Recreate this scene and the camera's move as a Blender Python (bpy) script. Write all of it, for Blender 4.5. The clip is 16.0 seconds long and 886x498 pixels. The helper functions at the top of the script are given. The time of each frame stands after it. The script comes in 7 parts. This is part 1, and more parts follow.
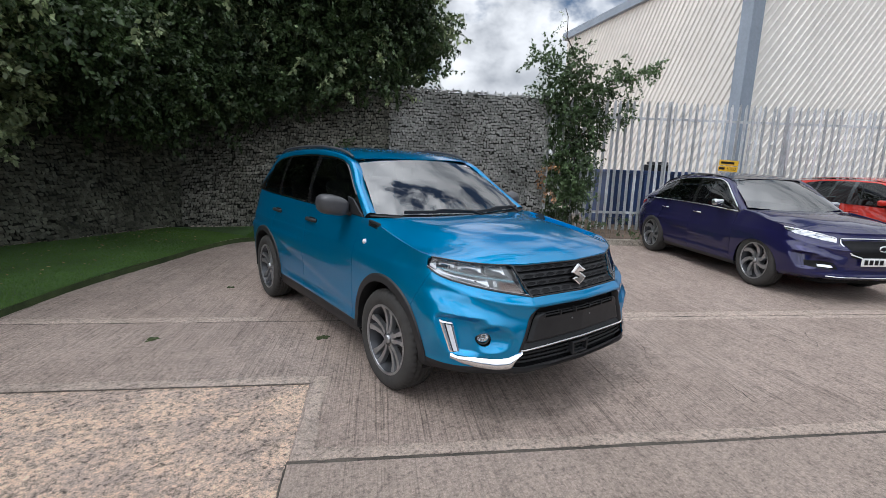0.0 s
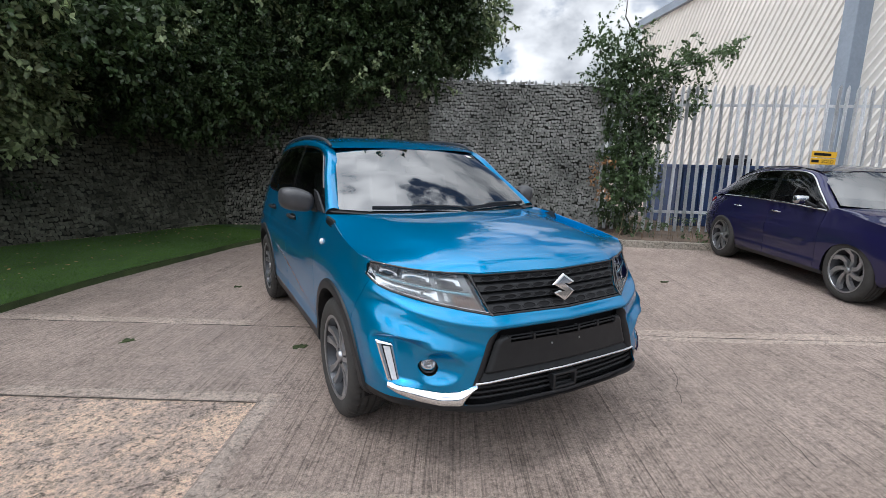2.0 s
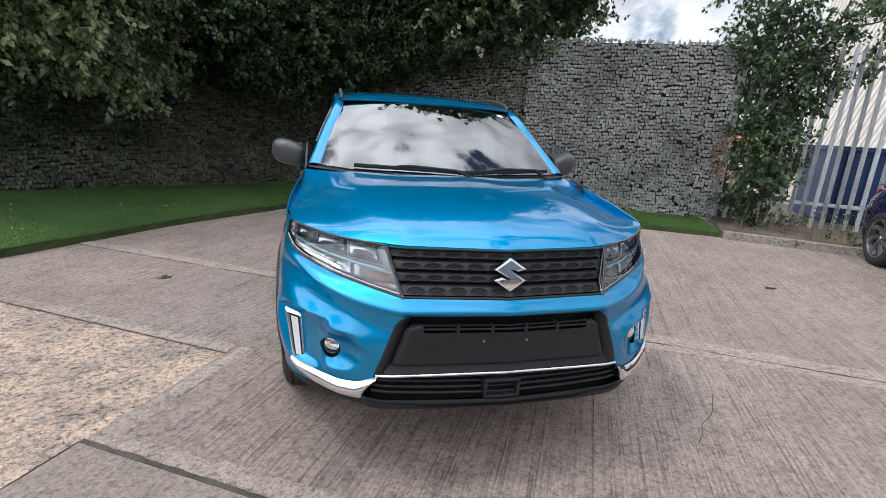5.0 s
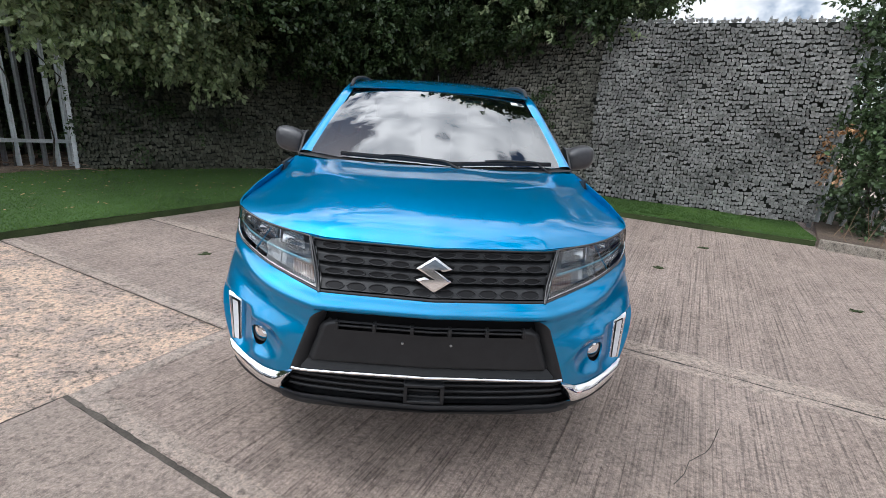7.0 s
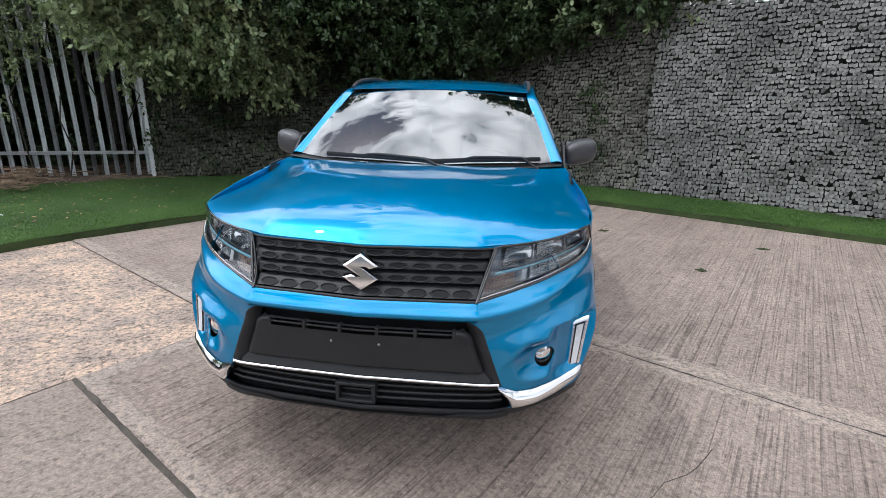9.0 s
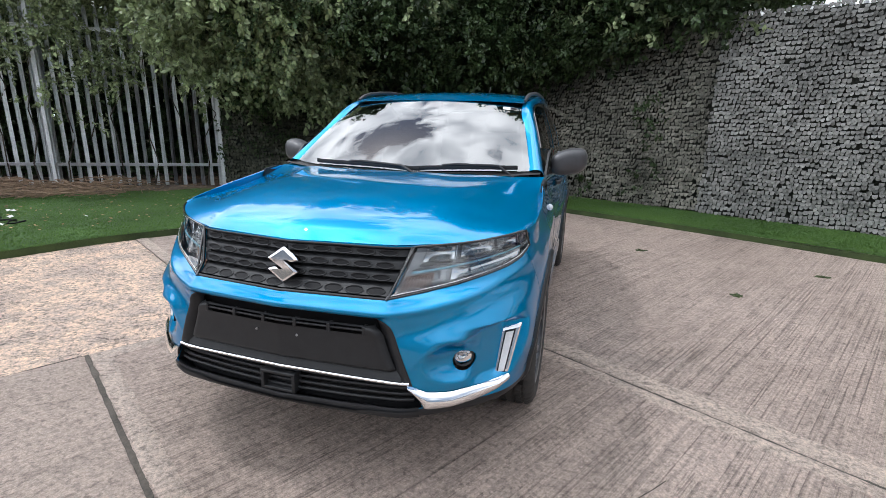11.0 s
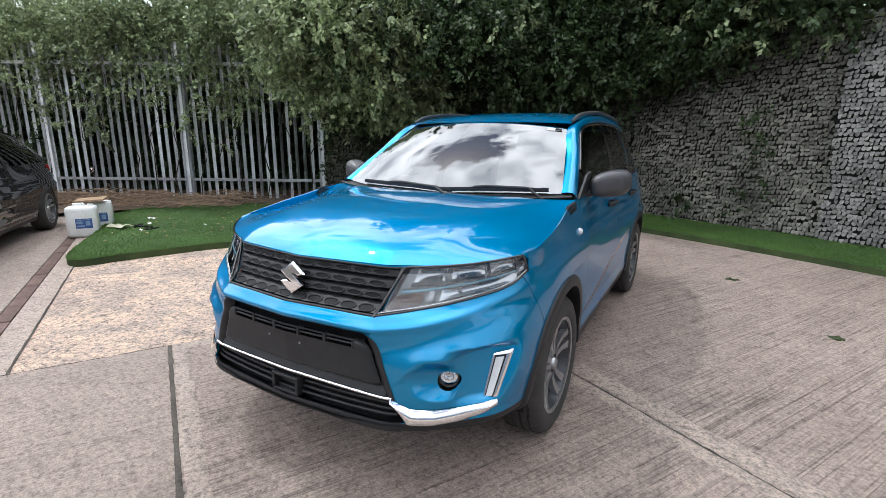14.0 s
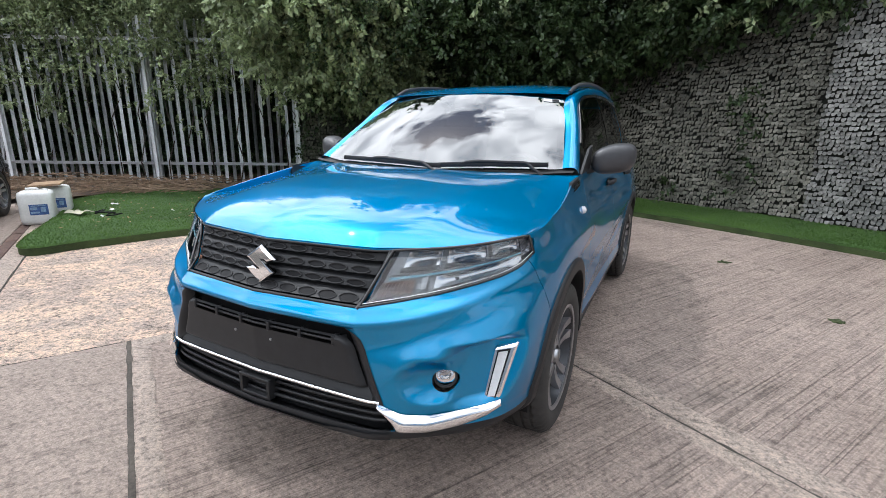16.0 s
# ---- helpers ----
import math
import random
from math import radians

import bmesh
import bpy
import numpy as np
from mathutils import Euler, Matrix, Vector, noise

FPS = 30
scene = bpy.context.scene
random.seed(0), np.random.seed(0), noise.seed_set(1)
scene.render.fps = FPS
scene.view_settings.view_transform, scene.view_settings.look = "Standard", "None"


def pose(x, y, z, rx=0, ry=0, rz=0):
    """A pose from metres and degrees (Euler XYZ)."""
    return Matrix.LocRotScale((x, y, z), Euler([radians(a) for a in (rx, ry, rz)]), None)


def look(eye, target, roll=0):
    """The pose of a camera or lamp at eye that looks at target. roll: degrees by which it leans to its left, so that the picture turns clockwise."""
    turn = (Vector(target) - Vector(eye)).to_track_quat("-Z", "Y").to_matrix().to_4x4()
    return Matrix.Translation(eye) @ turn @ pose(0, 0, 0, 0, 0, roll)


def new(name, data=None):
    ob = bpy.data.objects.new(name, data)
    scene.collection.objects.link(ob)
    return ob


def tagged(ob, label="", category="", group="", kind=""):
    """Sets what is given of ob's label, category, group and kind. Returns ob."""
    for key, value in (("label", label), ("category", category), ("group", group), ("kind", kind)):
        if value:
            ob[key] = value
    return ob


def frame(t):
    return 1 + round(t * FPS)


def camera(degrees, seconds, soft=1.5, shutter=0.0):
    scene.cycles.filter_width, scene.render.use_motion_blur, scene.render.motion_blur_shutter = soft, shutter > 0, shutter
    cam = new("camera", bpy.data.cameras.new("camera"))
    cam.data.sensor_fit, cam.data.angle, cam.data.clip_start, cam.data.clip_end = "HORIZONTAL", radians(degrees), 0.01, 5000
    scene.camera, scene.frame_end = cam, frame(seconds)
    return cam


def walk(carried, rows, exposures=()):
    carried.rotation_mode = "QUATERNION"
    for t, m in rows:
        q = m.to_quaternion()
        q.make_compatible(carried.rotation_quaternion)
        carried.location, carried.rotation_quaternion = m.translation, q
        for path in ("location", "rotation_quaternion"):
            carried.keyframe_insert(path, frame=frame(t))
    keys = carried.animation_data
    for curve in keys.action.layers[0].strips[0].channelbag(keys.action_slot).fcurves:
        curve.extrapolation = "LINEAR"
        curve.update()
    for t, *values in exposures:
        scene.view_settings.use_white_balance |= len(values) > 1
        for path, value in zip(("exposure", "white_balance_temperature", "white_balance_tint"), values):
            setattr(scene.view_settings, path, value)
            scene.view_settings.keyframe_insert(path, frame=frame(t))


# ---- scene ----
cam = camera(86.6, 16.0, soft=0.4)
PATH = [
    (0, (-2.37, -2.522, 1.478), (-1.167, -0.965, 1.118), 2.0),
    (0.5, (-2.211, -2.598, 1.481), (-1.065, -0.997, 1.133), 2.3),
    (1, (-1.934, -2.59, 1.459), (-0.844, -0.949, 1.115), 2.0),
    (1.5, (-1.72, -2.544, 1.444), (-0.709, -0.854, 1.093), 1.6),
    (2, (-1.553, -2.431, 1.414), (-0.603, -0.709, 1.046), 1.3),
    (2.5, (-1.355, -2.354, 1.399), (-0.461, -0.611, 0.993), 1.7),
    (3, (-1.187, -2.324, 1.39), (-0.377, -0.545, 0.965), 2.0),
    (3.5, (-1.068, -2.324, 1.365), (-0.374, -0.505, 0.903), 1.9),
    (4, (-0.956, -2.352, 1.35), (-0.329, -0.514, 0.871), 2.3),
    (4.2, (-0.904, -2.388, 1.349), (-0.313, -0.538, 0.869), 2.4),
    (6.3, (-0.248, -2.405, 1.398), (-0.03, -0.496, 0.842), 5.4),
    (6.5, (-0.2, -2.411, 1.399), (-0.027, -0.499, 0.84), 5.2),
    (7, (-0.047, -2.358, 1.393), (0.03, -0.443, 0.823), 4.0),
    (7.5, (0.114, -2.257, 1.373), (0.092, -0.344, 0.791), 2.5),
    (8, (0.211, -2.222, 1.37), (0.112, -0.316, 0.773), 1.7),
    (8.5, (0.32, -2.257, 1.362), (0.166, -0.351, 0.775), 1.3),
    (9, (0.454, -2.293, 1.386), (0.219, -0.393, 0.81), 1.5),
    (9.2, (0.516, -2.295, 1.4), (0.259, -0.396, 0.829), 1.5),
    (11.3, (1.079, -2.208, 1.335), (0.468, -0.371, 0.833), 1.3),
    (11.5, (1.129, -2.204, 1.348), (0.479, -0.381, 0.844), 1.3),
    (12, (1.236, -2.158, 1.365), (0.522, -0.359, 0.861), 1.8),
    (12.5, (1.343, -2.097, 1.372), (0.545, -0.329, 0.888), 1.8),
    (13, (1.408, -2.075, 1.381), (0.531, -0.34, 0.912), 1.7),
    (13.5, (1.413, -2.088, 1.384), (0.491, -0.374, 0.921), 1.3),
    (14, (1.398, -2.091, 1.383), (0.437, -0.396, 0.929), 0.6),
    (14.5, (1.361, -2.092, 1.373), (0.387, -0.405, 0.921), 0.8),
    (15, (1.306, -2.076, 1.377), (0.37, -0.371, 0.912), 0.7),
    (15.5, (1.266, -2.028, 1.34), (0.375, -0.304, 0.854), 0.5),
    (16, (1.244, -1.911, 1.305), (0.365, -0.188, 0.797), 0.7),
]
EXPOSURES = [(t, stops, 5980, 10) for t, stops in ((0, -2.68), (2, -2.60), (4.2, -2.46), (7, -2.40), (9.2, -2.30), (12, -2.18), (16, -2.14))]
walk(cam, [(t, look(eye, target, roll)) for t, eye, target, roll in PATH], EXPOSURES)


# ---- light ----
def node(nt, kind, **inputs):
    n = nt.nodes.new(kind)
    for key, value in inputs.items():
        n.inputs[key.replace("_", " ")].default_value = value
    return n


SUN_DIR = Vector((-0.55, 0.07, 1.0)).normalized()
world = bpy.data.worlds.new("sky")
scene.world = world
world.use_nodes = True
wt = world.node_tree
wt.nodes.clear()
sky = wt.nodes.new("ShaderNodeTexSky")
sky.sky_type, sky.sun_disc = "NISHITA", False
sky.sun_elevation = math.asin(SUN_DIR.z)
sky.sun_rotation = math.atan2(SUN_DIR.x, SUN_DIR.y)
sky.air_density, sky.dust_density = 1.0, 1.6
sky_gain = node(wt, "ShaderNodeVectorMath")
sky_gain.operation = "SCALE"
sky_gain.inputs["Scale"].default_value = 1.15
wt.links.new(sky.outputs[0], sky_gain.inputs[0])
coord = wt.nodes.new("ShaderNodeTexCoord")
flat = node(wt, "ShaderNodeMapping")
flat.inputs["Scale"].default_value, flat.inputs["Location"].default_value = (1.0, 1.0, 1.6), (0.35, 0.6, 0.2)
wt.links.new(coord.outputs["Generated"], flat.inputs[0])
puffs = node(wt, "ShaderNodeTexNoise", Scale=2.3, Detail=12.0, Roughness=0.58, Distortion=0.1)
wt.links.new(flat.outputs[0], puffs.inputs[0])
cover = wt.nodes.new("ShaderNodeValToRGB")
cover.color_ramp.elements[0].position, cover.color_ramp.elements[1].position = 0.39, 0.455
wt.links.new(puffs.outputs[0], cover.inputs[0])
billow = node(wt, "ShaderNodeTexNoise", Scale=5.5, Detail=8.0, Roughness=0.6)
wt.links.new(flat.outputs[0], billow.inputs[0])
tone = wt.nodes.new("ShaderNodeValToRGB")
tone.color_ramp.elements[0].position, tone.color_ramp.elements[0].color = 0.30, (4.4, 4.6, 4.9, 1)
tone.color_ramp.elements[1].position, tone.color_ramp.elements[1].color = 0.60, (12.5, 12.4, 12.2, 1)
wt.links.new(billow.outputs[0], tone.inputs[0])
# clouds near the sun shine brighter, as thin cloud scatters its light forwards
toward = wt.nodes.new("ShaderNodeVectorMath")
toward.operation = "DOT_PRODUCT"
toward.inputs[1].default_value = SUN_DIR
wt.links.new(coord.outputs["Generated"], toward.inputs[0])
glow = wt.nodes.new("ShaderNodeMapRange")
glow.interpolation_type = "SMOOTHSTEP"
glow.inputs[1].default_value, glow.inputs[2].default_value = 0.1, 0.97
glow.inputs[3].default_value, glow.inputs[4].default_value = 1.35, 3.6
wt.links.new(toward.outputs["Value"], glow.inputs[0])
lit = wt.nodes.new("ShaderNodeVectorMath")
lit.operation = "SCALE"
wt.links.new(tone.outputs[0], lit.inputs[0])
wt.links.new(glow.outputs[0], lit.inputs["Scale"])
blend = node(wt, "ShaderNodeMix")
blend.data_type = "RGBA"
wt.links.new(cover.outputs[0], blend.inputs[0])
wt.links.new(sky_gain.outputs[0], blend.inputs[6])
wt.links.new(lit.outputs[0], blend.inputs[7])
back = node(wt, "ShaderNodeBackground", Strength=0.42)
wt.links.new(blend.outputs[2], back.inputs[0])
wout = wt.nodes.new("ShaderNodeOutputWorld")
wt.links.new(back.outputs[0], wout.inputs[0])

sun = new("sun", bpy.data.lights.new("sun", "SUN"))
sun.data.energy, sun.data.angle, sun.data.color = 5.0, radians(0.9), (1.0, 0.955, 0.89)
sun.matrix_world = look(SUN_DIR * 60, (0, 0, 0))


# ---- materials ----
def material(name, color, rough=0.6, metal=0.0, vary=0.12, scale=8.0, fine=60.0, bump=0.15, dist=0.004, random_hue=0.0,
             islands=False, second=None, coords="Object", spec=0.5, coat=0.0):
    """A surface with tone variation at two scales, fine relief, and a change of tone from piece to piece."""
    m = bpy.data.materials.new(name)
    m.use_nodes = True
    nt = m.node_tree
    b = nt.nodes["Principled BSDF"]
    b.inputs["Roughness"].default_value, b.inputs["Metallic"].default_value = rough, metal
    b.inputs["Specular IOR Level"].default_value = spec
    b.inputs["Coat Weight"].default_value, b.inputs["Coat Roughness"].default_value = coat, 0.03
    tc = nt.nodes.new("ShaderNodeTexCoord")
    big = node(nt, "ShaderNodeTexNoise", Scale=scale, Detail=5.0, Roughness=0.6)
    small = node(nt, "ShaderNodeTexNoise", Scale=fine, Detail=3.0, Roughness=0.6)
    nt.links.new(tc.outputs[coords], big.inputs[0])
    nt.links.new(tc.outputs[coords], small.inputs[0])
    mixn = nt.nodes.new("ShaderNodeMath")
    mixn.operation = "MULTIPLY_ADD"
    mixn.inputs[1].default_value = 0.6
    nt.links.new(big.outputs[0], mixn.inputs[0])
    half = nt.nodes.new("ShaderNodeMath")
    half.operation = "MULTIPLY"
    half.inputs[1].default_value = 0.4
    nt.links.new(small.outputs[0], half.inputs[0])
    nt.links.new(half.outputs[0], mixn.inputs[2])
    ramp = nt.nodes.new("ShaderNodeValToRGB")
    lo = [max(0.0, c * (1 - 2.2 * vary)) for c in color]
    hi = [c * (1 + 2.2 * vary) for c in (second or color)]
    ramp.color_ramp.elements[0].position, ramp.color_ramp.elements[0].color = 0.32, (*lo, 1)
    ramp.color_ramp.elements[1].position, ramp.color_ramp.elements[1].color = 0.68, (*hi, 1)
    nt.links.new(mixn.outputs[0], ramp.inputs[0])
    last = ramp.outputs[0]
    if random_hue:
        if islands:
            src = nt.nodes.new("ShaderNodeNewGeometry").outputs["Random Per Island"]
        else:
            src = nt.nodes.new("ShaderNodeObjectInfo").outputs["Random"]
        rng = nt.nodes.new("ShaderNodeMapRange")
        rng.inputs[3].default_value, rng.inputs[4].default_value = 1 - random_hue, 1 + random_hue
        nt.links.new(src, rng.inputs[0])
        hsv = nt.nodes.new("ShaderNodeHueSaturation")
        nt.links.new(rng.outputs[0], hsv.inputs["Value"])
        nt.links.new(last, hsv.inputs["Color"])
        last = hsv.outputs[0]
    nt.links.new(last, b.inputs["Base Color"])
    if bump:
        bp = node(nt, "ShaderNodeBump", Strength=bump, Distance=dist)
        nt.links.new(small.outputs[0], bp.inputs["Height"])
        nt.links.new(bp.outputs[0], b.inputs["Normal"])
    return m


def car_paint(name, color, flake=0.5, rough=0.3, edge=None, lacquer=1.55):
    """Metallic base under a clear lacquer; the flakes keep their hue at grazing views."""
    m = material(name, color, rough, flake, 0.05, 300, 900, 0.0, spec=0.05, coat=1.0)
    b = m.node_tree.nodes["Principled BSDF"]
    b.inputs["Coat Roughness"].default_value, b.inputs["Coat IOR"].default_value = 0.008, lacquer
    b.inputs["Specular Tint"].default_value = (*(edge or color), 1)
    return m


def clear_glass(name, tint, ior=1.5):
    """Thin tinted pane: see-through, with a mirror layer that grows towards grazing views."""
    m = bpy.data.materials.new(name)
    m.use_nodes = True
    nt = m.node_tree
    nt.nodes.clear()
    out = nt.nodes.new("ShaderNodeOutputMaterial")
    clear = node(nt, "ShaderNodeBsdfTransparent", Color=(*tint, 1))
    gloss = node(nt, "ShaderNodeBsdfGlossy", Color=(1, 1, 1, 1), Roughness=0.004)
    fres = node(nt, "ShaderNodeFresnel", IOR=ior)
    mix = nt.nodes.new("ShaderNodeMixShader")
    nt.links.new(fres.outputs[0], mix.inputs[0])
    nt.links.new(clear.outputs[0], mix.inputs[1])
    nt.links.new(gloss.outputs[0], mix.inputs[2])
    nt.links.new(mix.outputs[0], out.inputs[0])
    return m


def concrete(name, color, second, lines=1.0, pits=0.0, turn=-60.4, patches=0.9, edge=0.2):
    """Weathered concrete slab with broom marks across it, pale blotches, dark grime and worn pits."""
    m = bpy.data.materials.new(name)
    m.use_nodes = True
    nt = m.node_tree
    b = nt.nodes["Principled BSDF"]
    b.inputs["Roughness"].default_value = 0.85
    geo = nt.nodes.new("ShaderNodeNewGeometry")
    rot = node(nt, "ShaderNodeMapping")
    rot.inputs["Rotation"].default_value = (0, 0, radians(turn))
    nt.links.new(geo.outputs["Position"], rot.inputs[0])
    stretch = node(nt, "ShaderNodeMapping")
    stretch.inputs["Scale"].default_value = (1.1, 105.0, 1.0)
    nt.links.new(rot.outputs[0], stretch.inputs[0])
    broom = node(nt, "ShaderNodeTexNoise", Scale=1.0, Detail=4.0, Roughness=0.65)
    nt.links.new(stretch.outputs[0], broom.inputs[0])
    sparse = node(nt, "ShaderNodeMapping")
    sparse.inputs["Scale"].default_value = (0.14, 21.0, 1.0)
    nt.links.new(rot.outputs[0], sparse.inputs[0])
    score = node(nt, "ShaderNodeTexNoise", Scale=1.0, Detail=2.0, Roughness=0.5)
    nt.links.new(sparse.outputs[0], score.inputs[0])
    centred = nt.nodes.new("ShaderNodeMath")
    centred.operation = "SUBTRACT"
    centred.inputs[1].default_value = 0.5
    nt.links.new(score.outputs[0], centred.inputs[0])
    thin = nt.nodes.new("ShaderNodeMath")
    thin.operation = "ABSOLUTE"
    nt.links.new(centred.outputs[0], thin.inputs[0])
    worn = node(nt, "ShaderNodeTexNoise", Scale=2.6, Detail=5.0, Roughness=0.6)
    nt.links.new(geo.outputs["Position"], worn.inputs[0])
    scored = nt.nodes.new("ShaderNodeMath")
    scored.operation = "MULTIPLY_ADD"
    scored.inputs[1].default_value = 0.07
    nt.links.new(worn.outputs[0], scored.inputs[0])
    less = nt.nodes.new("ShaderNodeMath")
    less.operation = "SUBTRACT"
    less.inputs[1].default_value = 0.035
    nt.links.new(thin.outputs[0], less.inputs[0])
    nt.links.new(less.outputs[0], scored.inputs[2])
    rake = node(nt, "ShaderNodeMapping")
    rake.inputs["Scale"].default_value = (0.5, 84.0, 1.0)
    nt.links.new(rot.outputs[0], rake.inputs[0])
    groove_noise = node(nt, "ShaderNodeTexNoise", Scale=1.0, Detail=3.0, Roughness=0.55, Distortion=0.15)
    nt.links.new(rake.outputs[0], groove_noise.inputs[0])
    broken = node(nt, "ShaderNodeTexNoise", Scale=7.0, Detail=6.0, Roughness=0.7)
    nt.links.new(geo.outputs["Position"], broken.inputs[0])
    grooves = nt.nodes.new("ShaderNodeMath")
    grooves.operation = "MULTIPLY_ADD"
    grooves.inputs[1].default_value = 0.6
    nt.links.new(broken.outputs[0], grooves.inputs[0])
    nt.links.new(groove_noise.outputs[0], grooves.inputs[2])
    blotch = node(nt, "ShaderNodeTexNoise", Scale=patches, Detail=9.0, Roughness=0.65 + 0.1 * pits)
    grit = node(nt, "ShaderNodeTexNoise", Scale=120.0, Detail=5.0, Roughness=0.8)
    pit = node(nt, "ShaderNodeTexNoise", Scale=9.0 - 2.0 * pits, Detail=9.0, Roughness=0.8)
    fleck = node(nt, "ShaderNodeTexNoise", Scale=62.0, Detail=3.0, Roughness=0.6)
    nt.links.new(geo.outputs["Position"], fleck.inputs[0])
    speck = node(nt, "ShaderNodeTexNoise", Scale=34.0, Detail=6.0, Roughness=0.75)
    for n in (blotch, grit, pit, speck):
        nt.links.new(geo.outputs["Position"], n.inputs[0])
    ramp = nt.nodes.new("ShaderNodeValToRGB")
    ramp.color_ramp.elements[0].position, ramp.color_ramp.elements[0].color = 0.5 - edge, (*color, 1)
    ramp.color_ramp.elements[1].position, ramp.color_ramp.elements[1].color = 0.5 + edge, (*second, 1)
    nt.links.new(blotch.outputs[0], ramp.inputs[0])
    last = ramp.outputs[0]

    def darken(src, lo, hi, amount, last):
        r = nt.nodes.new("ShaderNodeMapRange")
        r.inputs[1].default_value, r.inputs[2].default_value = lo, hi
        r.inputs[3].default_value, r.inputs[4].default_value = 1 - amount, 1 + amount * 0.35
        nt.links.new(src, r.inputs[0])
        mul = nt.nodes.new("ShaderNodeVectorMath")
        mul.operation = "SCALE"
        nt.links.new(last, mul.inputs[0])
        nt.links.new(r.outputs[0], mul.inputs["Scale"])
        return mul.outputs[0]
    last = darken(grit.outputs[0], 0.38, 0.58, 0.24 + 0.16 * pits, last)
    last = darken(speck.outputs[0], 0.38, 0.52, 0.34, last)
    last = darken(fleck.outputs[0], 0.42, 0.58, 0.16, last)
    if lines:
        last = darken(broom.outputs[0], 0.43, 0.54, 0.15 * lines, last)
        last = darken(grooves.outputs[0], 0.655, 0.74, 0.27 * lines, last)
        last = darken(scored.outputs[0], 0.0, 0.012, 0.17 * lines, last)
    last = darken(pit.outputs[0], 0.38, 0.5, 0.18, last)
    if pits:
        last = darken(speck.outputs[0], 0.38, 0.45, 0.55 * pits, last)
        crumb = node(nt, "ShaderNodeTexNoise", Scale=16.0, Detail=7.0, Roughness=0.75, Distortion=0.6)
        nt.links.new(geo.outputs["Position"], crumb.inputs[0])
        last = darken(crumb.outputs[0], 0.38, 0.46, 0.35 * pits, last)
        vein = node(nt, "ShaderNodeTexNoise", Scale=11.0, Detail=6.0, Roughness=0.62, Distortion=0.9)
        nt.links.new(geo.outputs["Position"], vein.inputs[0])
        off = nt.nodes.new("ShaderNodeMath")
        off.operation = "SUBTRACT"
        off.inputs[1].default_value = 0.5
        nt.links.new(vein.outputs[0], off.inputs[0])
        chip = nt.nodes.new("ShaderNodeMath")
        chip.operation = "ABSOLUTE"
        nt.links.new(off.outputs[0], chip.inputs[0])
        patchy = nt.nodes.new("ShaderNodeMath")
        patchy.operation = "MULTIPLY_ADD"
        patchy.inputs[1].default_value = 0.12
        nt.links.new(pit.outputs[0], patchy.inputs[0])
        nt.links.new(chip.outputs[0], patchy.inputs[2])
        last = darken(patchy.outputs[0], 0.054, 0.070, 0.62 * pits, last)
    nt.links.new(last, b.inputs["Base Color"])
    height = nt.nodes.new("ShaderNodeMath")
    height.operation = "ADD"
    nt.links.new(grit.outputs[0], height.inputs[0])
    nt.links.new((blotch if pits else broom).outputs[0], height.inputs[1])
    rough = nt.nodes.new("ShaderNodeMath")
    rough.operation = "MULTIPLY_ADD"
    rough.inputs[1].default_value = 1.6
    nt.links.new(speck.outputs[0], rough.inputs[0])
    nt.links.new(height.outputs[0], rough.inputs[2])
    bp = node(nt, "ShaderNodeBump", Strength=0.9, Distance=0.016 + 0.012 * pits)
    cut_in = nt.nodes.new("ShaderNodeMapRange")
    cut_in.inputs[1].default_value, cut_in.inputs[2].default_value = 0.65, 0.735
    cut_in.inputs[3].default_value, cut_in.inputs[4].default_value = 0.0, 0.9 * lines
    nt.links.new(grooves.outputs[0], cut_in.inputs[0])
    relief = nt.nodes.new("ShaderNodeMath")
    relief.operation = "ADD"
    nt.links.new(rough.outputs[0], relief.inputs[0])
    nt.links.new(cut_in.outputs[0], relief.inputs[1])
    nt.links.new(relief.outputs[0], bp.inputs["Height"])
    nt.links.new(bp.outputs[0], b.inputs["Normal"])
    return m


def leaf_material(name, color, second):
    m = material(name, color, 0.45, 0.0, 0.25, 0.9, 14, 0.0, random_hue=0.45, islands=True, second=second, spec=0.5)
    nt = m.node_tree
    b = nt.nodes["Principled BSDF"]
    out = nt.nodes["Material Output"]
    tr = nt.nodes.new("ShaderNodeBsdfTranslucent")
    nt.links.new(b.inputs["Base Color"].links[0].from_socket, tr.inputs[0])
    mix = nt.nodes.new("ShaderNodeMixShader")
    mix.inputs[0].default_value = 0.34
    nt.links.new(b.outputs[0], mix.inputs[1])
    nt.links.new(tr.outputs[0], mix.inputs[2])
    nt.links.new(mix.outputs[0], out.inputs[0])
    return m


SLAB = concrete("brushed_concrete", (0.347, 0.270, 0.227), (0.454, 0.362, 0.310))
MARGIN = concrete("trowelled_concrete", (0.430, 0.345, 0.291), (0.525, 0.430, 0.363), 0.15, 0.3)
WORN = concrete("worn_concrete", (0.420, 0.325, 0.269), (0.614, 0.460, 0.353), 0.0, 0.9, patches=1.7, edge=0.06)
PLAIN = concrete("smooth_concrete", (0.378, 0.300, 0.252), (0.478, 0.386, 0.330), 0.45)
KERB = concrete("kerb_concrete", (0.25, 0.22, 0.18), (0.36, 0.32, 0.27), 0.0, 0.6)
EARTH = material("earth", (0.13, 0.095, 0.07), 0.95, 0, 0.3, 2.0, 40, 0.8, 0.02)
JOINT = material("joint_dirt", (0.065, 0.055, 0.045), 0.95, 0, 0.3, 5, 60, 0.5, 0.01)
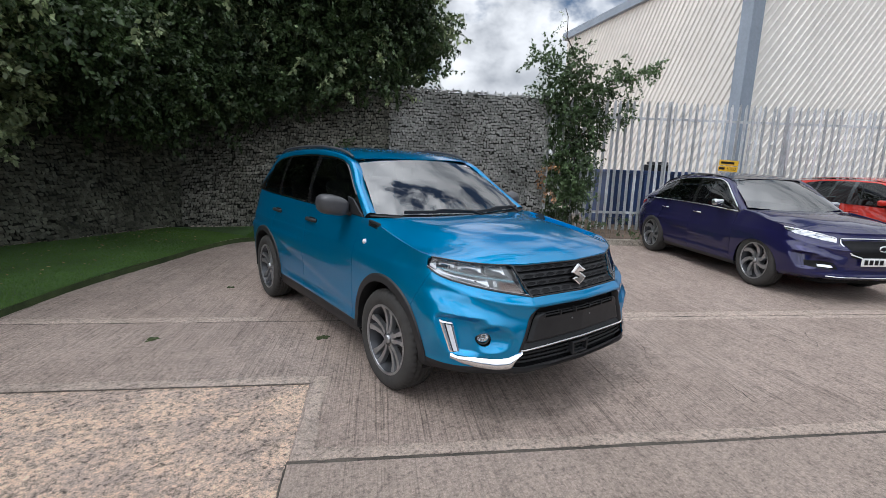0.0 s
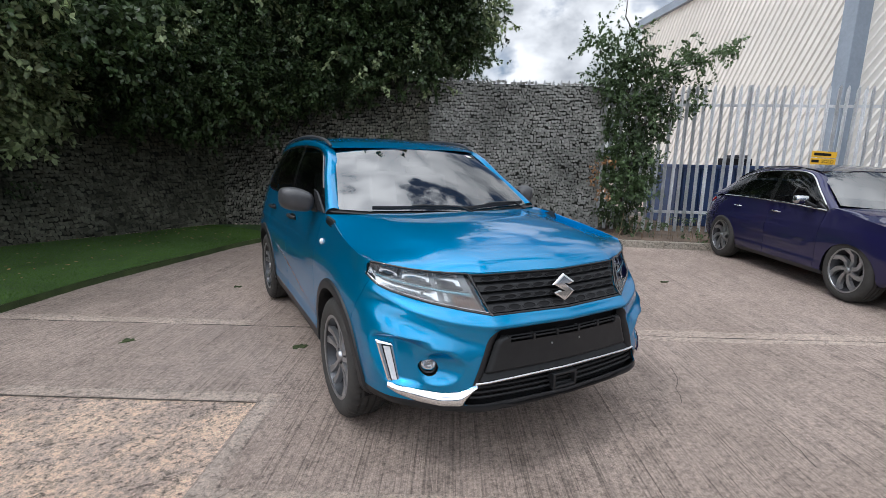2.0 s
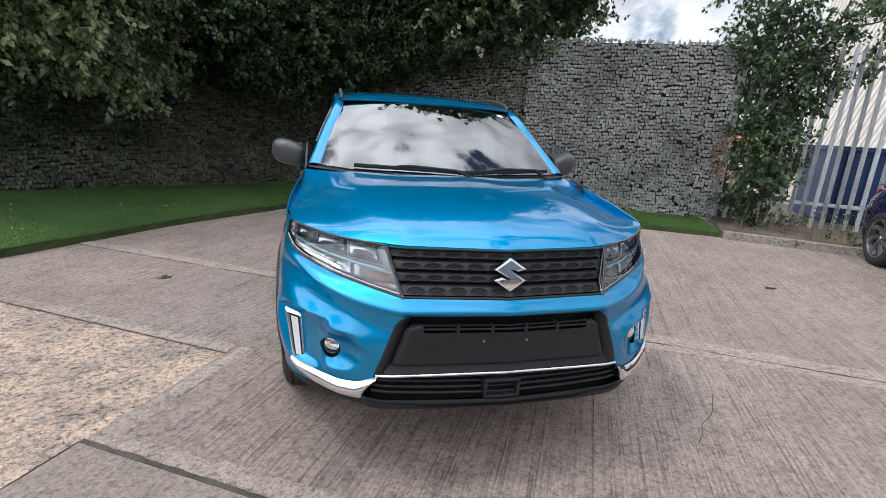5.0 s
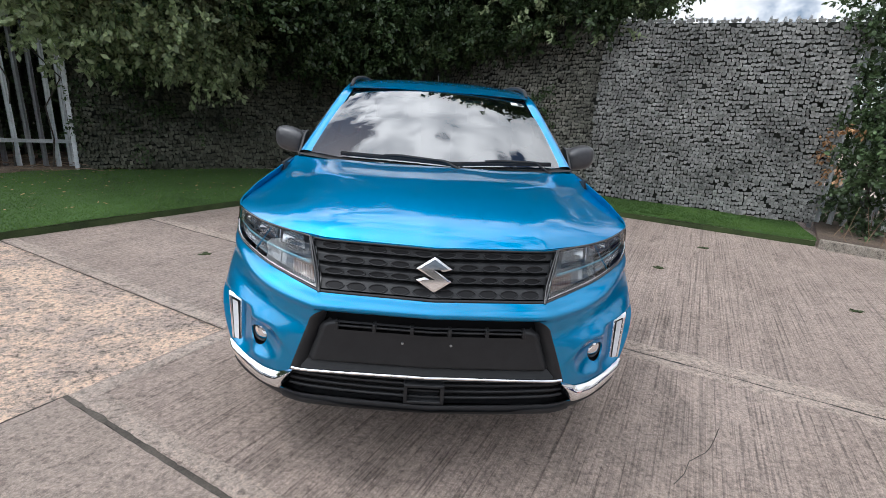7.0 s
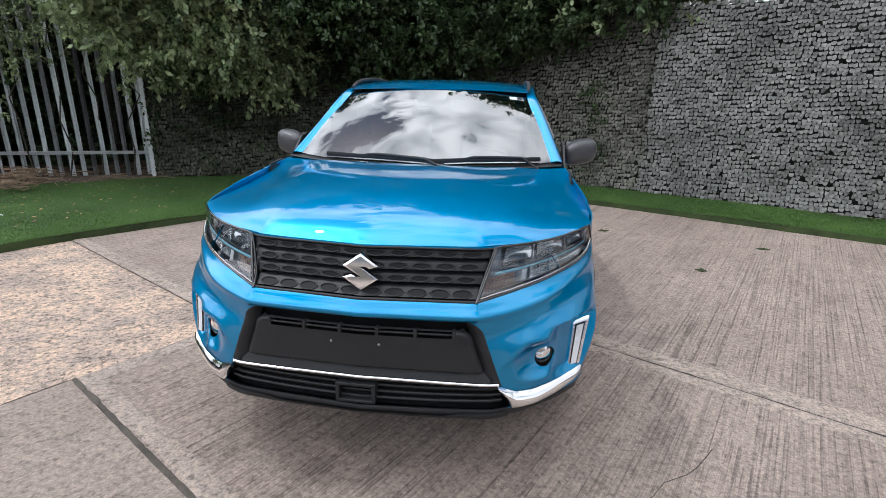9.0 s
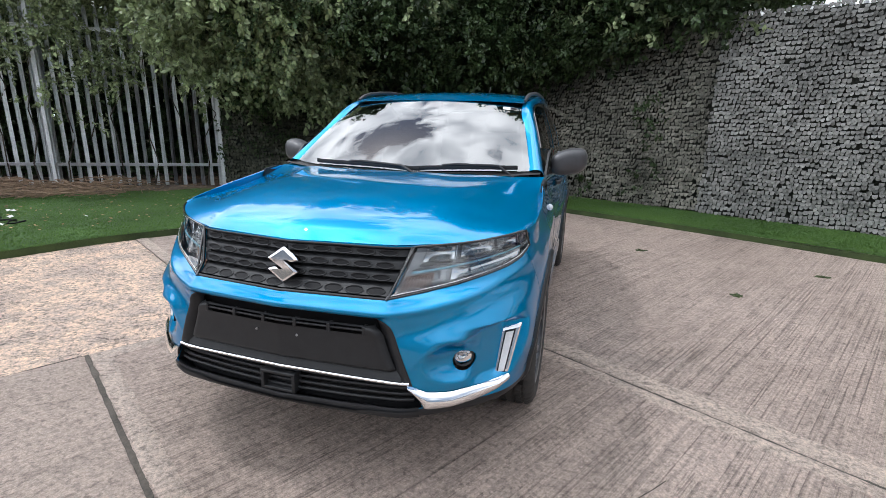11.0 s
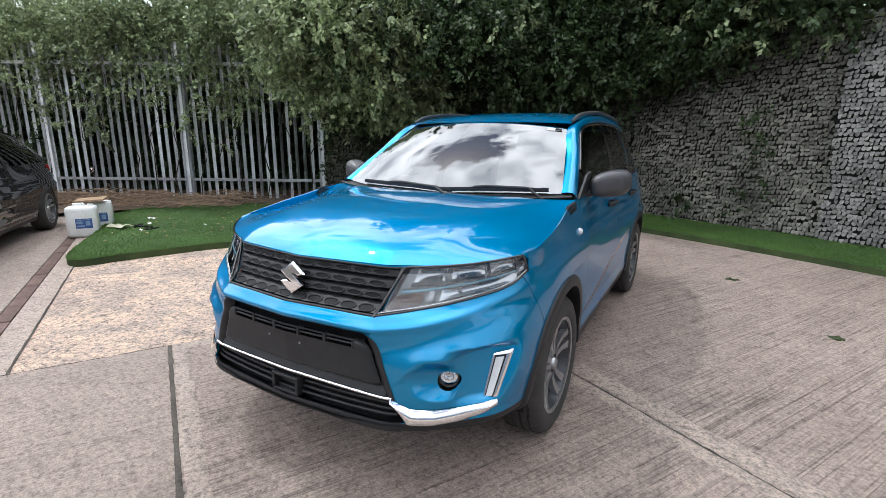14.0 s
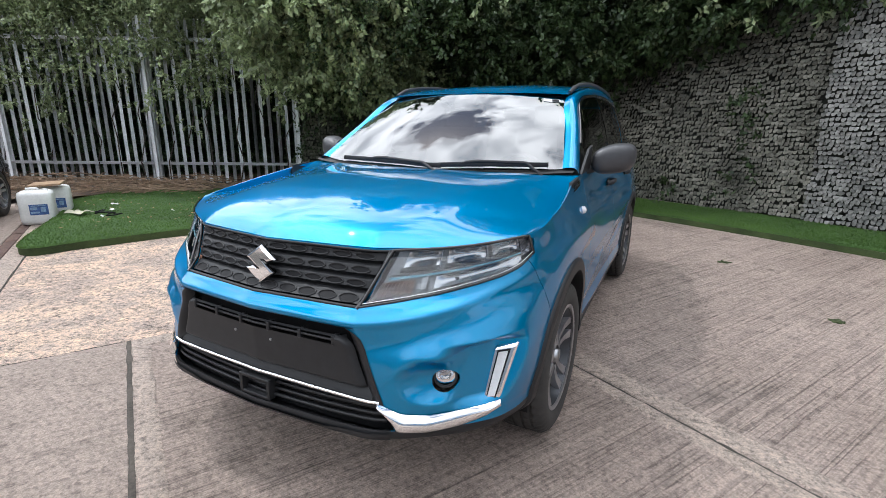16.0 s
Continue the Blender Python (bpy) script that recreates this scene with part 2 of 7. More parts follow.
BRICK_RED = material("red_paver", (0.135, 0.085, 0.07), 0.9, 0, 0.2, 6, 60, 0.5, 0.006, random_hue=0.2)
TURF_BASE = material("turf_backing", (0.050, 0.105, 0.024), 0.9, 0, 0.25, 1.2, 120, 0.8, 0.01)
TURF = material("artificial_turf", (0.066, 0.132, 0.029), 0.8, 0, 0.16, 0.8, 30, 0.0, random_hue=0.15, islands=True, second=(0.087, 0.152, 0.034), spec=0.15)
TURF_EDGE = material("turf_edge", (0.045, 0.078, 0.020), 0.9, 0, 0.3, 3, 150, 0.8, 0.012, second=(0.05, 0.072, 0.022))
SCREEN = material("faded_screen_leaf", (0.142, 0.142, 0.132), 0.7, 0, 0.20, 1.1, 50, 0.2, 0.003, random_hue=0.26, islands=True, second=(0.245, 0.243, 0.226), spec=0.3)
# darker copy of the screen leaf; its colour carries the trees' shade
SCREEN_SHADED = material("shaded_screen_leaf", (0.055, 0.062, 0.042), 0.75, 0, 0.25, 1.3, 50, 0.2, 0.003, random_hue=0.4, islands=True, second=(0.10, 0.10, 0.075), spec=0.3)
# greener panels by the corner, their colour also darkened for the canopy's shade
SCREEN_OLIVE_SHADED = material("olive_shaded_screen_leaf", (0.098, 0.098, 0.078), 0.75, 0, 0.25, 1.3, 50, 0.2, 0.003, random_hue=0.32, islands=True, second=(0.178, 0.173, 0.145), spec=0.3)
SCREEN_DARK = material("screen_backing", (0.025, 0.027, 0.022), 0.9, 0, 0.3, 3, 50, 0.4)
STEEL = material("galvanised_steel", (0.66, 0.675, 0.69), 0.5, 0.25, 0.12, 4, 40, 0.1, 0.001, random_hue=0.14)
BARK = material("bark", (0.06, 0.05, 0.04), 0.95, 0, 0.3, 6, 50, 0.9, 0.02)
# one foliage in two tones: shade in the dark colour, sunlight in the pale
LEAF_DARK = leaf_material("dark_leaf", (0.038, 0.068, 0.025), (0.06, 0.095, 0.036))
LEAF_LIT = leaf_material("lit_leaf", (0.205, 0.265, 0.118), (0.29, 0.345, 0.185))
LEAF_SHRUB = leaf_material("shrub_leaf", (0.06, 0.105, 0.04), (0.085, 0.13, 0.055))
LEAF_DRY = leaf_material("dry_leaf", (0.26, 0.12, 0.055), (0.38, 0.22, 0.11))
CLADDING = material("cream_cladding", (0.66, 0.63, 0.58), 0.5, 0, 0.04, 0.4, 3, 0.0, spec=0.4)
TRIM_GREY = material("grey_trim", (0.20, 0.235, 0.28), 0.5, 0, 0.08, 1, 10, 0.0)
PAINT = car_paint("turquoise_paint", (0.001, 0.225, 0.46), 0.72, 0.36, (0.02, 0.45, 0.85), 1.55)
PAINT_PURPLE = car_paint("indigo_paint", (0.016, 0.015, 0.066), 0.3, 0.3)
PAINT_RED = car_paint("red_paint", (0.42, 0.022, 0.012), 0.1, 0.35)
PAINT_GREY = car_paint("dark_grey_paint", (0.035, 0.036, 0.04), 0.3, 0.35)
BLACK_PLASTIC = material("black_plastic", (0.016, 0.0165, 0.018), 0.50, 0, 0.12, 20, 500, 0.15, 0.0006, spec=0.35)
DARK_PLASTIC = material("dark_plastic", (0.006, 0.006, 0.007), 0.6, 0, 0.15, 20, 400, 0.1, 0.0006, spec=0.2)
MIRROR_GREY = material("mirror_cap_plastic", (0.048, 0.048, 0.052), 0.38, 0, 0.08, 30, 500, 0.1, 0.0005)
GLOSS_BLACK = material("gloss_black", (0.008, 0.008, 0.009), 0.12, 0, 0.1, 10, 100, 0.0, coat=0.6)
CHROME = material("chrome", (0.86, 0.87, 0.88), 0.05, 1.0, 0.02, 10, 80, 0.0)
SATIN = material("satin_silver", (0.55, 0.56, 0.58), 0.22, 1.0, 0.04, 10, 80, 0.0)
ALLOY = material("machined_alloy", (0.62, 0.63, 0.65), 0.28, 0.7, 0.05, 30, 200, 0.05, 0.0005)
ALLOY_GREY = material("grey_alloy", (0.40, 0.405, 0.42), 0.30, 0.85, 0.08, 30, 200, 0.05, 0.0005)
ALLOY_DARK = material("dark_alloy", (0.06, 0.062, 0.068), 0.4, 0.6, 0.08, 30, 200, 0.0)
RUBBER = material("tyre_rubber", (0.036, 0.034, 0.032), 0.8, 0, 0.15, 14, 200, 0.2, 0.001)
GLASS = clear_glass("window_glass", (0.42, 0.46, 0.45), 2.5)
TINTED = clear_glass("privacy_glass", (0.08, 0.09, 0.09), 1.4)
SIDE_GLASS = clear_glass("side_glass", (0.34, 0.37, 0.36), 1.4)
LENS = clear_glass("lamp_lens", (0.93, 0.95, 0.96), 1.7)
MIRROR_GLASS = material("mirror_glass", (0.9, 0.9, 0.9), 0.01, 1.0, 0.0, 1, 1, 0.0)
LAMP_BOWL = material("lamp_bowl", (0.26, 0.265, 0.275), 0.3, 0.7, 0.1, 20, 90, 0.0)
LAMP_SILVER = material("lamp_reflector", (0.68, 0.69, 0.71), 0.2, 0.85, 0.04, 20, 90, 0.0)
BRIGHT = material("bright_chrome", (0.92, 0.93, 0.94), 0.09, 1.0, 0.01, 10, 80, 0.0)
DRL_BLUE = material("light_guide", (0.30, 0.62, 0.76), 0.2, 0.0, 0.05, 30, 100, 0.0, coat=1.0)
AMBER = material("amber_lens", (0.30, 0.15, 0.09), 0.2, 0.0, 0.05, 30, 100, 0.0, coat=1.0)
WHITE_LENS = material("white_lens", (0.66, 0.67, 0.69), 0.22, 0.0, 0.05, 60, 200, 0.0, coat=1.0)
RED_LENS = material("red_lens", (0.35, 0.01, 0.01), 0.2, 0.0, 0.1, 30, 100, 0.0, coat=1.0)
SEAT_CLOTH = material("seat_cloth", (0.022, 0.023, 0.026), 0.9, 0, 0.2, 20, 300, 0.3, 0.001)
WHITE_PLASTIC = material("white_plastic", (0.82, 0.82, 0.80), 0.4, 0, 0.06, 6, 40, 0.1, 0.001)
LABEL_BLUE = material("blue_label", (0.05, 0.11, 0.30), 0.5, 0, 0.25, 30, 90, 0.0)
LABEL_PRINT = material("label_print", (0.22, 0.34, 0.50), 0.5, 0, 0.2, 40, 90, 0.0)
LABEL_WHITE = material("white_label", (0.75, 0.75, 0.75), 0.5, 0, 0.05, 30, 90, 0.0)
CARD = material("cardboard", (0.34, 0.23, 0.14), 0.85, 0, 0.12, 8, 60, 0.2)
YELLOW = material("yellow_sign", (0.72, 0.42, 0.02), 0.5, 0, 0.05, 6, 60, 0.0)
BLUE_STEEL = material("blue_container_paint", (0.018, 0.045, 0.13), 0.5, 0.1, 0.15, 2, 30, 0.1)
TWIG = material("dry_twig", (0.24, 0.165, 0.11), 0.9, 0, 0.25, 10, 80, 0.3)
MOSS = material("moss", (0.045, 0.06, 0.02), 0.95, 0, 0.3, 30, 200, 0.8, 0.006)


# ---- mesh helpers ----
def part(name, bm, mat, parent=None, label="", smooth=True, matrix=None):
    """One mesh object out of a bmesh, under its thing."""
    me = bpy.data.meshes.new(name)
    bm.normal_update()
    bm.to_mesh(me)
    bm.free()
    return dress(name, me, mat, parent, label, smooth, matrix)


def dress(name, me, mat, parent=None, label="", smooth=True, matrix=None):
    me.materials.append(mat)
    if smooth:
        me.shade_smooth()
        me.set_sharp_from_angle(angle=radians(62))
    ob = new(name, me)
    if parent is not None:
        ob.parent = parent
    if matrix is not None:
        ob.matrix_local = matrix
    if label:
        ob["label"] = label
    return ob


def thing(name, m=None, label="", category="", group="", kind=""):
    ob = new(name)
    ob.empty_display_size = 0.2
    if m is not None:
        ob.matrix_basis = m
    return tagged(ob, label, category, group, kind)


def grid_bm(fn, nu, nv, close_u=False):
    bm = bmesh.new()
    rows = [[bm.verts.new(fn(i / nu, j / nv)) for j in range(nv + 1)] for i in range(nu if close_u else nu + 1)]
    n = len(rows)
    for i in range(nu):
        a, b = rows[i], rows[(i + 1) % n]
        for j in range(nv):
            bm.faces.new((a[j], b[j], b[j + 1], a[j + 1]))
    return bm


def mirror_in(bm):
    """Adds the mirror image across x = 0."""
    geom = bm.verts[:] + bm.edges[:] + bm.faces[:]
    made = bmesh.ops.duplicate(bm, geom=geom)["geom"]
    vs = [g for g in made if isinstance(g, bmesh.types.BMVert)]
    fs = [g for g in made if isinstance(g, bmesh.types.BMFace)]
    for v in vs:
        v.co.x = -v.co.x
    bmesh.ops.reverse_faces(bm, faces=fs)
    bmesh.ops.remove_doubles(bm, verts=bm.verts, dist=0.0006)
    return bm


def flip_x(bm):
    for v in bm.verts:
        v.co.x = -v.co.x
    bmesh.ops.reverse_faces(bm, faces=bm.faces)
    return bm


def thicken(bm, depth):
    """Gives a sheet of faces a thickness against its normals."""
    bm.normal_update()
    bmesh.ops.solidify(bm, geom=bm.faces[:], thickness=depth)
    return bm


def add_box(bm, sx, sy, sz, m=None, bevel=0.0):
    made = bmesh.ops.create_cube(bm, size=1.0, matrix=(m or Matrix()) @ Matrix.Diagonal((sx, sy, sz, 1)))
    if bevel:
        edges = list({e for v in made["verts"] for e in v.link_edges})
        bmesh.ops.bevel(bm, geom=edges, offset=bevel, segments=2, affect="EDGES", profile=0.6)
    return bm


def box_bm(sx, sy, sz, m=None, bevel=0.0):
    return add_box(bmesh.new(), sx, sy, sz, m, bevel)


def tube_bm(points, radius, sides=8, bm=None, flat_z=1.0):
    """A round or flattened bar along points; radius may be a list."""
    bm = bm or bmesh.new()
    pts = [Vector(p) for p in points]
    rings = []
    for i, p in enumerate(pts):
        d = (pts[min(i + 1, len(pts) - 1)] - pts[max(i - 1, 0)]).normalized()
        side = d.cross(Vector((0, 0, 1)) if abs(d.z) < 0.95 else Vector((1, 0, 0))).normalized()
        up = side.cross(d).normalized()
        r = radius[i] if isinstance(radius, (list, tuple)) else radius
        rings.append([bm.verts.new(p + side * math.cos(a) * r + up * math.sin(a) * r * flat_z)
                      for a in (2 * math.pi * k / sides for k in range(sides))])
    for a, b in zip(rings, rings[1:]):
        for k in range(sides):
            bm.faces.new((a[k], a[(k + 1) % sides], b[(k + 1) % sides], b[k]))
    bm.faces.new(list(reversed(rings[0])))
    bm.faces.new(rings[-1])
    return bm


def lathe_bm(profile, steps=48, bm=None):
    """Turns (radius, x) pairs round the x axis."""
    bm = bm or bmesh.new()
    rings = [[bm.verts.new((x, r * math.cos(2 * math.pi * k / steps), r * math.sin(2 * math.pi * k / steps))) for k in range(steps)]
             for r, x in profile]
    for a, b in zip(rings, rings[1:]):
        for k in range(steps):
            bm.faces.new((a[k], b[k], b[(k + 1) % steps], a[(k + 1) % steps]))
    return bm


def prism_bm(poly, depth, m=None, bm=None, bevel=0.0):
    """A flat outline in x and z, extruded along y."""
    bm = bm or bmesh.new()
    front = [bm.verts.new((x, 0, z)) for x, z in poly]
    rear = [bm.verts.new((x, depth, z)) for x, z in poly]
    n = len(poly)
    fs = [bm.faces.new(front), bm.faces.new(list(reversed(rear)))]
    for i in range(n):
        fs.append(bm.faces.new((front[(i + 1) % n], front[i], rear[i], rear[(i + 1) % n])))
    if bevel:
        bmesh.ops.bevel(bm, geom=fs[0].edges[:], offset=bevel, segments=2, affect="EDGES", profile=0.6)
    if m is not None:
        bmesh.ops.transform(bm, matrix=m, verts=front + rear if not bevel else bm.verts)
    bmesh.ops.recalc_face_normals(bm, faces=bm.faces)
    return bm


def raw_mesh(name, verts, faces, mat, parent=None, label="", smooth=False):
    """A mesh out of numpy arrays: verts (n, 3) and quads or triangles (m, k)."""
    verts, faces = np.asarray(verts, np.float32), np.asarray(faces, np.int32)
    k = faces.shape[1]
    me = bpy.data.meshes.new(name)
    me.vertices.add(len(verts))
    me.vertices.foreach_set("co", verts.ravel())
    me.loops.add(faces.size)
    me.loops.foreach_set("vertex_index", faces.ravel())
    me.polygons.add(len(faces))
    me.polygons.foreach_set("loop_start", np.arange(0, faces.size, k, dtype=np.int32))
    me.update(calc_edges=True)
    return dress(name, me, mat, parent, label, smooth)


def outward(bm, centre=(0, 1.3, 0.8)):
    """Turns every face of a pane away from the middle of its car."""
    bm.normal_update()
    turned = [f for f in bm.faces if f.normal.dot(f.calc_center_median() - Vector(centre)) < 0]
    bmesh.ops.reverse_faces(bm, faces=turned)
    return bm


def lerp(a, b, t):
    return a + (b - a) * t


def smooth_at(xs, ys, x):
    """A smooth curve through (xs, ys)."""
    if x <= xs[0]:
        return ys[0]
    if x >= xs[-1]:
        return ys[-1]
    i = max(k for k in range(len(xs)) if xs[k] <= x)
    i = min(i, len(xs) - 2)
    h = xs[i + 1] - xs[i]
    t = (x - xs[i]) / h

    def slope(k):
        if k <= 0:
            return (ys[1] - ys[0]) / (xs[1] - xs[0])
        if k >= len(xs) - 1:
            return (ys[-1] - ys[-2]) / (xs[-1] - xs[-2])
        return (ys[k + 1] - ys[k - 1]) / (xs[k + 1] - xs[k - 1])
    m0, m1 = slope(i) * h, slope(i + 1) * h
    return ((2 * t ** 3 - 3 * t * t + 1) * ys[i] + (t ** 3 - 2 * t * t + t) * m0 + (3 * t * t - 2 * t ** 3) * ys[i + 1] + (t ** 3 - t * t) * m1)


# ---- plan of the yard: slab axes, s along the joints and r across them ----
ORIGIN = Vector((-1.26, 0.31, 0))
U, V = Vector((0.870, -0.493, 0)), Vector((0.493, 0.870, 0))
CORNER, WALL_END, FENCE_END = Vector((-0.85, 7.85, 0)), Vector((5.78, 4.5, 0)), Vector((-5.55, 5.2, 0))


def at_slab(s, r, z=0.0):
    return ORIGIN + U * s + V * r + Vector((0, 0, z))


SLAB_TURN = Matrix(((U.x, V.x, 0, ORIGIN.x), (U.y, V.y, 0, ORIGIN.y), (0, 0, 1, 0), (0, 0, 0, 1)))

# ground sheet
bm = grid_bm(lambda u, v: (lerp(-300, 300, u), lerp(-300, 300, v), -0.05), 12, 12)
tagged(part("ground", bm, PLAIN, smooth=False), "flat pale concrete ground reaching the horizon", "ground", kind="structure")

pavement = thing("pavement", None, "brushed concrete yard slabs with dirt-filled joints", "pavement", kind="structure")
part("joint_filling", box_bm(30, 26, 0.02, SLAB_TURN @ pose(4, -1, -0.023)), JOINT, pavement, "dark dirt in the joints")
GAP = 0.005


def slab(name, s0, s1, r0, r1, mat, top=0.0, label=""):
    m = SLAB_TURN @ pose((s0 + s1) / 2, (r0 + r1) / 2, top - 0.06)
    return part(name, box_bm(s1 - s0 - 2 * GAP, r1 - r0 - 2 * GAP, 0.12, m, 0.006), mat, pavement, label, False)


slab("slab", -7.0, 13.0, 1.26, 9.0, SLAB)
outline = [(-7.0, GAP), (-GAP, GAP), (-GAP + 0.012, -0.84 + GAP), (13.0, -0.84 + GAP), (13.0, 1.26 - GAP), (-7.0, 1.26 - GAP)]
part("slab", prism_bm(outline, 0.12, SLAB_TURN @ Matrix(((1, 0, 0, 0), (0, 0, 1, 0), (0, -1, 0, 0), (0, 0, 0, 1)))), SLAB, pavement, smooth=False)
slab("slab", 0.0, 13.0, -9.0, -0.852, PLAIN)
slab("slab", -9.0, 0.008, -1.69, 0.008, WORN, -0.006, "eroded slab with sandy aggregate showing")
slab("slab", -12.0, 0.0, -9.0, -1.985, PLAIN)
slab("channel", -12.0, 0.0, -1.875, -1.69, MARGIN)


def margin(s0, s1, r0, r1):
    """A trowelled band along a joint, a skin of laitance with an uneven edge."""
    n = max(12, int(max(s1 - s0, r1 - r0) * 26))

    def pt(u, v):
        along_s = s1 - s0 > r1 - r0
        edge = min(v, 1 - v)
        wob = 0.016 * noise.noise(Vector((u * n / 9, v * 3.0 + s0, r0))) + 0.007 * noise.noise(Vector((u * n / 2.2, v * 5.0, r0 + 4)))
        z = 0.0036 if edge > .05 else -0.002
        if along_s:
            return at_slab(lerp(s0, s1, u), lerp(r0, r1, v) + wob * (abs(v - .5) * 2), z)
        return at_slab(lerp(s0, s1, v) + wob * (abs(v - .5) * 2), lerp(r0, r1, u), z)

    def rows(u, v):
        return pt(u, (0.0, .06, .5, .94, 1.0)[round(v * 4)])
    bm = grid_bm(rows, n, 4)
    bmesh.ops.recalc_face_normals(bm, faces=bm.faces)
    if sum(f.normal.z for f in bm.faces) < 0:
        bmesh.ops.reverse_faces(bm, faces=bm.faces)
    return part("slab_margin", bm, MARGIN, pavement, "smooth trowelled slab margin")


for s0, s1, r0, r1 in ((-5.0, -0.01, 0.012, 0.115), (0.012, 0.115, -0.74, 0.10), (0.012, 8.0, -0.832, -0.735), (-4.5, -0.6, 1.275, 1.40),
                       (1.6, 8.0, 1.16, 1.25), (1.6, 8.0, 1.272, 1.41)):
    margin(s0, s1, r0, r1)
# crumbled dirt and grit that fills the joints unevenly
for s0, r0, s1, r1, wide in ((-7.0, 0.0, 0.0, 0.0, .35), (0.0, -7.0, 0.0, -0.86, .4), (0.0, -0.846, 9.0, -0.846, 1.25), (-7.0, 1.26, 9.0, 1.26, .75), (-9.0, -1.69, 0.0, -1.69, .6)):
    span = math.hypot(s1 - s0, r1 - r0)
    ds, dr_ = (s1 - s0) / span, (r1 - r0) / span

    def dirt(u, v):
        p = u * span
        n1, n2 = noise.noise(Vector((p * 9, s0, r0))), noise.noise(Vector((p * 31, r0, 3.1)))
        half = wide * (0.011 + 0.008 * n1 + 0.006 * n2)
        o = lerp(-half, half, v) + 0.005 * n2 + 0.006 * noise.noise(Vector((p * 2.3, 7.7, s0)))
        return at_slab(s0 + ds * p - dr_ * o, r0 + dr_ * p + ds * o, 0.0035 * math.sin(math.pi * v) * (0.6 + n1) - 0.001)
    part("joint_dirt", grid_bm(dirt, int(span * 45), 3), JOINT, pavement)
# row of red pavers past the channel
bm = box_bm(0.208, 0.1, 0.06, None, 0.004)
me = bpy.data.meshes.new("paver")
bm.to_mesh(me)
bm.free()
me.materials.append(BRICK_RED)
for k in range(44):
    ob = new("paver", me)
    ob.parent = pavement
    ob.matrix_local = SLAB_TURN @ pose(-0.12 - 0.214 * k, -1.93, -0.032 + 0.003 * math.sin(k * 2.7), 0, 0, math.sin(k * 1.3))
# cracks and lifting holes in the slabs
rng = random.Random(4)
for s, r, length, turn in ((2.55, 0.15, 0.55, 1.25), (4.3, 0.4, 0.5, 1.1), (2.9, -0.45, 0.35, 1.5)):
    pts = [at_slab(s + length * k / 6 * math.cos(turn) + rng.uniform(-.02, .02), r + length * k / 6 * math.sin(turn) + rng.uniform(-.02, .02), 0.0005) for k in range(7)]
    part("crack", tube_bm(pts, 0.0022, 5, flat_z=0.35), JOINT, pavement)
for x, y in ((-2.01, 1.72), (-1.11, 3.04), (-0.86, 1.04), (2.33, 2.1), (1.69, 3.46), (3.6, 1.2), (3.3, 3.0)):
    bm = bmesh.new()
    bmesh.ops.create_icosphere(bm, subdivisions=4, radius=0.04, matrix=pose(x, y, 0.0) @ Matrix.Diagonal((1.25, 0.8, 0.28, 1)))
    for v in bm.verts:
        v.co += (v.co - Vector((x, y, 0))) * (0.9 * noise.noise(v.co * 38) + 0.5 * noise.noise(v.co * 90))
    tagged(part("moss_tuft", bm, MOSS), "small dark tuft of moss in a lifting hole", "moss", "moss tufts in the slabs")

# ---- raised turf beds ----
LAWN_Z = 0.10
EDGE_PTS = [(-7.3, 1.95), (-5.9, 1.05), (-4.62, 0.20), (-4.32, 0.72), (-4.02, 1.5), (-3.6, 2.15), (-3.05, 2.95), (-2.45, 3.8), (-1.5, 4.85), (-0.75, 5.65), (-0.15, 6.0),
            (0.55, 5.72), (1.7, 5.2), (2.95, 4.55), (4.0, 3.95), (5.02, 3.42)]


def wall_back(p):
    """The point of the walls or fence behind a point of the lawn's edge."""
    p = Vector((p[0], p[1], 0))
    if p.x > -0.15:
        d = (WALL_END - CORNER).normalized()
        return CORNER + d * max(0.0, (p - CORNER).dot(d))
    d = (FENCE_END - CORNER).normalized()
    k = (p - CORNER).dot(d)
    return CORNER + d * max(0.0, k)


def edge_at(t):
    f = t * (len(EDGE_PTS) - 1)
    idx = list(range(len(EDGE_PTS)))
    return smooth_at(idx, [p[0] for p in EDGE_PTS], f), smooth_at(idx, [p[1] for p in EDGE_PTS], f)


def lawn_point(t, w):
    """w = 0 at the front edge, 1 at the wall."""
    x, y = edge_at(t)
    b = wall_back((x, y))
    return lerp(x, b.x, w), lerp(y, b.y, w)


def lawn_surface(t, w):
    x, y = lawn_point(t, min(1.0, max(0.0, w)))
    z = LAWN_Z - 0.028 * max(0.0, 1 - w * 22) ** 2 + 0.01 * math.sin(x * 2.1) * math.sin(y * 1.7)
    return x, y, z


lawn = thing("lawn", None, "raised bed of artificial grass with a rounded edge", "artificial grass", kind="structure")
part("turf_bed", grid_bm(lambda u, v: lawn_surface(u, v ** 1.8), 120, 24), TURF_BASE, lawn)


def edge_wall(u, v):
    x, y = edge_at(u)
    return x + 0.006 * math.sin(u * 300), y, lerp(-0.02, LAWN_Z - 0.027, v)


part("turf_edge", grid_bm(edge_wall, 160, 3), TURF_EDGE, lawn, "dark frayed turf edge over the kerb")
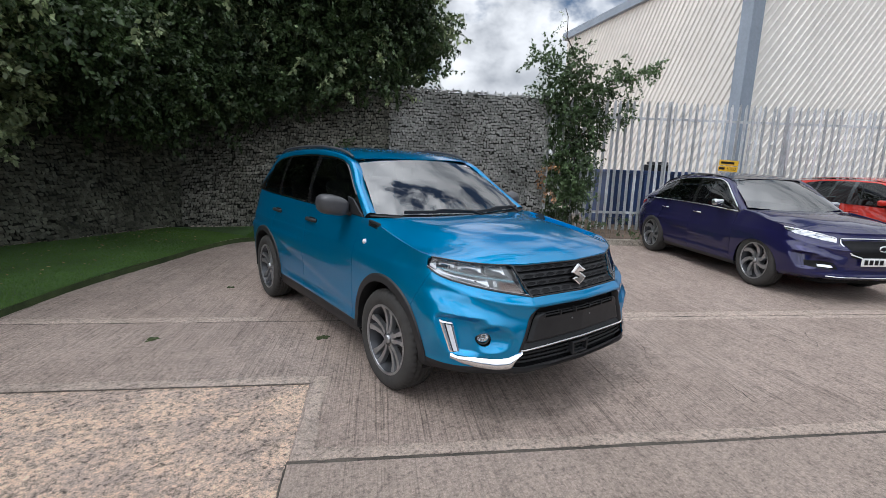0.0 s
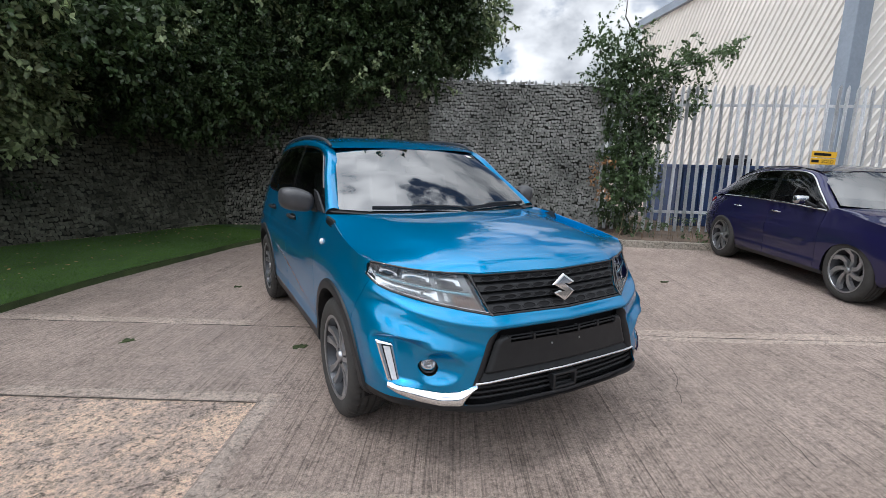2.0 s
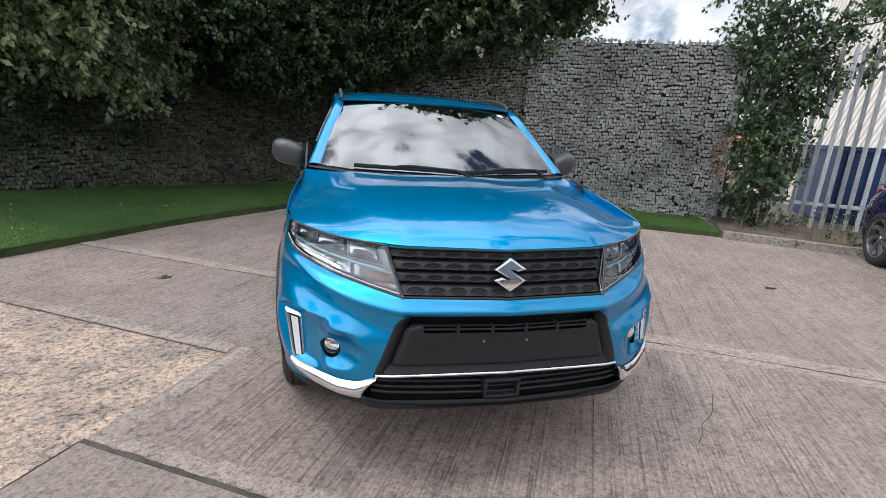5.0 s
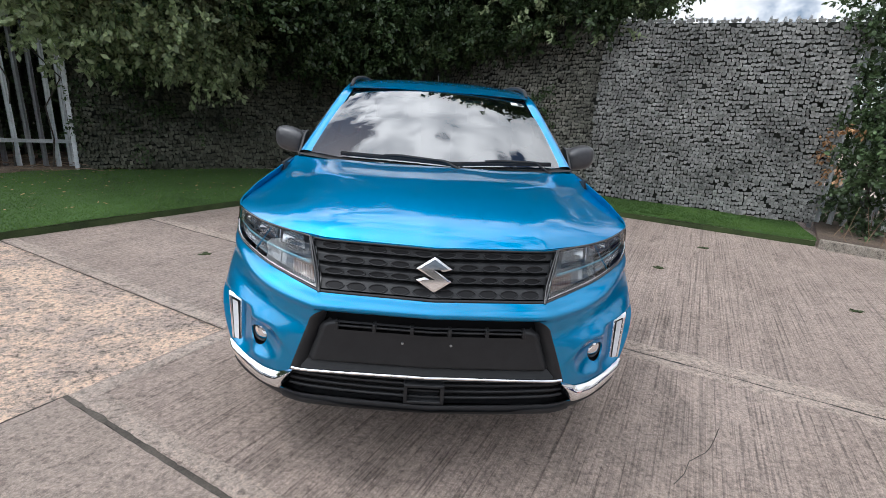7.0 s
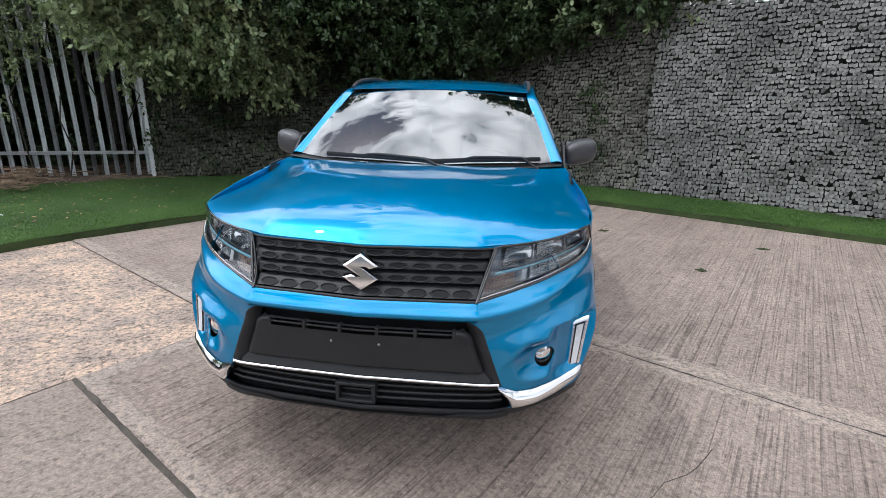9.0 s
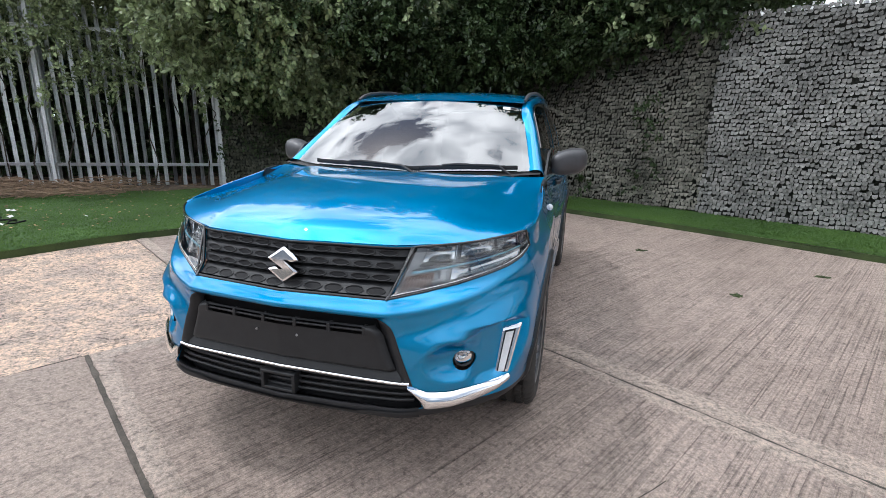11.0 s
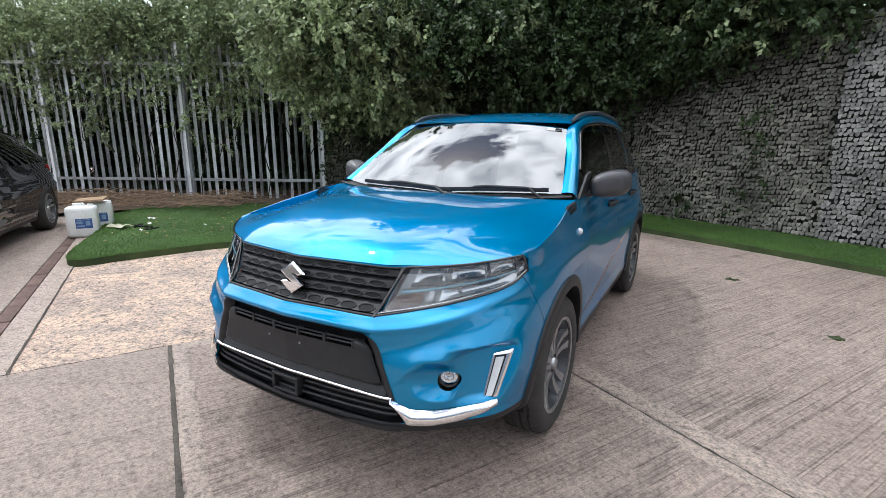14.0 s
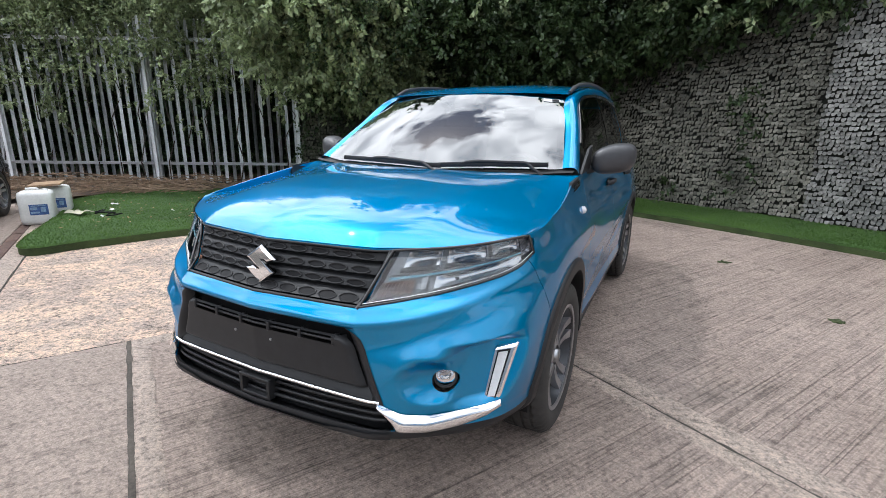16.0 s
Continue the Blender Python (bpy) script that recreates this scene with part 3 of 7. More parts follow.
# blades, thickest along the front edge
nrng = np.random.default_rng(7)
N = 120000
tt, ww = nrng.random(N), nrng.random(N) ** 1.5
roots = np.array([lawn_surface(a, b) for a, b in zip(tt, ww)])
ang, lean = nrng.random(N) * 6.283, nrng.normal(0, 0.012, (N, 2))
hgt = nrng.uniform(0.010, 0.020, N)
wid = 0.0035
side = np.stack([np.cos(ang) * wid, np.sin(ang) * wid, np.zeros(N)], 1)
tip = roots + np.stack([lean[:, 0], lean[:, 1], hgt], 1)
blade = raw_mesh("grass_blades", np.stack([roots - side, roots + side, tip], 1).reshape(-1, 3), np.arange(3 * N).reshape(-1, 3), TURF, lawn)
blade["kind"] = "stuff"
# fallen leaves on the turf
N = 420
pts = np.array([lawn_surface(a, 0.12 + 0.85 * b) for a, b in zip(nrng.random(N) * 0.62, nrng.random(N))]) + (0, 0, 0.032)
ang = nrng.random(N) * 6.283
a1 = np.stack([np.cos(ang), np.sin(ang), nrng.normal(0, 0.2, N)], 1) * nrng.uniform(0.014, 0.03, (N, 1))
a2 = np.stack([-np.sin(ang), np.cos(ang), nrng.normal(0, 0.2, N)], 1) * nrng.uniform(0.008, 0.015, (N, 1))
ob = raw_mesh("fallen_leaves", np.stack([pts - a1, pts - a2, pts + a1, pts + a2], 1).reshape(-1, 3), np.arange(4 * N).reshape(-1, 4), LEAF_DRY)
tagged(ob, "scattered pale dead leaves lying on the turf", "leaves", kind="stuff")

# soil bed in front of the left fence
FDIR = (FENCE_END - CORNER).normalized()
FNORM = Vector((FDIR.y, -FDIR.x, 0))
if FNORM.dot(Vector((0, -1, 0))) < 0:
    FNORM = -FNORM


def soil(u, v):
    s = lerp(-0.9, 7.5, u)
    p = FENCE_END + FDIR * s + FNORM * lerp(-3.0, min(1.9, .12 + .36 * max(0.0, s)) + 0.10 * math.sin(s * 3.1) + 0.07 * math.sin(s * 7.7), v)
    return p.x, p.y, 0.18 - 0.11 * max(0, v * 2.2 - 1.2) ** 3 + 0.035 * noise.noise(p * 3.0)


tagged(part("soil_bed", grid_bm(soil, 60, 24), EARTH), "dark soil bed under the palisade fence", "soil", kind="structure")
bm = bmesh.new()
for k in range(330):
    u, v = rng.random(), rng.uniform(0.62, 0.99)
    x, y, z = soil(.1 + u * 0.75, v)
    a, ln = rng.uniform(0, 6.28), rng.uniform(0.12, 0.55)
    p = Vector((x, y, z + rng.uniform(0.0, 0.06)))
    q = p + Vector((math.cos(a) * ln, math.sin(a) * ln, rng.uniform(-0.02, 0.07)))
    tube_bm([p, p.lerp(q, .5) + Vector((0, 0, rng.uniform(-.02, .04))), q], rng.uniform(0.003, 0.008), 5, bm)
for k in range(420):
    s_, v = rng.uniform(1.2, 5.2), rng.uniform(.25, 1.3)
    p = FENCE_END + FDIR * s_ + FNORM * v
    a, ln = rng.gauss(math.atan2(FDIR.y, FDIR.x), .7), rng.uniform(.15, .7)
    p.z = .16 + rng.random() * .20 * math.exp(-((v - .65) / .4) ** 2) * (1 + .4 * math.sin(s_ * 2.1))
    q = p + Vector((math.cos(a) * ln, math.sin(a) * ln, rng.uniform(-.05, .08)))
    tube_bm([p, p.lerp(q, .5) + Vector((0, 0, rng.uniform(-.01, .05))), q], rng.uniform(0.004, 0.010), 5, bm)
tagged(part("twig_litter", bm, TWIG), "dry brown twigs and cuttings lying on the soil", "twigs", kind="stuff")

# ---- walls of faded artificial-hedge screen ----
def screen_wall(name, a, b, z0, z1, seed, label, leaf, near_leaf=None, near_to=0.0, pitch=0.054, width=0.056):
    """A row of hanging screen panels of small overlapping plastic leaves before a dark backing."""
    root = thing(name, None, label, "screen wall", kind="structure")
    d = (b - a)
    length = d.length
    d = d.normalized()
    n = Vector((d.y, -d.x, 0))
    if n.y > 0:
        n = -n
    m = Matrix(((d.x, n.x, 0, a.x), (d.y, n.y, 0, a.y), (0, 0, 1, 0), (0, 0, 0, 1)))
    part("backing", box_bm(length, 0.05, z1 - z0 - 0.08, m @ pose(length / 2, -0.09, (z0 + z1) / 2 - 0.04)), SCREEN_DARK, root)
    g = np.random.default_rng(seed)
    sheets = {leaf: ([], []), near_leaf or leaf: ([], [])}
    ph = g.random(20) * 6.28
    rows = int((z1 - z0) / pitch)
    drift = g.normal(0, 0.02, (int(length) + 2, 3))
    for r in range(rows):
        s = (r % 2) * width * 0.5 + g.random() * width * 0.35
        while s < length:
            w = width * g.uniform(0.84, 1.14)
            panel = int(s)
            verts, faces = sheets[near_leaf if near_leaf and s < near_to else leaf]
            sag = 0.014 * math.sin(s * 2.3 + ph[2]) + 0.009 * math.sin(s * 5.1 + r * 0.55 + ph[5]) + 0.007 * math.sin(s * 13 + r * 1.7) + drift[panel][0] * 0.9
            depth = 0.03 + 0.020 * math.sin(s * 1.9 + r * 0.16 + ph[7]) + 0.012 * math.sin(s * 6.3 + r * 0.4 + ph[8]) + drift[panel][1] * 0.6
            seam = min(s - panel, panel + 1 - s)
            depth -= 0.035 * math.exp(-(seam / 0.018) ** 2)
            z = z0 + r * pitch + sag + g.normal(0, 0.007)
            if z < z0 - 0.02 or g.random() < (0.22 if r > rows - 3 else 0.012):
                s += w
                continue
            hgt = pitch * g.uniform(0.86, 1.12)
            tilt, roll = g.uniform(0.020, 0.040), g.normal(0.05, 0.17)
            i = len(verts)
            # a tongue: tucked in at its top, proud and rounded at its lower edge
            for jj in (0, 1, 2):
                for kk in (0, 1, 2):
                    cx = (kk / 2 - 0.5) * w * (0.96, 0.98, 0.62)[jj]
                    cz = hgt * (1 - jj / 2) + (0.10 * hgt if jj == 2 and kk != 1 else 0)
                    out = depth + tilt * (0.0, 0.8, 1.0)[jj] + (0.009 if kk == 1 else 0) + g.normal(0, 0.002) + (0.006 * (kk - 1) * roll * 10)
                    verts.append((s + w / 2 + cx - roll * cz, out, z + cz + roll * cx))
            for jj in (0, 1):
                for kk in (0, 1):
                    q = i + jj * 3 + kk
                    faces.append((q, q + 1, q + 4, q + 3))
            s += w
    for mat, (verts, faces) in sheets.items():
        vs = np.array(verts)
        world_pts = np.stack([a.x + d.x * vs[:, 0] + n.x * vs[:, 1], a.y + d.y * vs[:, 0] + n.y * vs[:, 1], vs[:, 2]], 1)
        ob = raw_mesh("screen_leaves", world_pts, faces, mat, root, "plastic leaves in rows")
        ob["kind"] = "stuff"
    return root, m, length


screen_wall("wall_right", CORNER, WALL_END, 0.09, 3.0, 3, "tall wall of faded grey-green artificial hedge screening", SCREEN, SCREEN_OLIVE_SHADED, 4.0)
# added filler that keeps sky from showing between the two walls
tagged(part("corner_post", box_bm(0.34, 0.34, 2.9, pose(CORNER.x - .02, CORNER.y + .16, 1.45), 0.02), SCREEN_DARK, smooth=False), "added dark filler in the gap where the two screen walls meet", "post", kind="structure")
screen_wall("wall_left", FENCE_END, CORNER, 0.10, 2.9, 5, "shaded wall of artificial hedge screening overgrown with ivy", SCREEN_SHADED)

# plain wall of the premises across the yard, behind the way of the camera
part_wall = part("wall_south", box_bm(60, .3, 5.2, pose(2, -17, 2.6)), TRIM_GREY, smooth=False)
tagged(part_wall, "long plain grey wall across the yard", "wall", kind="structure")
part_wall = part("wall_west", box_bm(.3, 24, 4.4, pose(-19, -8, 2.2)), TRIM_GREY, smooth=False)
tagged(part_wall, "plain grey wall beyond the parked cars", "wall", kind="structure")

# ---- palisade fences ----
def pale_bm(height):
    """One W-section pale with a split, pointed head."""
    prof = [(-0.034, 0.0), (-0.030, 0.012), (-0.012, 0.010), (0.0, 0.002), (0.012, 0.010), (0.030, 0.012), (0.034, 0.0)]
    bm = bmesh.new()
    lower = [bm.verts.new((x, -y, 0)) for x, y in prof]
    upper = [bm.verts.new((x, -y, height - 0.13)) for x, y in prof]
    top = [bm.verts.new((x * k, -y * k - 0.012 * (1 - k), height - z)) for (x, y), k, z in zip(prof, (.95, .6, .25, .2, .25, .6, .95), (.09, .03, 0, .03, 0, .03, .09))]
    for a, b in ((lower, upper), (upper, top)):
        for i in range(6):
            bm.faces.new((a[i], a[i + 1], b[i + 1], b[i]))
    bmesh.ops.solidify(bm, geom=bm.faces[:], thickness=0.003)
    return bm


def fence(name, a, b, z0, height, pitch, post_every, label, skip=0):
    root = thing(name, None, label, "palisade fence", kind="structure")
    d = (b - a)
    length, d = d.length, d.normalized()
    turn = math.degrees(math.atan2(d.y, d.x))
    bm = pale_bm(height)
    me = bpy.data.meshes.new("pale")
    bm.to_mesh(me)
    bm.free()
    me.materials.append(STEEL)
    lg = random.Random(len(name) + skip)
    for k in range(int(length / pitch)):
        p = a + d * pitch * (k + 0.5)
        ob = new("pale", me)
        ob.parent = root
        ob.matrix_local = pose(p.x, p.y, z0 + lg.uniform(-.008, .008), lg.uniform(-.5, .5), lg.uniform(-.5, .5), turn)
    nrm = Vector((-d.y, d.x, 0))
    for zz in (0.38, height - 0.38):
        m = pose((a.x + b.x) / 2 + nrm.x * 0.03, (a.y + b.y) / 2 + nrm.y * 0.03, z0 + zz, 0, 0, turn)
        bm = box_bm(length, 0.006, 0.05, m)
        add_box(bm, length, 0.05, 0.006, m @ pose(0, 0.025, 0.025))
        part("rail", bm, STEEL, root, smooth=False)
    for k in range(int(length / post_every) + 1):
        p = a + d * post_every * k + nrm * 0.05
        m = pose(p.x, p.y, z0 + height / 2 - 0.05, 0, 0, turn)
        bm = box_bm(0.006, 0.1, height + 0.1, m)
        add_box(bm, 0.055, 0.006, height + 0.1, m @ pose(0, 0.05, 0))
        add_box(bm, 0.055, 0.006, height + 0.1, m @ pose(0, -0.05, 0))
        part("post", bm, STEEL, root, smooth=False)
    return root


RF_DIR = Vector((0.815, -0.58, 0))
fence("fence_left", FENCE_END, FENCE_END + FDIR * 6.6, 0.15, 3.0, 0.155, 2.75, "weathered steel palisade fence overgrown with ivy at its top")
fence("fence_right", WALL_END + Vector((0.06, 0.08, 0)), WALL_END + RF_DIR * 13, 0.12, 2.85, 0.155, 2.75, "galvanised steel palisade fence with pointed split pales", 1)
fence("fence_behind_screen", CORNER + Vector((2.0, -0.6, 0)), WALL_END + Vector((0.0, 0.25, 0)), 0.1, 2.94, 0.155, 2.75, "pointed steel pales standing behind the screen wall", 2)

# kerb and weedy strip before the right fence
KA, KB = Vector((5.0, 3.36, 0)), Vector((5.0, 3.36, 0)) + Vector((0.80, -0.60, 0)) * 11
kd = (KB - KA).normalized()
kt = math.degrees(math.atan2(kd.y, kd.x))
kerb = thing("kerb", None, "low weathered concrete kerb before the palisade fence", "kerb", kind="structure")
bm = box_bm(0.9, 0.11, 0.16, None, 0.012)
me = bpy.data.meshes.new("kerb_stone")
bm.to_mesh(me)
bm.free()
me.materials.append(KERB)
for k in range(12):
    p = KA + kd * (0.46 + 0.915 * k)
    ob = new("kerb_stone", me)
    ob.parent = kerb
    ob.matrix_local = pose(p.x, p.y, 0.035, 0, 0, kt)


def strip(u, v):
    p = KA + kd * lerp(0, 11, u) + Vector((-kd.y, kd.x, 0)) * lerp(0.05, 4.5, v)
    return p.x, p.y, 0.085 + 0.03 * noise.noise(p * 2.5)


tagged(part("verge", grid_bm(strip, 60, 16), EARTH), "strip of bare soil behind the kerb", "soil", kind="structure")

# ---- warehouse with ribbed diagonal cladding ----
def warehouse():
    root = thing("warehouse", None, "large cream warehouse clad in diagonal ribbed sheets with grey trim", "building")
    c, height = Vector((16.22, 4.85, 0)), 9.0
    dl, dr = Vector((0.395, 0.918, 0)), Vector((0.918, -0.395, 0))
    for side, (d, length) in enumerate(((dl, 13.0), (dr, 30.0))):
        out = Vector((-d.y, d.x, 0)) if side == 0 else Vector((d.y, -d.x, 0))
        m = Matrix(((d.x, out.x, 0, c.x), (d.y, out.y, 0, c.y), (0, 0, 1, 0), (0, 0, 0, 1)))
        part("wall", box_bm(length, 0.2, height, m @ pose(length / 2, -0.1, height / 2)), CLADDING, root, smooth=False)
        slope = 0.62 if side == 0 else 0.72
        bm = bmesh.new()
        pitch, rib = (0.30, 0.05) if side == 0 else (0.30, 0.055)
        s = -height * slope
        while s < length + height * slope:
            # rib from (s, 0) to (s + slope * height, height) and clipped to the wall
            k0, k1 = 0.0, 1.0
            a, b = (s, s + slope * height)
            lo, hi = min(a, b), max(a, b)
            if hi > 0.05 and lo < length - 0.05:
                if a < 0.05:
                    k0 = (0.05 - a) / (b - a)
                if b > length - 0.05:
                    k1 = (length - 0.05 - a) / (b - a)
                if side == 0:
                    pa, pb = (length - lerp(a, b, k0), k0 * height), (length - lerp(a, b, k1), k1 * height)
                else:
                    pa, pb = (lerp(a, b, k0), k0 * height), (lerp(a, b, k1), k1 * height)
                q = [(pa[0] - rib, 0.002, pa[1]), (pb[0] - rib, 0.002, pb[1]), (pb[0], 0.05, pb[1]), (pa[0], 0.05, pa[1]), (pb[0] + rib, 0.002, pb[1]), (pa[0] + rib, 0.002, pa[1])]
                vs = [bm.verts.new(m @ Vector(p)) for p in q]
                bm.faces.new((vs[0], vs[1], vs[2], vs[3]))
                bm.faces.new((vs[3], vs[2], vs[4], vs[5]))
            s += pitch
        part("cladding_ribs", bm, CLADDING, root, smooth=False)["kind"] = "stuff"
        part("roof_trim", box_bm(length + 0.4, 0.35, 0.38, m @ pose(length / 2, 0.05, height + 0.1)), TRIM_GREY, root, "grey eaves flashing", False)
    bm = box_bm(0.48, 0.48, height + 0.2, pose(c.x - 0.08, c.y - 0.05, height / 2, 0, 0, math.degrees(math.atan2(dr.y, dr.x))), 0.02)
    part("corner_column", bm, TRIM_GREY, root, "grey corner flashing", False)
    part("roof", box_bm(30, 13, 0.2, Matrix(((dr.x, dl.x, 0, c.x), (dr.y, dl.y, 0, c.y), (0, 0, 1, 0), (0, 0, 0, 1))) @ pose(15, 6.5, height + 0.2)), TRIM_GREY, root, smooth=False)


warehouse()


def container():
    root = thing("waste_container", pose(9.7, 4.2, 0.0, 0, 0, -30), "dark blue steel waste container behind the fence", "container")
    bm = box_bm(3.0, 1.5, 1.3, pose(0, 0, 0.75), 0.02)
    part("body", bm, BLUE_STEEL, root, smooth=False)
    for k in range(8):
        part("rib", box_bm(0.08, 0.06, 1.2, pose(-1.35 + 0.385 * k, -0.775, 0.75), 0.008), BLUE_STEEL, root, smooth=False)
    part("rim", box_bm(3.1, 1.6, 0.08, pose(0, 0, 1.42), 0.01), BLUE_STEEL, root, smooth=False)
    part("base", box_bm(2.7, 1.2, 0.12, pose(0, 0, 0.05)), DARK_PLASTIC, root, smooth=False)
    c = thing("plastic_crate", pose(9.6, 4.0, 1.46, 0, 0, -20), "dark crate on top of the container", "crate")
    part("body", box_bm(0.55, 0.4, 0.16, pose(0, 0, 0.08), 0.01), DARK_PLASTIC, c, smooth=False)
    part("lid", box_bm(0.42, 0.3, 0.07, pose(0.02, 0, 0.2), 0.01), ALLOY_DARK, c, smooth=False)


container()


def text_mesh(body, size, m, mat, parent, name="lettering"):
    cu = bpy.data.curves.new(name, "FONT")
    cu.body, cu.size, cu.align_x, cu.align_y, cu.extrude = body, size, "CENTER", "CENTER", 0.0008
    ob = bpy.data.objects.new(name, cu)
    me = bpy.data.meshes.new_from_object(ob)
    bpy.data.objects.remove(ob)
    bpy.data.curves.remove(cu)
    return dress(name, me, mat, parent, "", False, m)


def fence_sign():
    p = WALL_END + RF_DIR * 4.12 + Vector((-0.02, -0.035, 0))
    turn = math.degrees(math.atan2(RF_DIR.y, RF_DIR.x))
    root = thing("fence_sign", pose(p.x, p.y, 1.62, 0, 3, turn), "two yellow plastic sign strips with dark lettering tied to the fence", "sign")
    for z, bars in ((0.075, ((-0.03, 0.30),)), (-0.055, ((-0.14, 0.13),))):
        part("plate", box_bm(0.44, 0.006, 0.115, pose(0, 0, z), 0.002), YELLOW, root, smooth=False)
        for x, w in bars:
            part("lettering_bar", box_bm(w, 0.002, 0.05, pose(x, -0.005, z)), DARK_PLASTIC, root, smooth=False)
    text_mesh("SOLD", 0.085, pose(0.08, -0.0055, -0.055, 90, 0, 0), DARK_PLASTIC, root)


fence_sign()


# ---- cars: the nose points to -y, the front axle is at y = 0 ----
LEVELS = [0.235, 0.305, 0.40, 0.50, 0.60, 0.68, 0.745, 0.79, 0.85, 0.895]
# x and y of the half outline at each level, from the nose round to the door
NOSE = [
    [(0, -.76), (.35, -.75), (.50, -.715), (.68, -.60), (.785, -.47), (.83, -.30), (.835, 0)],
    [(0, -.893), (.35, -.873), (.52, -.835), (.73, -.675), (.825, -.52), (.855, -.30), (.86, 0)],
    [(0, -.878), (.35, -.862), (.53, -.828), (.745, -.665), (.835, -.53), (.865, -.30), (.868, 0)],
    [(0, -.872), (.35, -.855), (.50, -.832), (.69, -.735), (.845, -.555), (.875, -.30), (.876, 0)],
    [(0, -.873), (.35, -.852), (.47, -.832), (.69, -.728), (.848, -.565), (.880, -.30), (.883, 0)],
    [(0, -.880), (.35, -.855), (.46, -.828), (.67, -.715), (.832, -.540), (.880, -.29), (.887, 0)],
    [(0, -.872), (.35, -.835), (.45, -.803), (.66, -.688), (.822, -.515), (.876, -.28), (.888, 0)],
    [(0, -.825), (.35, -.783), (.45, -.750), (.66, -.645), (.818, -.480), (.872, -.26), (.886, 0)],
    [(0, -.805), (.35, -.760), (.45, -.725), (.66, -.610), (.818, -.450), (.862, -.24), (.880, 0)],
    [(0, -.790), (.35, -.742), (.45, -.706), (.66, -.590), (.818, -.420), (.852, -.22), (.868, 0)],
]
TAIL_Y = [.35, .9, 1.5, 2.1, 2.5, 2.9, 3.12, 3.25, 3.29]
TAIL_X = [  # offset from the x at the front wheel, for low, middle and high levels
    [-.004, -.016, -.024, -.028, -.028, -.04, -.10, -.33, -.84],
    [-.014, -.028, -.034, -.030, -.026, -.04, -.10, -.33, -.87],
    [-.010, -.030, -.040, -.042, -.034, -.055, -.13, -.36, -.87]]
TOP = [(0, -.785, .928), (.35, -.737, .926), (.45, -.70, .925), (.66, -.583, .936), (.818, -.405, .960), (.842, -.2, .994), (.834, 0, 1.028),
       (.802, .35, 1.080), (.800, .9, 1.085), (.796, 1.5, 1.092), (.790, 2.1, 1.100), (.780, 2.5, 1.108), (.75, 2.9, 1.12), (.68, 3.10, 1.12), (.45, 3.20, 1.12), (0, 3.24, 1.12)]
STATIONS = list(range(16))


def ring(k):
    """The sixteen control points of one level, or of the top edge for the last."""
    if k == len(LEVELS):
        return TOP
    z = LEVELS[k]
    pts = [(x, y, z) for x, y in NOSE[k]]
    x0 = NOSE[k][-1][0]
    off = TAIL_X[0 if z < .35 else (1 if z < .75 else 2)]
    pts += [(max(0.0, x0 + o), y - (.10 if z < .35 and y > 3 else 0), z) for o, y in zip(off, TAIL_Y)]
    return pts


RINGS = [ring(k) for k in range(len(LEVELS) + 1)]


U_COLS = [i * .2 for i in range(0, 10)] + [2 + i * .0625 for i in range(0, 64)] + [6 + i * .2 for i in range(0, 5)] + [7 + i * .25 for i in range(0, 33)]
W_ROWS = [i / 6 for i in range(12)] + [2 + i / 18 for i in range(81)] + [6.5 + i * 3.5 / 21 for i in range(22)]


def lamp_face(x, z):
    """y of the flat face of the running lamp, and of the skin that slopes back to it from the fog lamp."""
    f = (z - .44) / .167
    d = x - lerp(.752, .764, f)
    return lerp(-.627, -.573, f) + d * (.45 if d > 0 else 1.25)


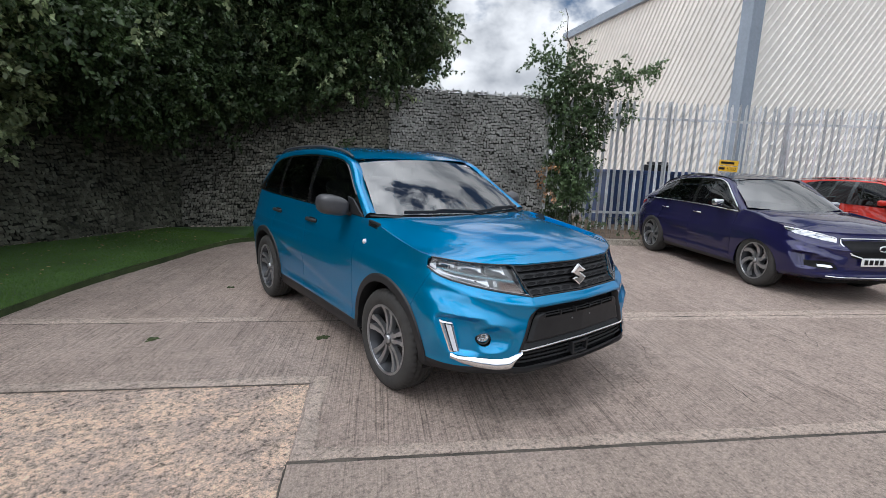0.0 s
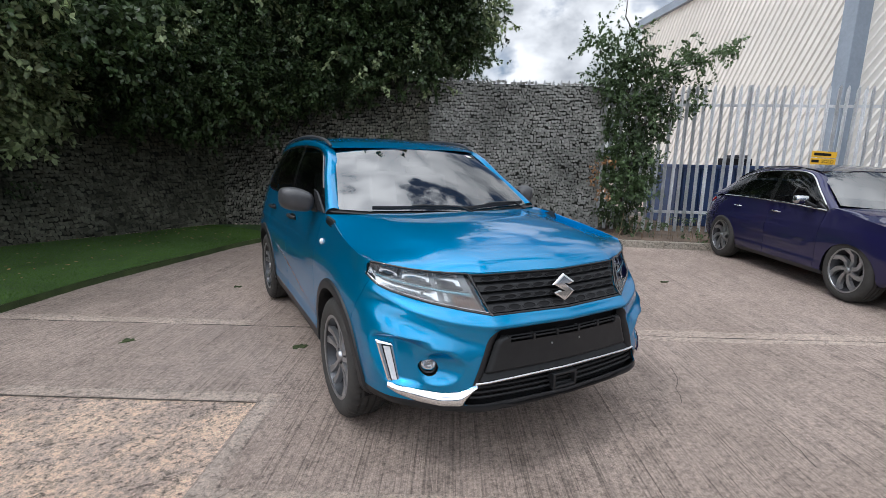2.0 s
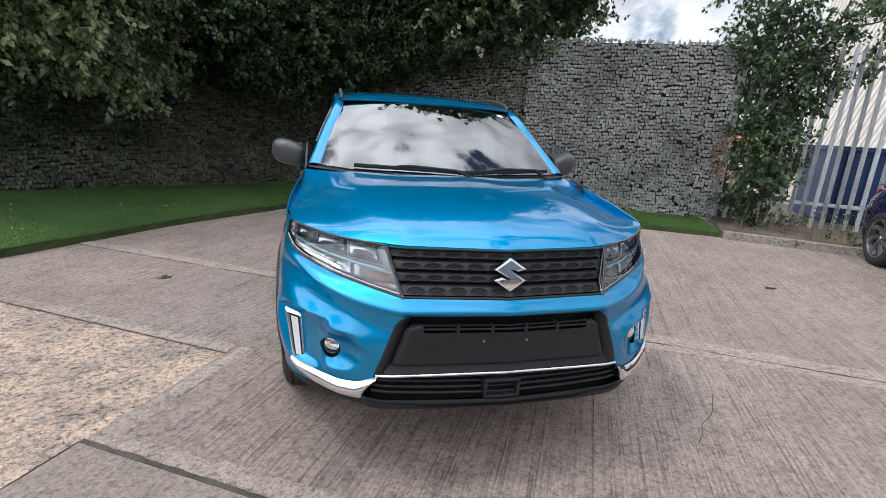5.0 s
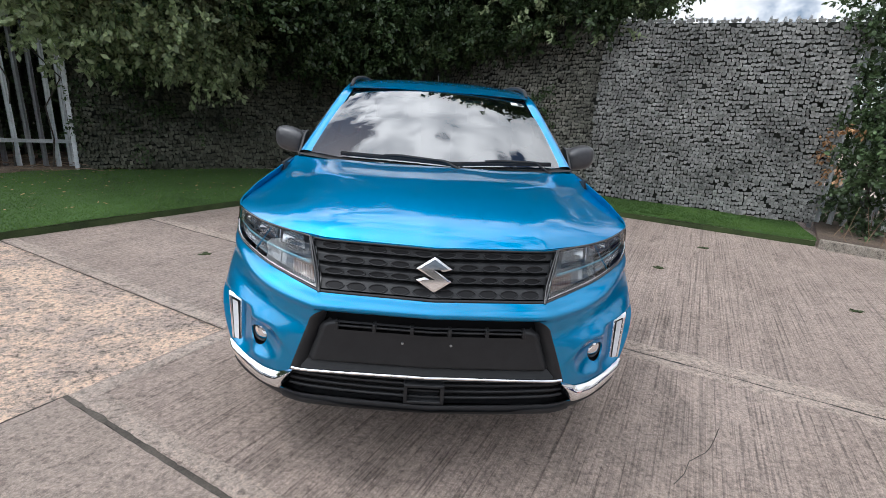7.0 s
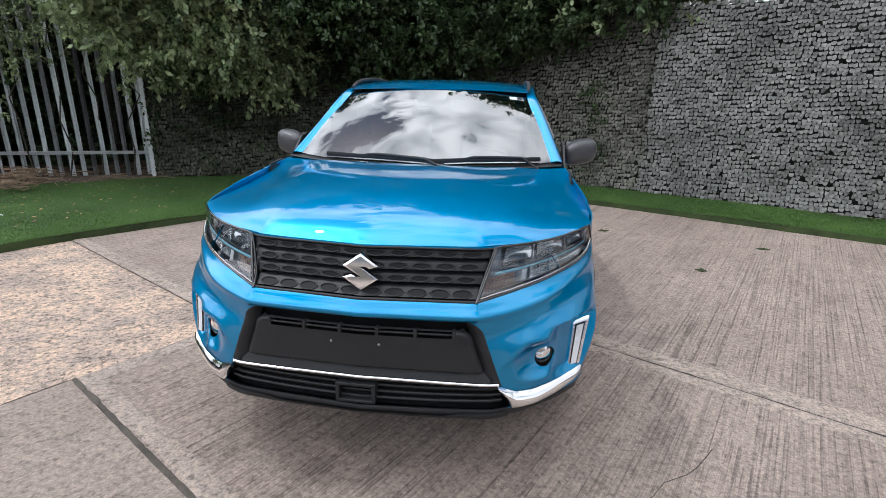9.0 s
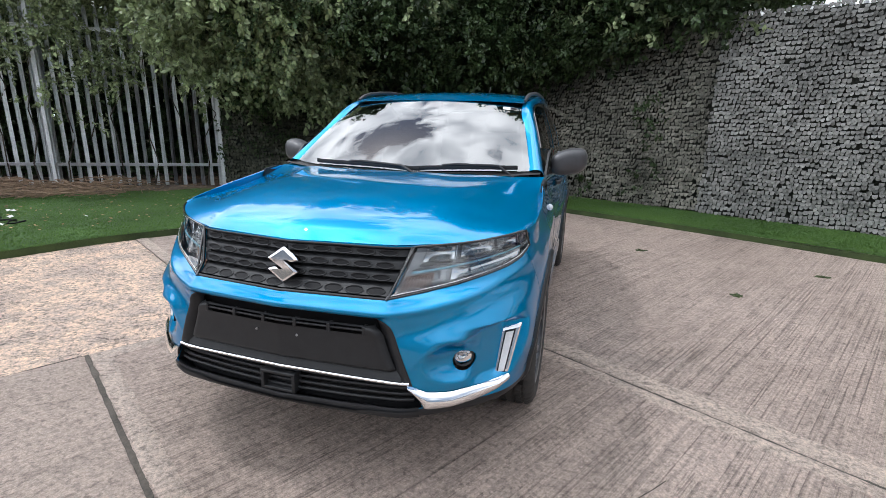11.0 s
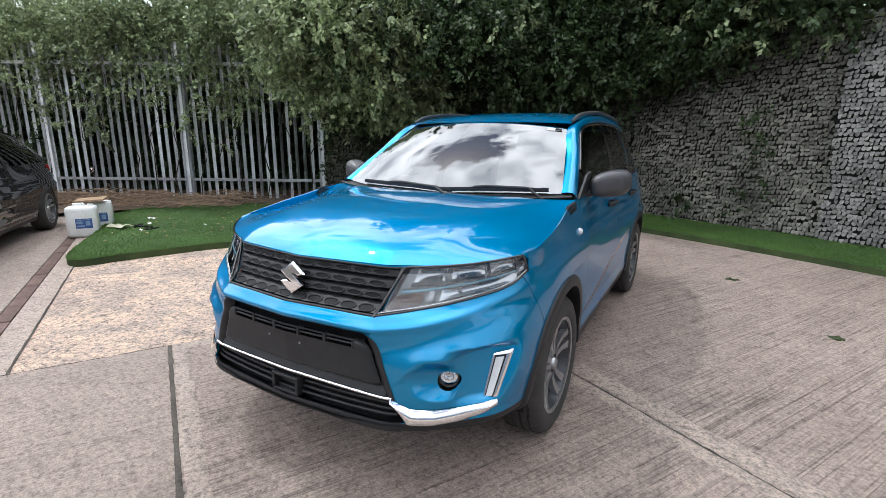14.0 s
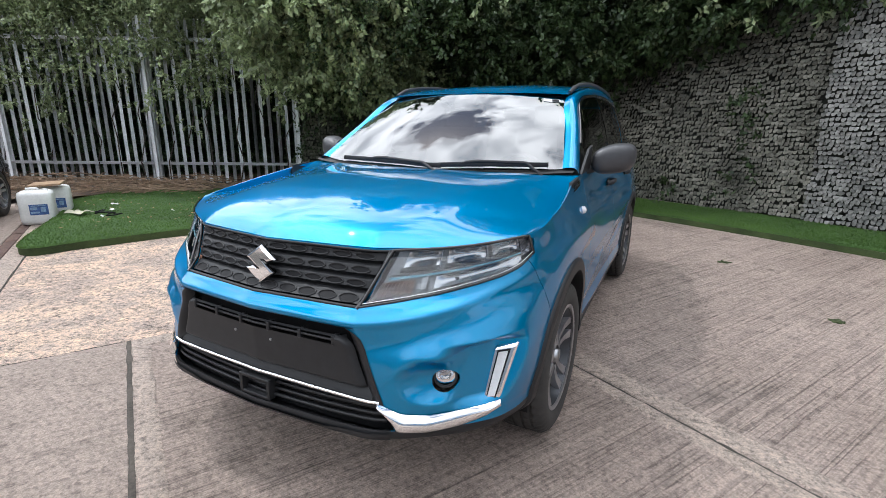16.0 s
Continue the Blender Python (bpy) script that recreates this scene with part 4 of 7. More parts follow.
def sculpted(p):
    """Pod round the fog lamp and the brow above it, pressed into the bumper's skin."""
    x, y, z = p
    if y < -.2 and z < .42:
        # the foot of the bumper rises towards the wheel
        k = min(1.0, max(0.0, (x - .66) / .17))
        k = .006 * k * k * (3 - 2 * k)
        f = min(1.0, max(0.0, (-.2 - y) / .25))
        z = .42 - (.42 - z) * (.185 - .055 * f * f * (3 - 2 * f) - k) / .185
        p = [x, y, z]
    if y < -.36:
        fade = min(1.0, (-.36 - y) / .12)
        d = max(0.0, x - .42)
        zr = .714 + .05 * d + .55 * d * d
        side = min(1.0, max(0.0, (x - .39) / .07))
        out = .012 * math.exp(-((z - zr) / .017) ** 2)                                     # shoulder under the lamps
        out -= .015 * side * math.exp(-((z - zr + .070) / .042) ** 2)                      # hollow below it
        brow = .604 + .12 * (x - .60) - .9 * max(0.0, .585 - x)
        t = z - brow
        out += .017 / (1 + math.exp(-t / .003)) * math.exp(-max(0.0, t) / .055) * math.exp(-((x - .66) / .14) ** 4)
        out -= .055 * max(0.0, 1 - ((x - .638) / .100) ** 2 - ((z - .527) / .074) ** 2)       # pod of the fog lamp
        y -= out * fade
        # pocket in which the running lamp stands, under the brow
        floor_y = lamp_face(x, z) + .006
        if x > .66 and floor_y > y:
            k = min(1.0, max(0.0, (brow + .034 - z) / .032)) * min(1.0, max(0.0, (z - .425) / .03)) * min(1.0, (x - .66) / .04)
            y += (floor_y - y) * k
        p = [x, y, z]
    elif -.3 < y < 3.0 and z > .35:
        # waist crease along the doors, hollow under it
        k = min(1.0, max(0.0, (y - .35) / .5)) * min(1.0, max(0.0, (2.35 - y) / .5))
        x += k * (.014 * min(1.0, max(0.0, (.745 - z) / .30)) - .012 * min(1.0, max(0.0, (z - .66) / .2)))
        fold = .44 + .17 * (y - .6)
        x -= k * .010 / (1 + math.exp((z - fold) / .007)) * min(1.0, max(0.0, (z - .36) / .06))
        p = [x - k * (.004 * math.exp(-((z - .55 - .05 * y) / .10) ** 2) - .004 * math.exp(-((z - .88 - .02 * y) / .035) ** 2)), y, z]
    return p


def shell_column(u):
    cols = [[smooth_at(STATIONS, [p[c] for p in r], u) for c in range(3)] for r in RINGS]
    ks = list(range(len(RINGS)))
    return [sculpted([smooth_at(ks, [c[a] for c in cols], w) for a in range(3)]) for w in W_ROWS]


SHELL = [shell_column(u) for u in U_COLS]
SHELL_NP = np.array(SHELL)


def front_y(x, z):
    """y of the nose's skin at x and z."""
    x = abs(x)
    cols = []
    for i in range(len(U_COLS)):
        zs = SHELL_NP[i, :, 2]
        cols.append((np.interp(z, zs, SHELL_NP[i, :, 0]), np.interp(z, zs, SHELL_NP[i, :, 1])))
        if cols[-1][1] > -0.12:
            break
    xs = [c[0] for c in cols]
    return float(np.interp(x, xs, [c[1] for c in cols]))


def side_x(y, z):
    """x of the flank's skin at y and z."""
    ys, xs = [], []
    for i in range(len(U_COLS)):
        if U_COLS[i] < 3:
            continue
        zs = SHELL_NP[i, :, 2]
        yy = float(np.interp(z, zs, SHELL_NP[i, :, 1]))
        if ys and yy <= ys[-1]:
            continue
        ys.append(yy)
        xs.append(float(np.interp(z, zs, SHELL_NP[i, :, 0])))
    return float(np.interp(y, ys, xs))


def cut(bm, poly, axis, where):
    """Cuts a convex outline out of the faces picked by where(centre). axis 'front': outline in x, z; 'side': in y, z."""
    ia = 0 if axis == "front" else 1
    lo = (min(p[0] for p in poly) - .02, min(p[1] for p in poly) - .02)
    hi = (max(p[0] for p in poly) + .02, max(p[1] for p in poly) + .02)

    def near(f):
        if not where(f.calc_center_median()):
            return False
        a = [v.co[ia] for v in f.verts]
        b = [v.co.z for v in f.verts]
        return max(a) > lo[0] and min(a) < hi[0] and max(b) > lo[1] and min(b) < hi[1]
    for i in range(len(poly)):
        p, q = poly[i], poly[(i + 1) % len(poly)]
        no = Vector((0, 0, 0))
        no[ia], no.z = (q[1] - p[1]), -(q[0] - p[0])
        co = Vector((0, 0, 0))
        co[ia], co.z = p
        fs = [f for f in bm.faces if near(f)]
        geom = fs + list({e for f in fs for e in f.edges}) + list({v for f in fs for v in f.verts})
        bmesh.ops.bisect_plane(bm, geom=geom, plane_co=co, plane_no=no, dist=1e-5)

    def inside(c):
        sign = 0
        for i in range(len(poly)):
            p, q = poly[i], poly[(i + 1) % len(poly)]
            s = (q[0] - p[0]) * (c.z - p[1]) - (q[1] - p[1]) * (c[ia] - p[0])
            if sign == 0:
                sign = 1 if s > 0 else -1
            elif s * sign < 0:
                return False
        return True
    gone = [f for f in bm.faces if where(f.calc_center_median()) and inside(f.calc_center_median())]
    bmesh.ops.delete(bm, geom=gone, context="FACES")


def circle_poly(cy, cz, r, n=28):
    return [(cy + r * math.cos(2 * math.pi * k / n), cz + r * math.sin(2 * math.pi * k / n)) for k in range(n)]


def take(bm, test):
    """Moves the faces whose centre passes the test into a bmesh of their own."""
    out = bm.copy()
    bmesh.ops.delete(out, geom=[f for f in out.faces if not test(f.calc_center_median())], context="FACES")
    bmesh.ops.delete(bm, geom=[f for f in bm.faces if test(f.calc_center_median())], context="FACES")
    return out


def split(bm, co, no, where=lambda c: True):
    fs = [f for f in bm.faces if where(f.calc_center_median())]
    geom = fs + list({e for f in fs for e in f.edges}) + list({v for f in fs for v in f.verts})
    bmesh.ops.bisect_plane(bm, geom=geom, plane_co=co, plane_no=no, dist=1e-5)


def groove(bm, co, no, where, width=0.0038):
    """A panel gap: two cuts and the strip between them taken out."""
    co, no = Vector(co), Vector(no).normalized()
    split(bm, co + no * width / 2, no, where)
    split(bm, co - no * width / 2, no, where)
    gone = [f for f in bm.faces if where(f.calc_center_median()) and abs((f.calc_center_median() - co).dot(no)) < width / 2]
    bmesh.ops.delete(bm, geom=gone, context="FACES")


def skin(fn_rows):
    bm = bmesh.new()
    rows = [[bm.verts.new(p) for p in r] for r in fn_rows]
    for a, b in zip(rows, rows[1:]):
        for j in range(len(a) - 1):
            bm.faces.new((a[j], b[j], b[j + 1], a[j + 1]))
    return bm


def rim(bm, depth):
    """Folds the open borders of a panel inwards so that its sheet has visible thickness."""
    bm.normal_update()
    bmesh.ops.solidify(bm, geom=bm.faces[:], thickness=depth)
    return bm


def windscreen_point(c, s):
    a = abs(c)
    x = c * lerp(.722, .580, s)
    y = lerp(.22 + .175 * a ** 2.2, .875 + .085 * a ** 2, s) - .012 * math.sin(math.pi * s)
    z = lerp(1.084 + .026 * a * a, 1.497 - .028 * a ** 2.2, s) + .022 * math.sin(math.pi * s) * (1 - .4 * a)
    return x, y, z


def roof_point(c, s):
    a = abs(c)
    y = lerp(.875 + .085 * a ** 2, 2.98 - .05 * a * a, s)
    z = smooth_at([.87, 1.1, 1.6, 2.2, 2.7, 2.98], [1.497, 1.545, 1.588, 1.582, 1.548, 1.505], y) - .030 * a ** 2.4
    w = smooth_at([.87, 1.1, 1.6, 2.4, 2.98], [.586, .594, .596, .580, .54], y)
    return c * w, y, z




def hood_point(c, s):
    """c: 0 centre to 1 edge, s: 0 nose to 1 cowl."""
    fx, fy, fz = hood_front(abs(c) * 4.0)
    e = 4.0 + 3.0 * s                      # along the fender edge
    ex, _, ez = [smooth_at(STATIONS, [p[k] for p in TOP], e) for k in range(3)]
    a = abs(c)
    cowl_y = .215 + .15 * a ** 2.2
    x = lerp(fx, a * .842, s) if s > 0 else fx
    x = lerp(fx, lerp(fx, a * ex, min(1, s * 4)), 1)
    y = lerp(fy, cowl_y, s)
    zc = smooth_at([0, .03, .08, .16, .30, .45, .65, 1.0], [.928, .955, .982, 1.010, 1.042, 1.063, 1.081, 1.091], s)
    ze = lerp(fz, ez, min(1.0, s * 1.0)) + .004
    k = a ** 3.2
    z = lerp(zc, ze, k)
    z += .012 * (1 / (1 + math.exp((a - .64 - .10 * s) / .022)) - 1) * min(1, s * 4) * (1 - .55 * s) * min(1.0, (1 - a) * 4)   # raised centre panel
    z -= .002 * math.exp(-((a - .42) / .16) ** 2) * min(1, s * 3)
    return math.copysign(x, c) if c else 0.0, y, z


def hood_front(u):
    return [smooth_at(STATIONS, [p[k] for p in TOP], u) for k in range(3)]


def tyre_mesh(r=.334, w=.215, steps=48):
    bm = bmesh.new()
    h = w / 2
    prof = [(r - .105, -h + .012), (r - .085, -h + .002), (r - .045, -h), (r - .018, -h + .012), (r - .003, -h + .032)]
    for gx in (-.058, -.02, .02, .058):
        prof += [(r, gx - .007), (r - .008, gx - .005), (r - .008, gx + .005), (r, gx + .007)]
    prof += [(r - .003, h - .032), (r - .018, h - .012), (r - .045, h), (r - .085, h - .002), (r - .105, h - .012)]
    lathe_bm(prof, steps, bm)
    for v in bm.verts:                        # sipes across the shoulders
        rad = math.hypot(v.co.y, v.co.z)
        k = round(math.atan2(v.co.z, v.co.y) / (2 * math.pi / steps))
        if k % 4 == 0 and rad > r - .016 and abs(v.co.x) > .03:
            v.co.y, v.co.z = v.co.y * (rad - .011) / rad, v.co.z * (rad - .011) / rad
    return bm


def wheel(root, x, y, side, spokes="pairs", r=.334, w=.215, rim_mat=None, dark=None, steps=48):
    """side +1: the outer face looks to +x. Parts: tyre and rim, with spokes, cap and nuts on the rim."""
    m = pose(x, y, r - .002, 0, 0, 0 if side > 0 else 180)
    tyre = part("tyre", tyre_mesh(r, w, steps), RUBBER, root, "black rubber tyre", matrix=m)
    rr = r - .105
    part("rim", lathe_bm([(rr + .004, -.10), (rr - .012, -.09), (rr - .02, .0), (rr - .014, .085), (rr + .002, .093), (rr + .004, .098), (rr - .004, .101), (rr - .012, .096)], 48), ALLOY_GREY if spokes == "pairs" else rim_mat or ALLOY, tyre, "alloy rim")
    part("barrel", lathe_bm([(rr - .013, .09), (rr - .03, .05), (rr - .035, -.02), (.05, -.03), (0.001, -.03)], 40), dark or ALLOY_DARK, tyre, "dark inner barrel")
    n = 5 if spokes == "pairs" else 7
    for k in range(n):
        bm = bmesh.new()
        offs = (-1, 1) if spokes == "pairs" else (.0,)
        for o in offs:
            p = []
            for f in (0, .35, .7, 1.0):
                rad = lerp(.045, rr - .010, f)
                ang = o * lerp(.012, .042, f) / rad if spokes == "pairs" else .55 * f * f
                wid = (.013, .012, .015, .021)[int(f * 3)] if spokes == "pairs" else lerp(.014, .035, f)
                xo = lerp(.072, .088, f) - .016 * math.sin(math.pi * f)
                t = Vector((0, -math.sin(ang), math.cos(ang)))
                q = Vector((0, math.cos(ang), math.sin(ang)))
                p.append([q * rad + t * wid + Vector((xo, 0, 0)), q * rad - t * wid + Vector((xo, 0, 0)),
                          q * rad - t * wid * 1.25 + Vector((xo - .03, 0, 0)), q * rad + t * wid * 1.25 + Vector((xo - .03, 0, 0))])
            vv = [[bm.verts.new(c) for c in ring4] for ring4 in p]
            for a, b in zip(vv, vv[1:]):
                for i in range(4):
                    bm.faces.new((a[i], a[(i + 1) % 4], b[(i + 1) % 4], b[i]))
        bmesh.ops.recalc_face_normals(bm, faces=bm.faces)
        bmesh.ops.rotate(bm, verts=bm.verts, matrix=Matrix.Rotation(2 * math.pi * k / n + .3, 3, "X"))
        part("spoke", bm, rim_mat or ALLOY, tyre, smooth=False)
    part("hub_cap", lathe_bm([(.001, .086), (.026, .085), (.031, .078), (.034, .06), (.062, .055), (.066, .04), (.066, -.02)], 24), rim_mat or ALLOY, tyre)
    for k in range(5):
        a = 2 * math.pi * k / 5
        part("wheel_nut", lathe_bm([(.001, .068), (.008, .068), (.0095, .05)], 6), CHROME, tyre, matrix=pose(0, .048 * math.cos(a), .048 * math.sin(a)))
    part("brake_disc", lathe_bm([(.13, -.02), (.13, -.035), (.05, -.035)], 32), SATIN, tyre)
    return tyre


def arch_trim(sign, cy, r0=.384, r1=.440, zc=.335, proud=.012):
    """Black plastic lip round a wheel arch, following the flank."""
    def pt(u, v):
        a = lerp(-.28, math.pi + .12, u)
        if v < .25:
            rad, dx = r0, -.10 * (1 - v / .25) + proud
        elif v < .8:
            rad, dx = lerp(r0, r1 - .008, (v - .25) / .55), proud
        else:
            rad, dx = lerp(r1 - .008, r1, (v - .8) / .2), lerp(proud, -.004, (v - .8) / .2)
        y, z = cy + rad * math.cos(a), zc + rad * math.sin(a)
        z = max(z, .30)
        return sign * (side_x(min(max(y, -.5), 3.05), z) + dx), y, z
    bm = grid_bm(pt, 48, 12)
    return bm


def patch(poly_lo, poly_hi, n, m, off, bulge=0.0):
    """A panel that follows the nose's skin between two lines in x, z, standing proud of it by off."""
    def line(pts, t):
        f = t * (len(pts) - 1)
        i = min(int(f), len(pts) - 2)
        return lerp(pts[i][0], pts[i + 1][0], f - i), lerp(pts[i][1], pts[i + 1][1], f - i)

    def pt(u, v):
        a, b = line(poly_lo, u), line(poly_hi, u)
        x, z = lerp(a[0], b[0], v), lerp(a[1], b[1], v)
        o = off + bulge * math.sin(math.pi * u) * math.sin(math.pi * v)
        return x, front_y(x, z) - o, z
    return grid_bm(pt, n, m)




def compact_suv():
    root = thing("turquoise_suv", pose(-.009, 0, 0), "clean turquoise metallic compact SUV with black plastic trim", "car")
    # body shell of both sides, with its openings
    bm = mirror_in(skin(SHELL))
    front = lambda c: c.y < -.30
    for s in (1, -1):
        pick = (lambda c, s=s: c.x * s > .35 and c.z < .85)
        cut(bm, circle_poly(0, .335, .395), "side", pick)
        cut(bm, circle_poly(2.5, .335, .395), "side", pick)
        cut(bm, [(s * .375, .698), (s * .405, .680), (s * .500, .450), (s * .0, .450), (s * .0, .702)], "front", lambda c: front(c) and c.y < -.7)
        cut(bm, [(s * .501, .4505), (s * .545, .374), (s * .0, .365), (s * .0, .4505)], "front", lambda c: front(c) and c.y < -.7)
        cut(bm, [(s * .452, .921), (s * .398, .753), (0, .757), (0, .924)], "front", front)
        cut(bm, [(s * .457, .920), (s * .62, .931), (s * .70, .817), (s * .60, .791), (s * .408, .756)], "front", front)
        cut(bm, [(s * .62, .931), (s * .806, .955), (s * .824, .940), (s * .829, .888), (s * .775, .841), (s * .70, .818)], "front", front)
        cut(bm, [(x * s, z) for x, z in circle_poly(.655, .522, .038, 16)], "front", front)
    # black cladding: sills and bumper foot
    split(bm, Vector((0, 0, .335)), Vector((0, 0, 1)))
    split(bm, Vector((0, 0, .372)), Vector((0, 0, 1)), front)
    split(bm, Vector((0, 0, .405)), Vector((0, 0, 1)), front)
    low = take(bm, lambda c: c.z < .335 or (c.y < -.42 and c.z < .372) or (c.y < -.42 and c.z < .405 and abs(c.x) < .53))
    # panel gaps
    for s in (1, -1):
        one = (lambda c, s=s: c.x * s > .5 and c.z > .335 and c.y > 0)
        groove(bm, (0, .475, .7), (0, 1, .06), lambda c, s=s: one(c) and c.y < 1.0)
        groove(bm, (0, 1.475, .7), (0, 1, -.03), lambda c, s=s: one(c) and 1 < c.y < 2)
        groove(bm, (0, 2.27, .9), (0, 1, .35), lambda c, s=s: one(c) and c.y > 1.9 and c.z > .55)
        groove(bm, (s * .83, -.39, .80), (0, 1, .55), lambda c, s=s: c.x * s > .72 and -.62 < c.y < -.25 and c.z > .60, .003)
        groove(bm, (0, 2.95, .8), (0, 1, 0.2), lambda c, s=s: one(c) and c.y > 2.6)
    for s in (1, -1):
        doors = [("front_door", .47, 1.475), ("rear_door", 1.475, 2.40)]
        for name, y0, y1 in doors:
            sub = take(bm, lambda c, s=s, y0=y0, y1=y1: c.x * s > .5 and y0 < c.y + (.06 * (c.z - .7) if y0 < 1 else -.03 * (c.z - .7)) and (c.y - .03 * (c.z - .7) < y1 if y1 < 2 else c.y + .35 * (c.z - .9) < 2.27))
            door = part(name, rim(sub, .006), PAINT, root, "turquoise painted door")
            yh = y1 - .14 if y1 < 2 else y1 - .22
            x0 = side_x(yh, .965) * s
            part("handle_cup", box_bm(.006, .12, .05, pose(x0 + s * .001, yh, .96), .002), DARK_PLASTIC, door)
            part("door_handle", tube_bm([(x0 + s * .008, yh - .10, .962), (x0 + s * .034, yh - .07, .967), (x0 + s * .036, yh + .05, .969), (x0 + s * .008, yh + .09, .966)], .012, 8, flat_z=1.3), BLACK_PLASTIC, door, "black door handle")
        fen = take(bm, lambda c, s=s: c.x * s > .5 and c.y < .48 and c.y + .55 * (c.z - .80) > -.39 and c.z > .335)
        part("front_fender", rim(fen, .006), PAINT, root)
        qtr = take(bm, lambda c, s=s: c.x * s > .3 and 2.0 < c.y < 2.93)
        part("quarter_panel", rim(qtr, .006), PAINT, root)
    tail = take(bm, lambda c: c.y > 1.5)
    part("tailgate", rim(tail, .006), PAINT, root)
    part("front_bumper", rim(bm, .006), PAINT, root, "turquoise front bumper")
    cladding = part("lower_cladding", rim(low, .012), BLACK_PLASTIC, root, "black plastic sill and bumper foot")
    part("bumper_lip", patch([(-.53, .325), (-.36, .318), (-.30, .304), (0, .302), (.30, .304), (.36, .318), (.53, .325)], [(-.53, .366), (-.36, .360), (-.30, .350), (0, .347), (.30, .350), (.36, .360), (.53, .366)], 60, 5, .008, .004), BLACK_PLASTIC, cladding, "moulded black lip")
    # dark liner that closes the shell behind its gaps
    body_in = bmesh.new()
    add_box(body_in, 1.06, 3.4, .46, pose(0, 1.28, .54), .04)
    add_box(body_in, 1.50, 1.50, .62, pose(0, 1.25, .60), .04)
    add_box(body_in, 1.30, .30, .62, pose(0, 2.98, .66), .04)
    add_box(body_in, 1.56, .50, .22, pose(0, .30, .86), .04)
    add_box(body_in, 1.30, .30, .40, pose(0, -.46, .64), .03)
    part("inner_structure", body_in, DARK_PLASTIC, root, "dark inner body")
    part("floor_pan", box_bm(1.04, 3.2, .05, pose(0, 1.35, .26)), DARK_PLASTIC, root)
    for s in (1, -1):
        for cy in (0, 2.5):
            bm = grid_bm(lambda u, v, cy=cy, s=s: (s * lerp(.55, .84, v), cy + .40 * math.cos(lerp(-.15, math.pi + .15, u)), .335 + .40 * math.sin(lerp(-.15, math.pi + .15, u))), 24, 2)
            part("arch_liner", bm, DARK_PLASTIC, root)
            part("arch_trim", arch_trim(s, cy), BLACK_PLASTIC, root, "black plastic wheel arch lip")
        wheel(root, s * .772, 0, s, rim_mat=ALLOY_GREY, steps=192)
        wheel(root, s * .752, 2.5, s, rim_mat=ALLOY_GREY, steps=192)
        # side repeater, with its rim
        part("side_repeater", lathe_bm([(.0005, .016), (.012, .013), (.018, .004), (.019, -.01)], 20), WHITE_LENS, root, "small round side repeater", matrix=pose(s * side_x(.315, .932), .315, .932) @ (Matrix.Diagonal((s, 1, 1, 1))))
        # fender vent
        xv = side_x(.23, 1.045)
        bm = prism_bm([(-.075, -.028), (.085, -.012), (.075, .030), (-.06, .018)], .014, Matrix.Rotation(radians(90), 4, "Z"), bevel=.003)
        vm = Matrix.Translation((s * (xv + .002), .235, 1.052)) @ (Matrix() if s > 0 else Matrix.Diagonal((-1, 1, 1, 1)))
        vent = part("fender_vent", bm, BLACK_PLASTIC, root, "black fender vent", matrix=vm)
        for k in range(3):
            part("vent_rib", box_bm(.004, .11, .005, pose(s * (xv + .010), .24, 1.041 + .011 * k, 8, 0, 0)), GLOSS_BLACK, vent, matrix=vm.inverted())
    # bonnet
    bm = bmesh.new()
    cs = [math.sin(math.pi / 2 * (i / 26)) for i in range(27)]
    rows = [[bm.verts.new(hood_point(c, j / 34)) for j in range(35)] for c in cs]
    for a, b in zip(rows, rows[1:]):
        for j in range(34):
            bm.faces.new((a[j], b[j], b[j + 1], a[j + 1]))
    bmesh.ops.recalc_face_normals(bm, faces=bm.faces)
    if sum(f.normal.z for f in bm.faces) < 0:
        bmesh.ops.reverse_faces(bm, faces=bm.faces)
    part("bonnet", rim(mirror_in(bm), .006), PAINT, root, "turquoise bonnet with soft creases")
    part("bonnet_edge", patch([(-.46, .9235), (-.35, .9245), (0, .9265), (.35, .9245), (.46, .9235)], [(-.46, .912), (-.35, .913), (0, .914), (.35, .913), (.46, .912)], 40, 2, -.005), DARK_PLASTIC, root, "dark shut line under the bonnet")
    # cowl and wipers
    part("cowl", grid_bm(lambda u, v: (lerp(-.78, .78, u), .20 + .16 * abs(lerp(-1, 1, u)) ** 2.2 + .075 * v, 1.078 + .020 * abs(lerp(-1, 1, u)) ** 3 + .008 * v + .006 * math.sin(v * 9)), 40, 6), BLACK_PLASTIC, root, "black cowl panel")
    for x0, x1, lift in ((.10, -.52, .0), (.60, .05, .0)):
        def ws(x, s, up=.014):
            p = windscreen_point(x / .70, s)
            return Vector((p[0], p[1] - up * .7, p[2] + up))
        pts = [ws(lerp(x0 + .04, x1, k / 8), .018 + .022 * math.sin(k / 8 * 3.1)) for k in range(9)]
        arm = part("wiper_arm", tube_bm([Vector((x0 + .05, ws(x0, 0).y - .03, 1.075)), ws(x0 - .1 * (x0 - x1), .03, .022), ws(lerp(x0, x1, .5), .050, .024), ws(lerp(x0, x1, .62), .046, .020)], .009, 6), BLACK_PLASTIC, root, "black wiper")
        part("wiper_blade", tube_bm(pts, .007, 6, flat_z=1.9), BLACK_PLASTIC, arm)
    # glasshouse
    ws_bm = outward(grid_bm(lambda u, v: windscreen_point(lerp(-1, 1, u), v), 36, 20))
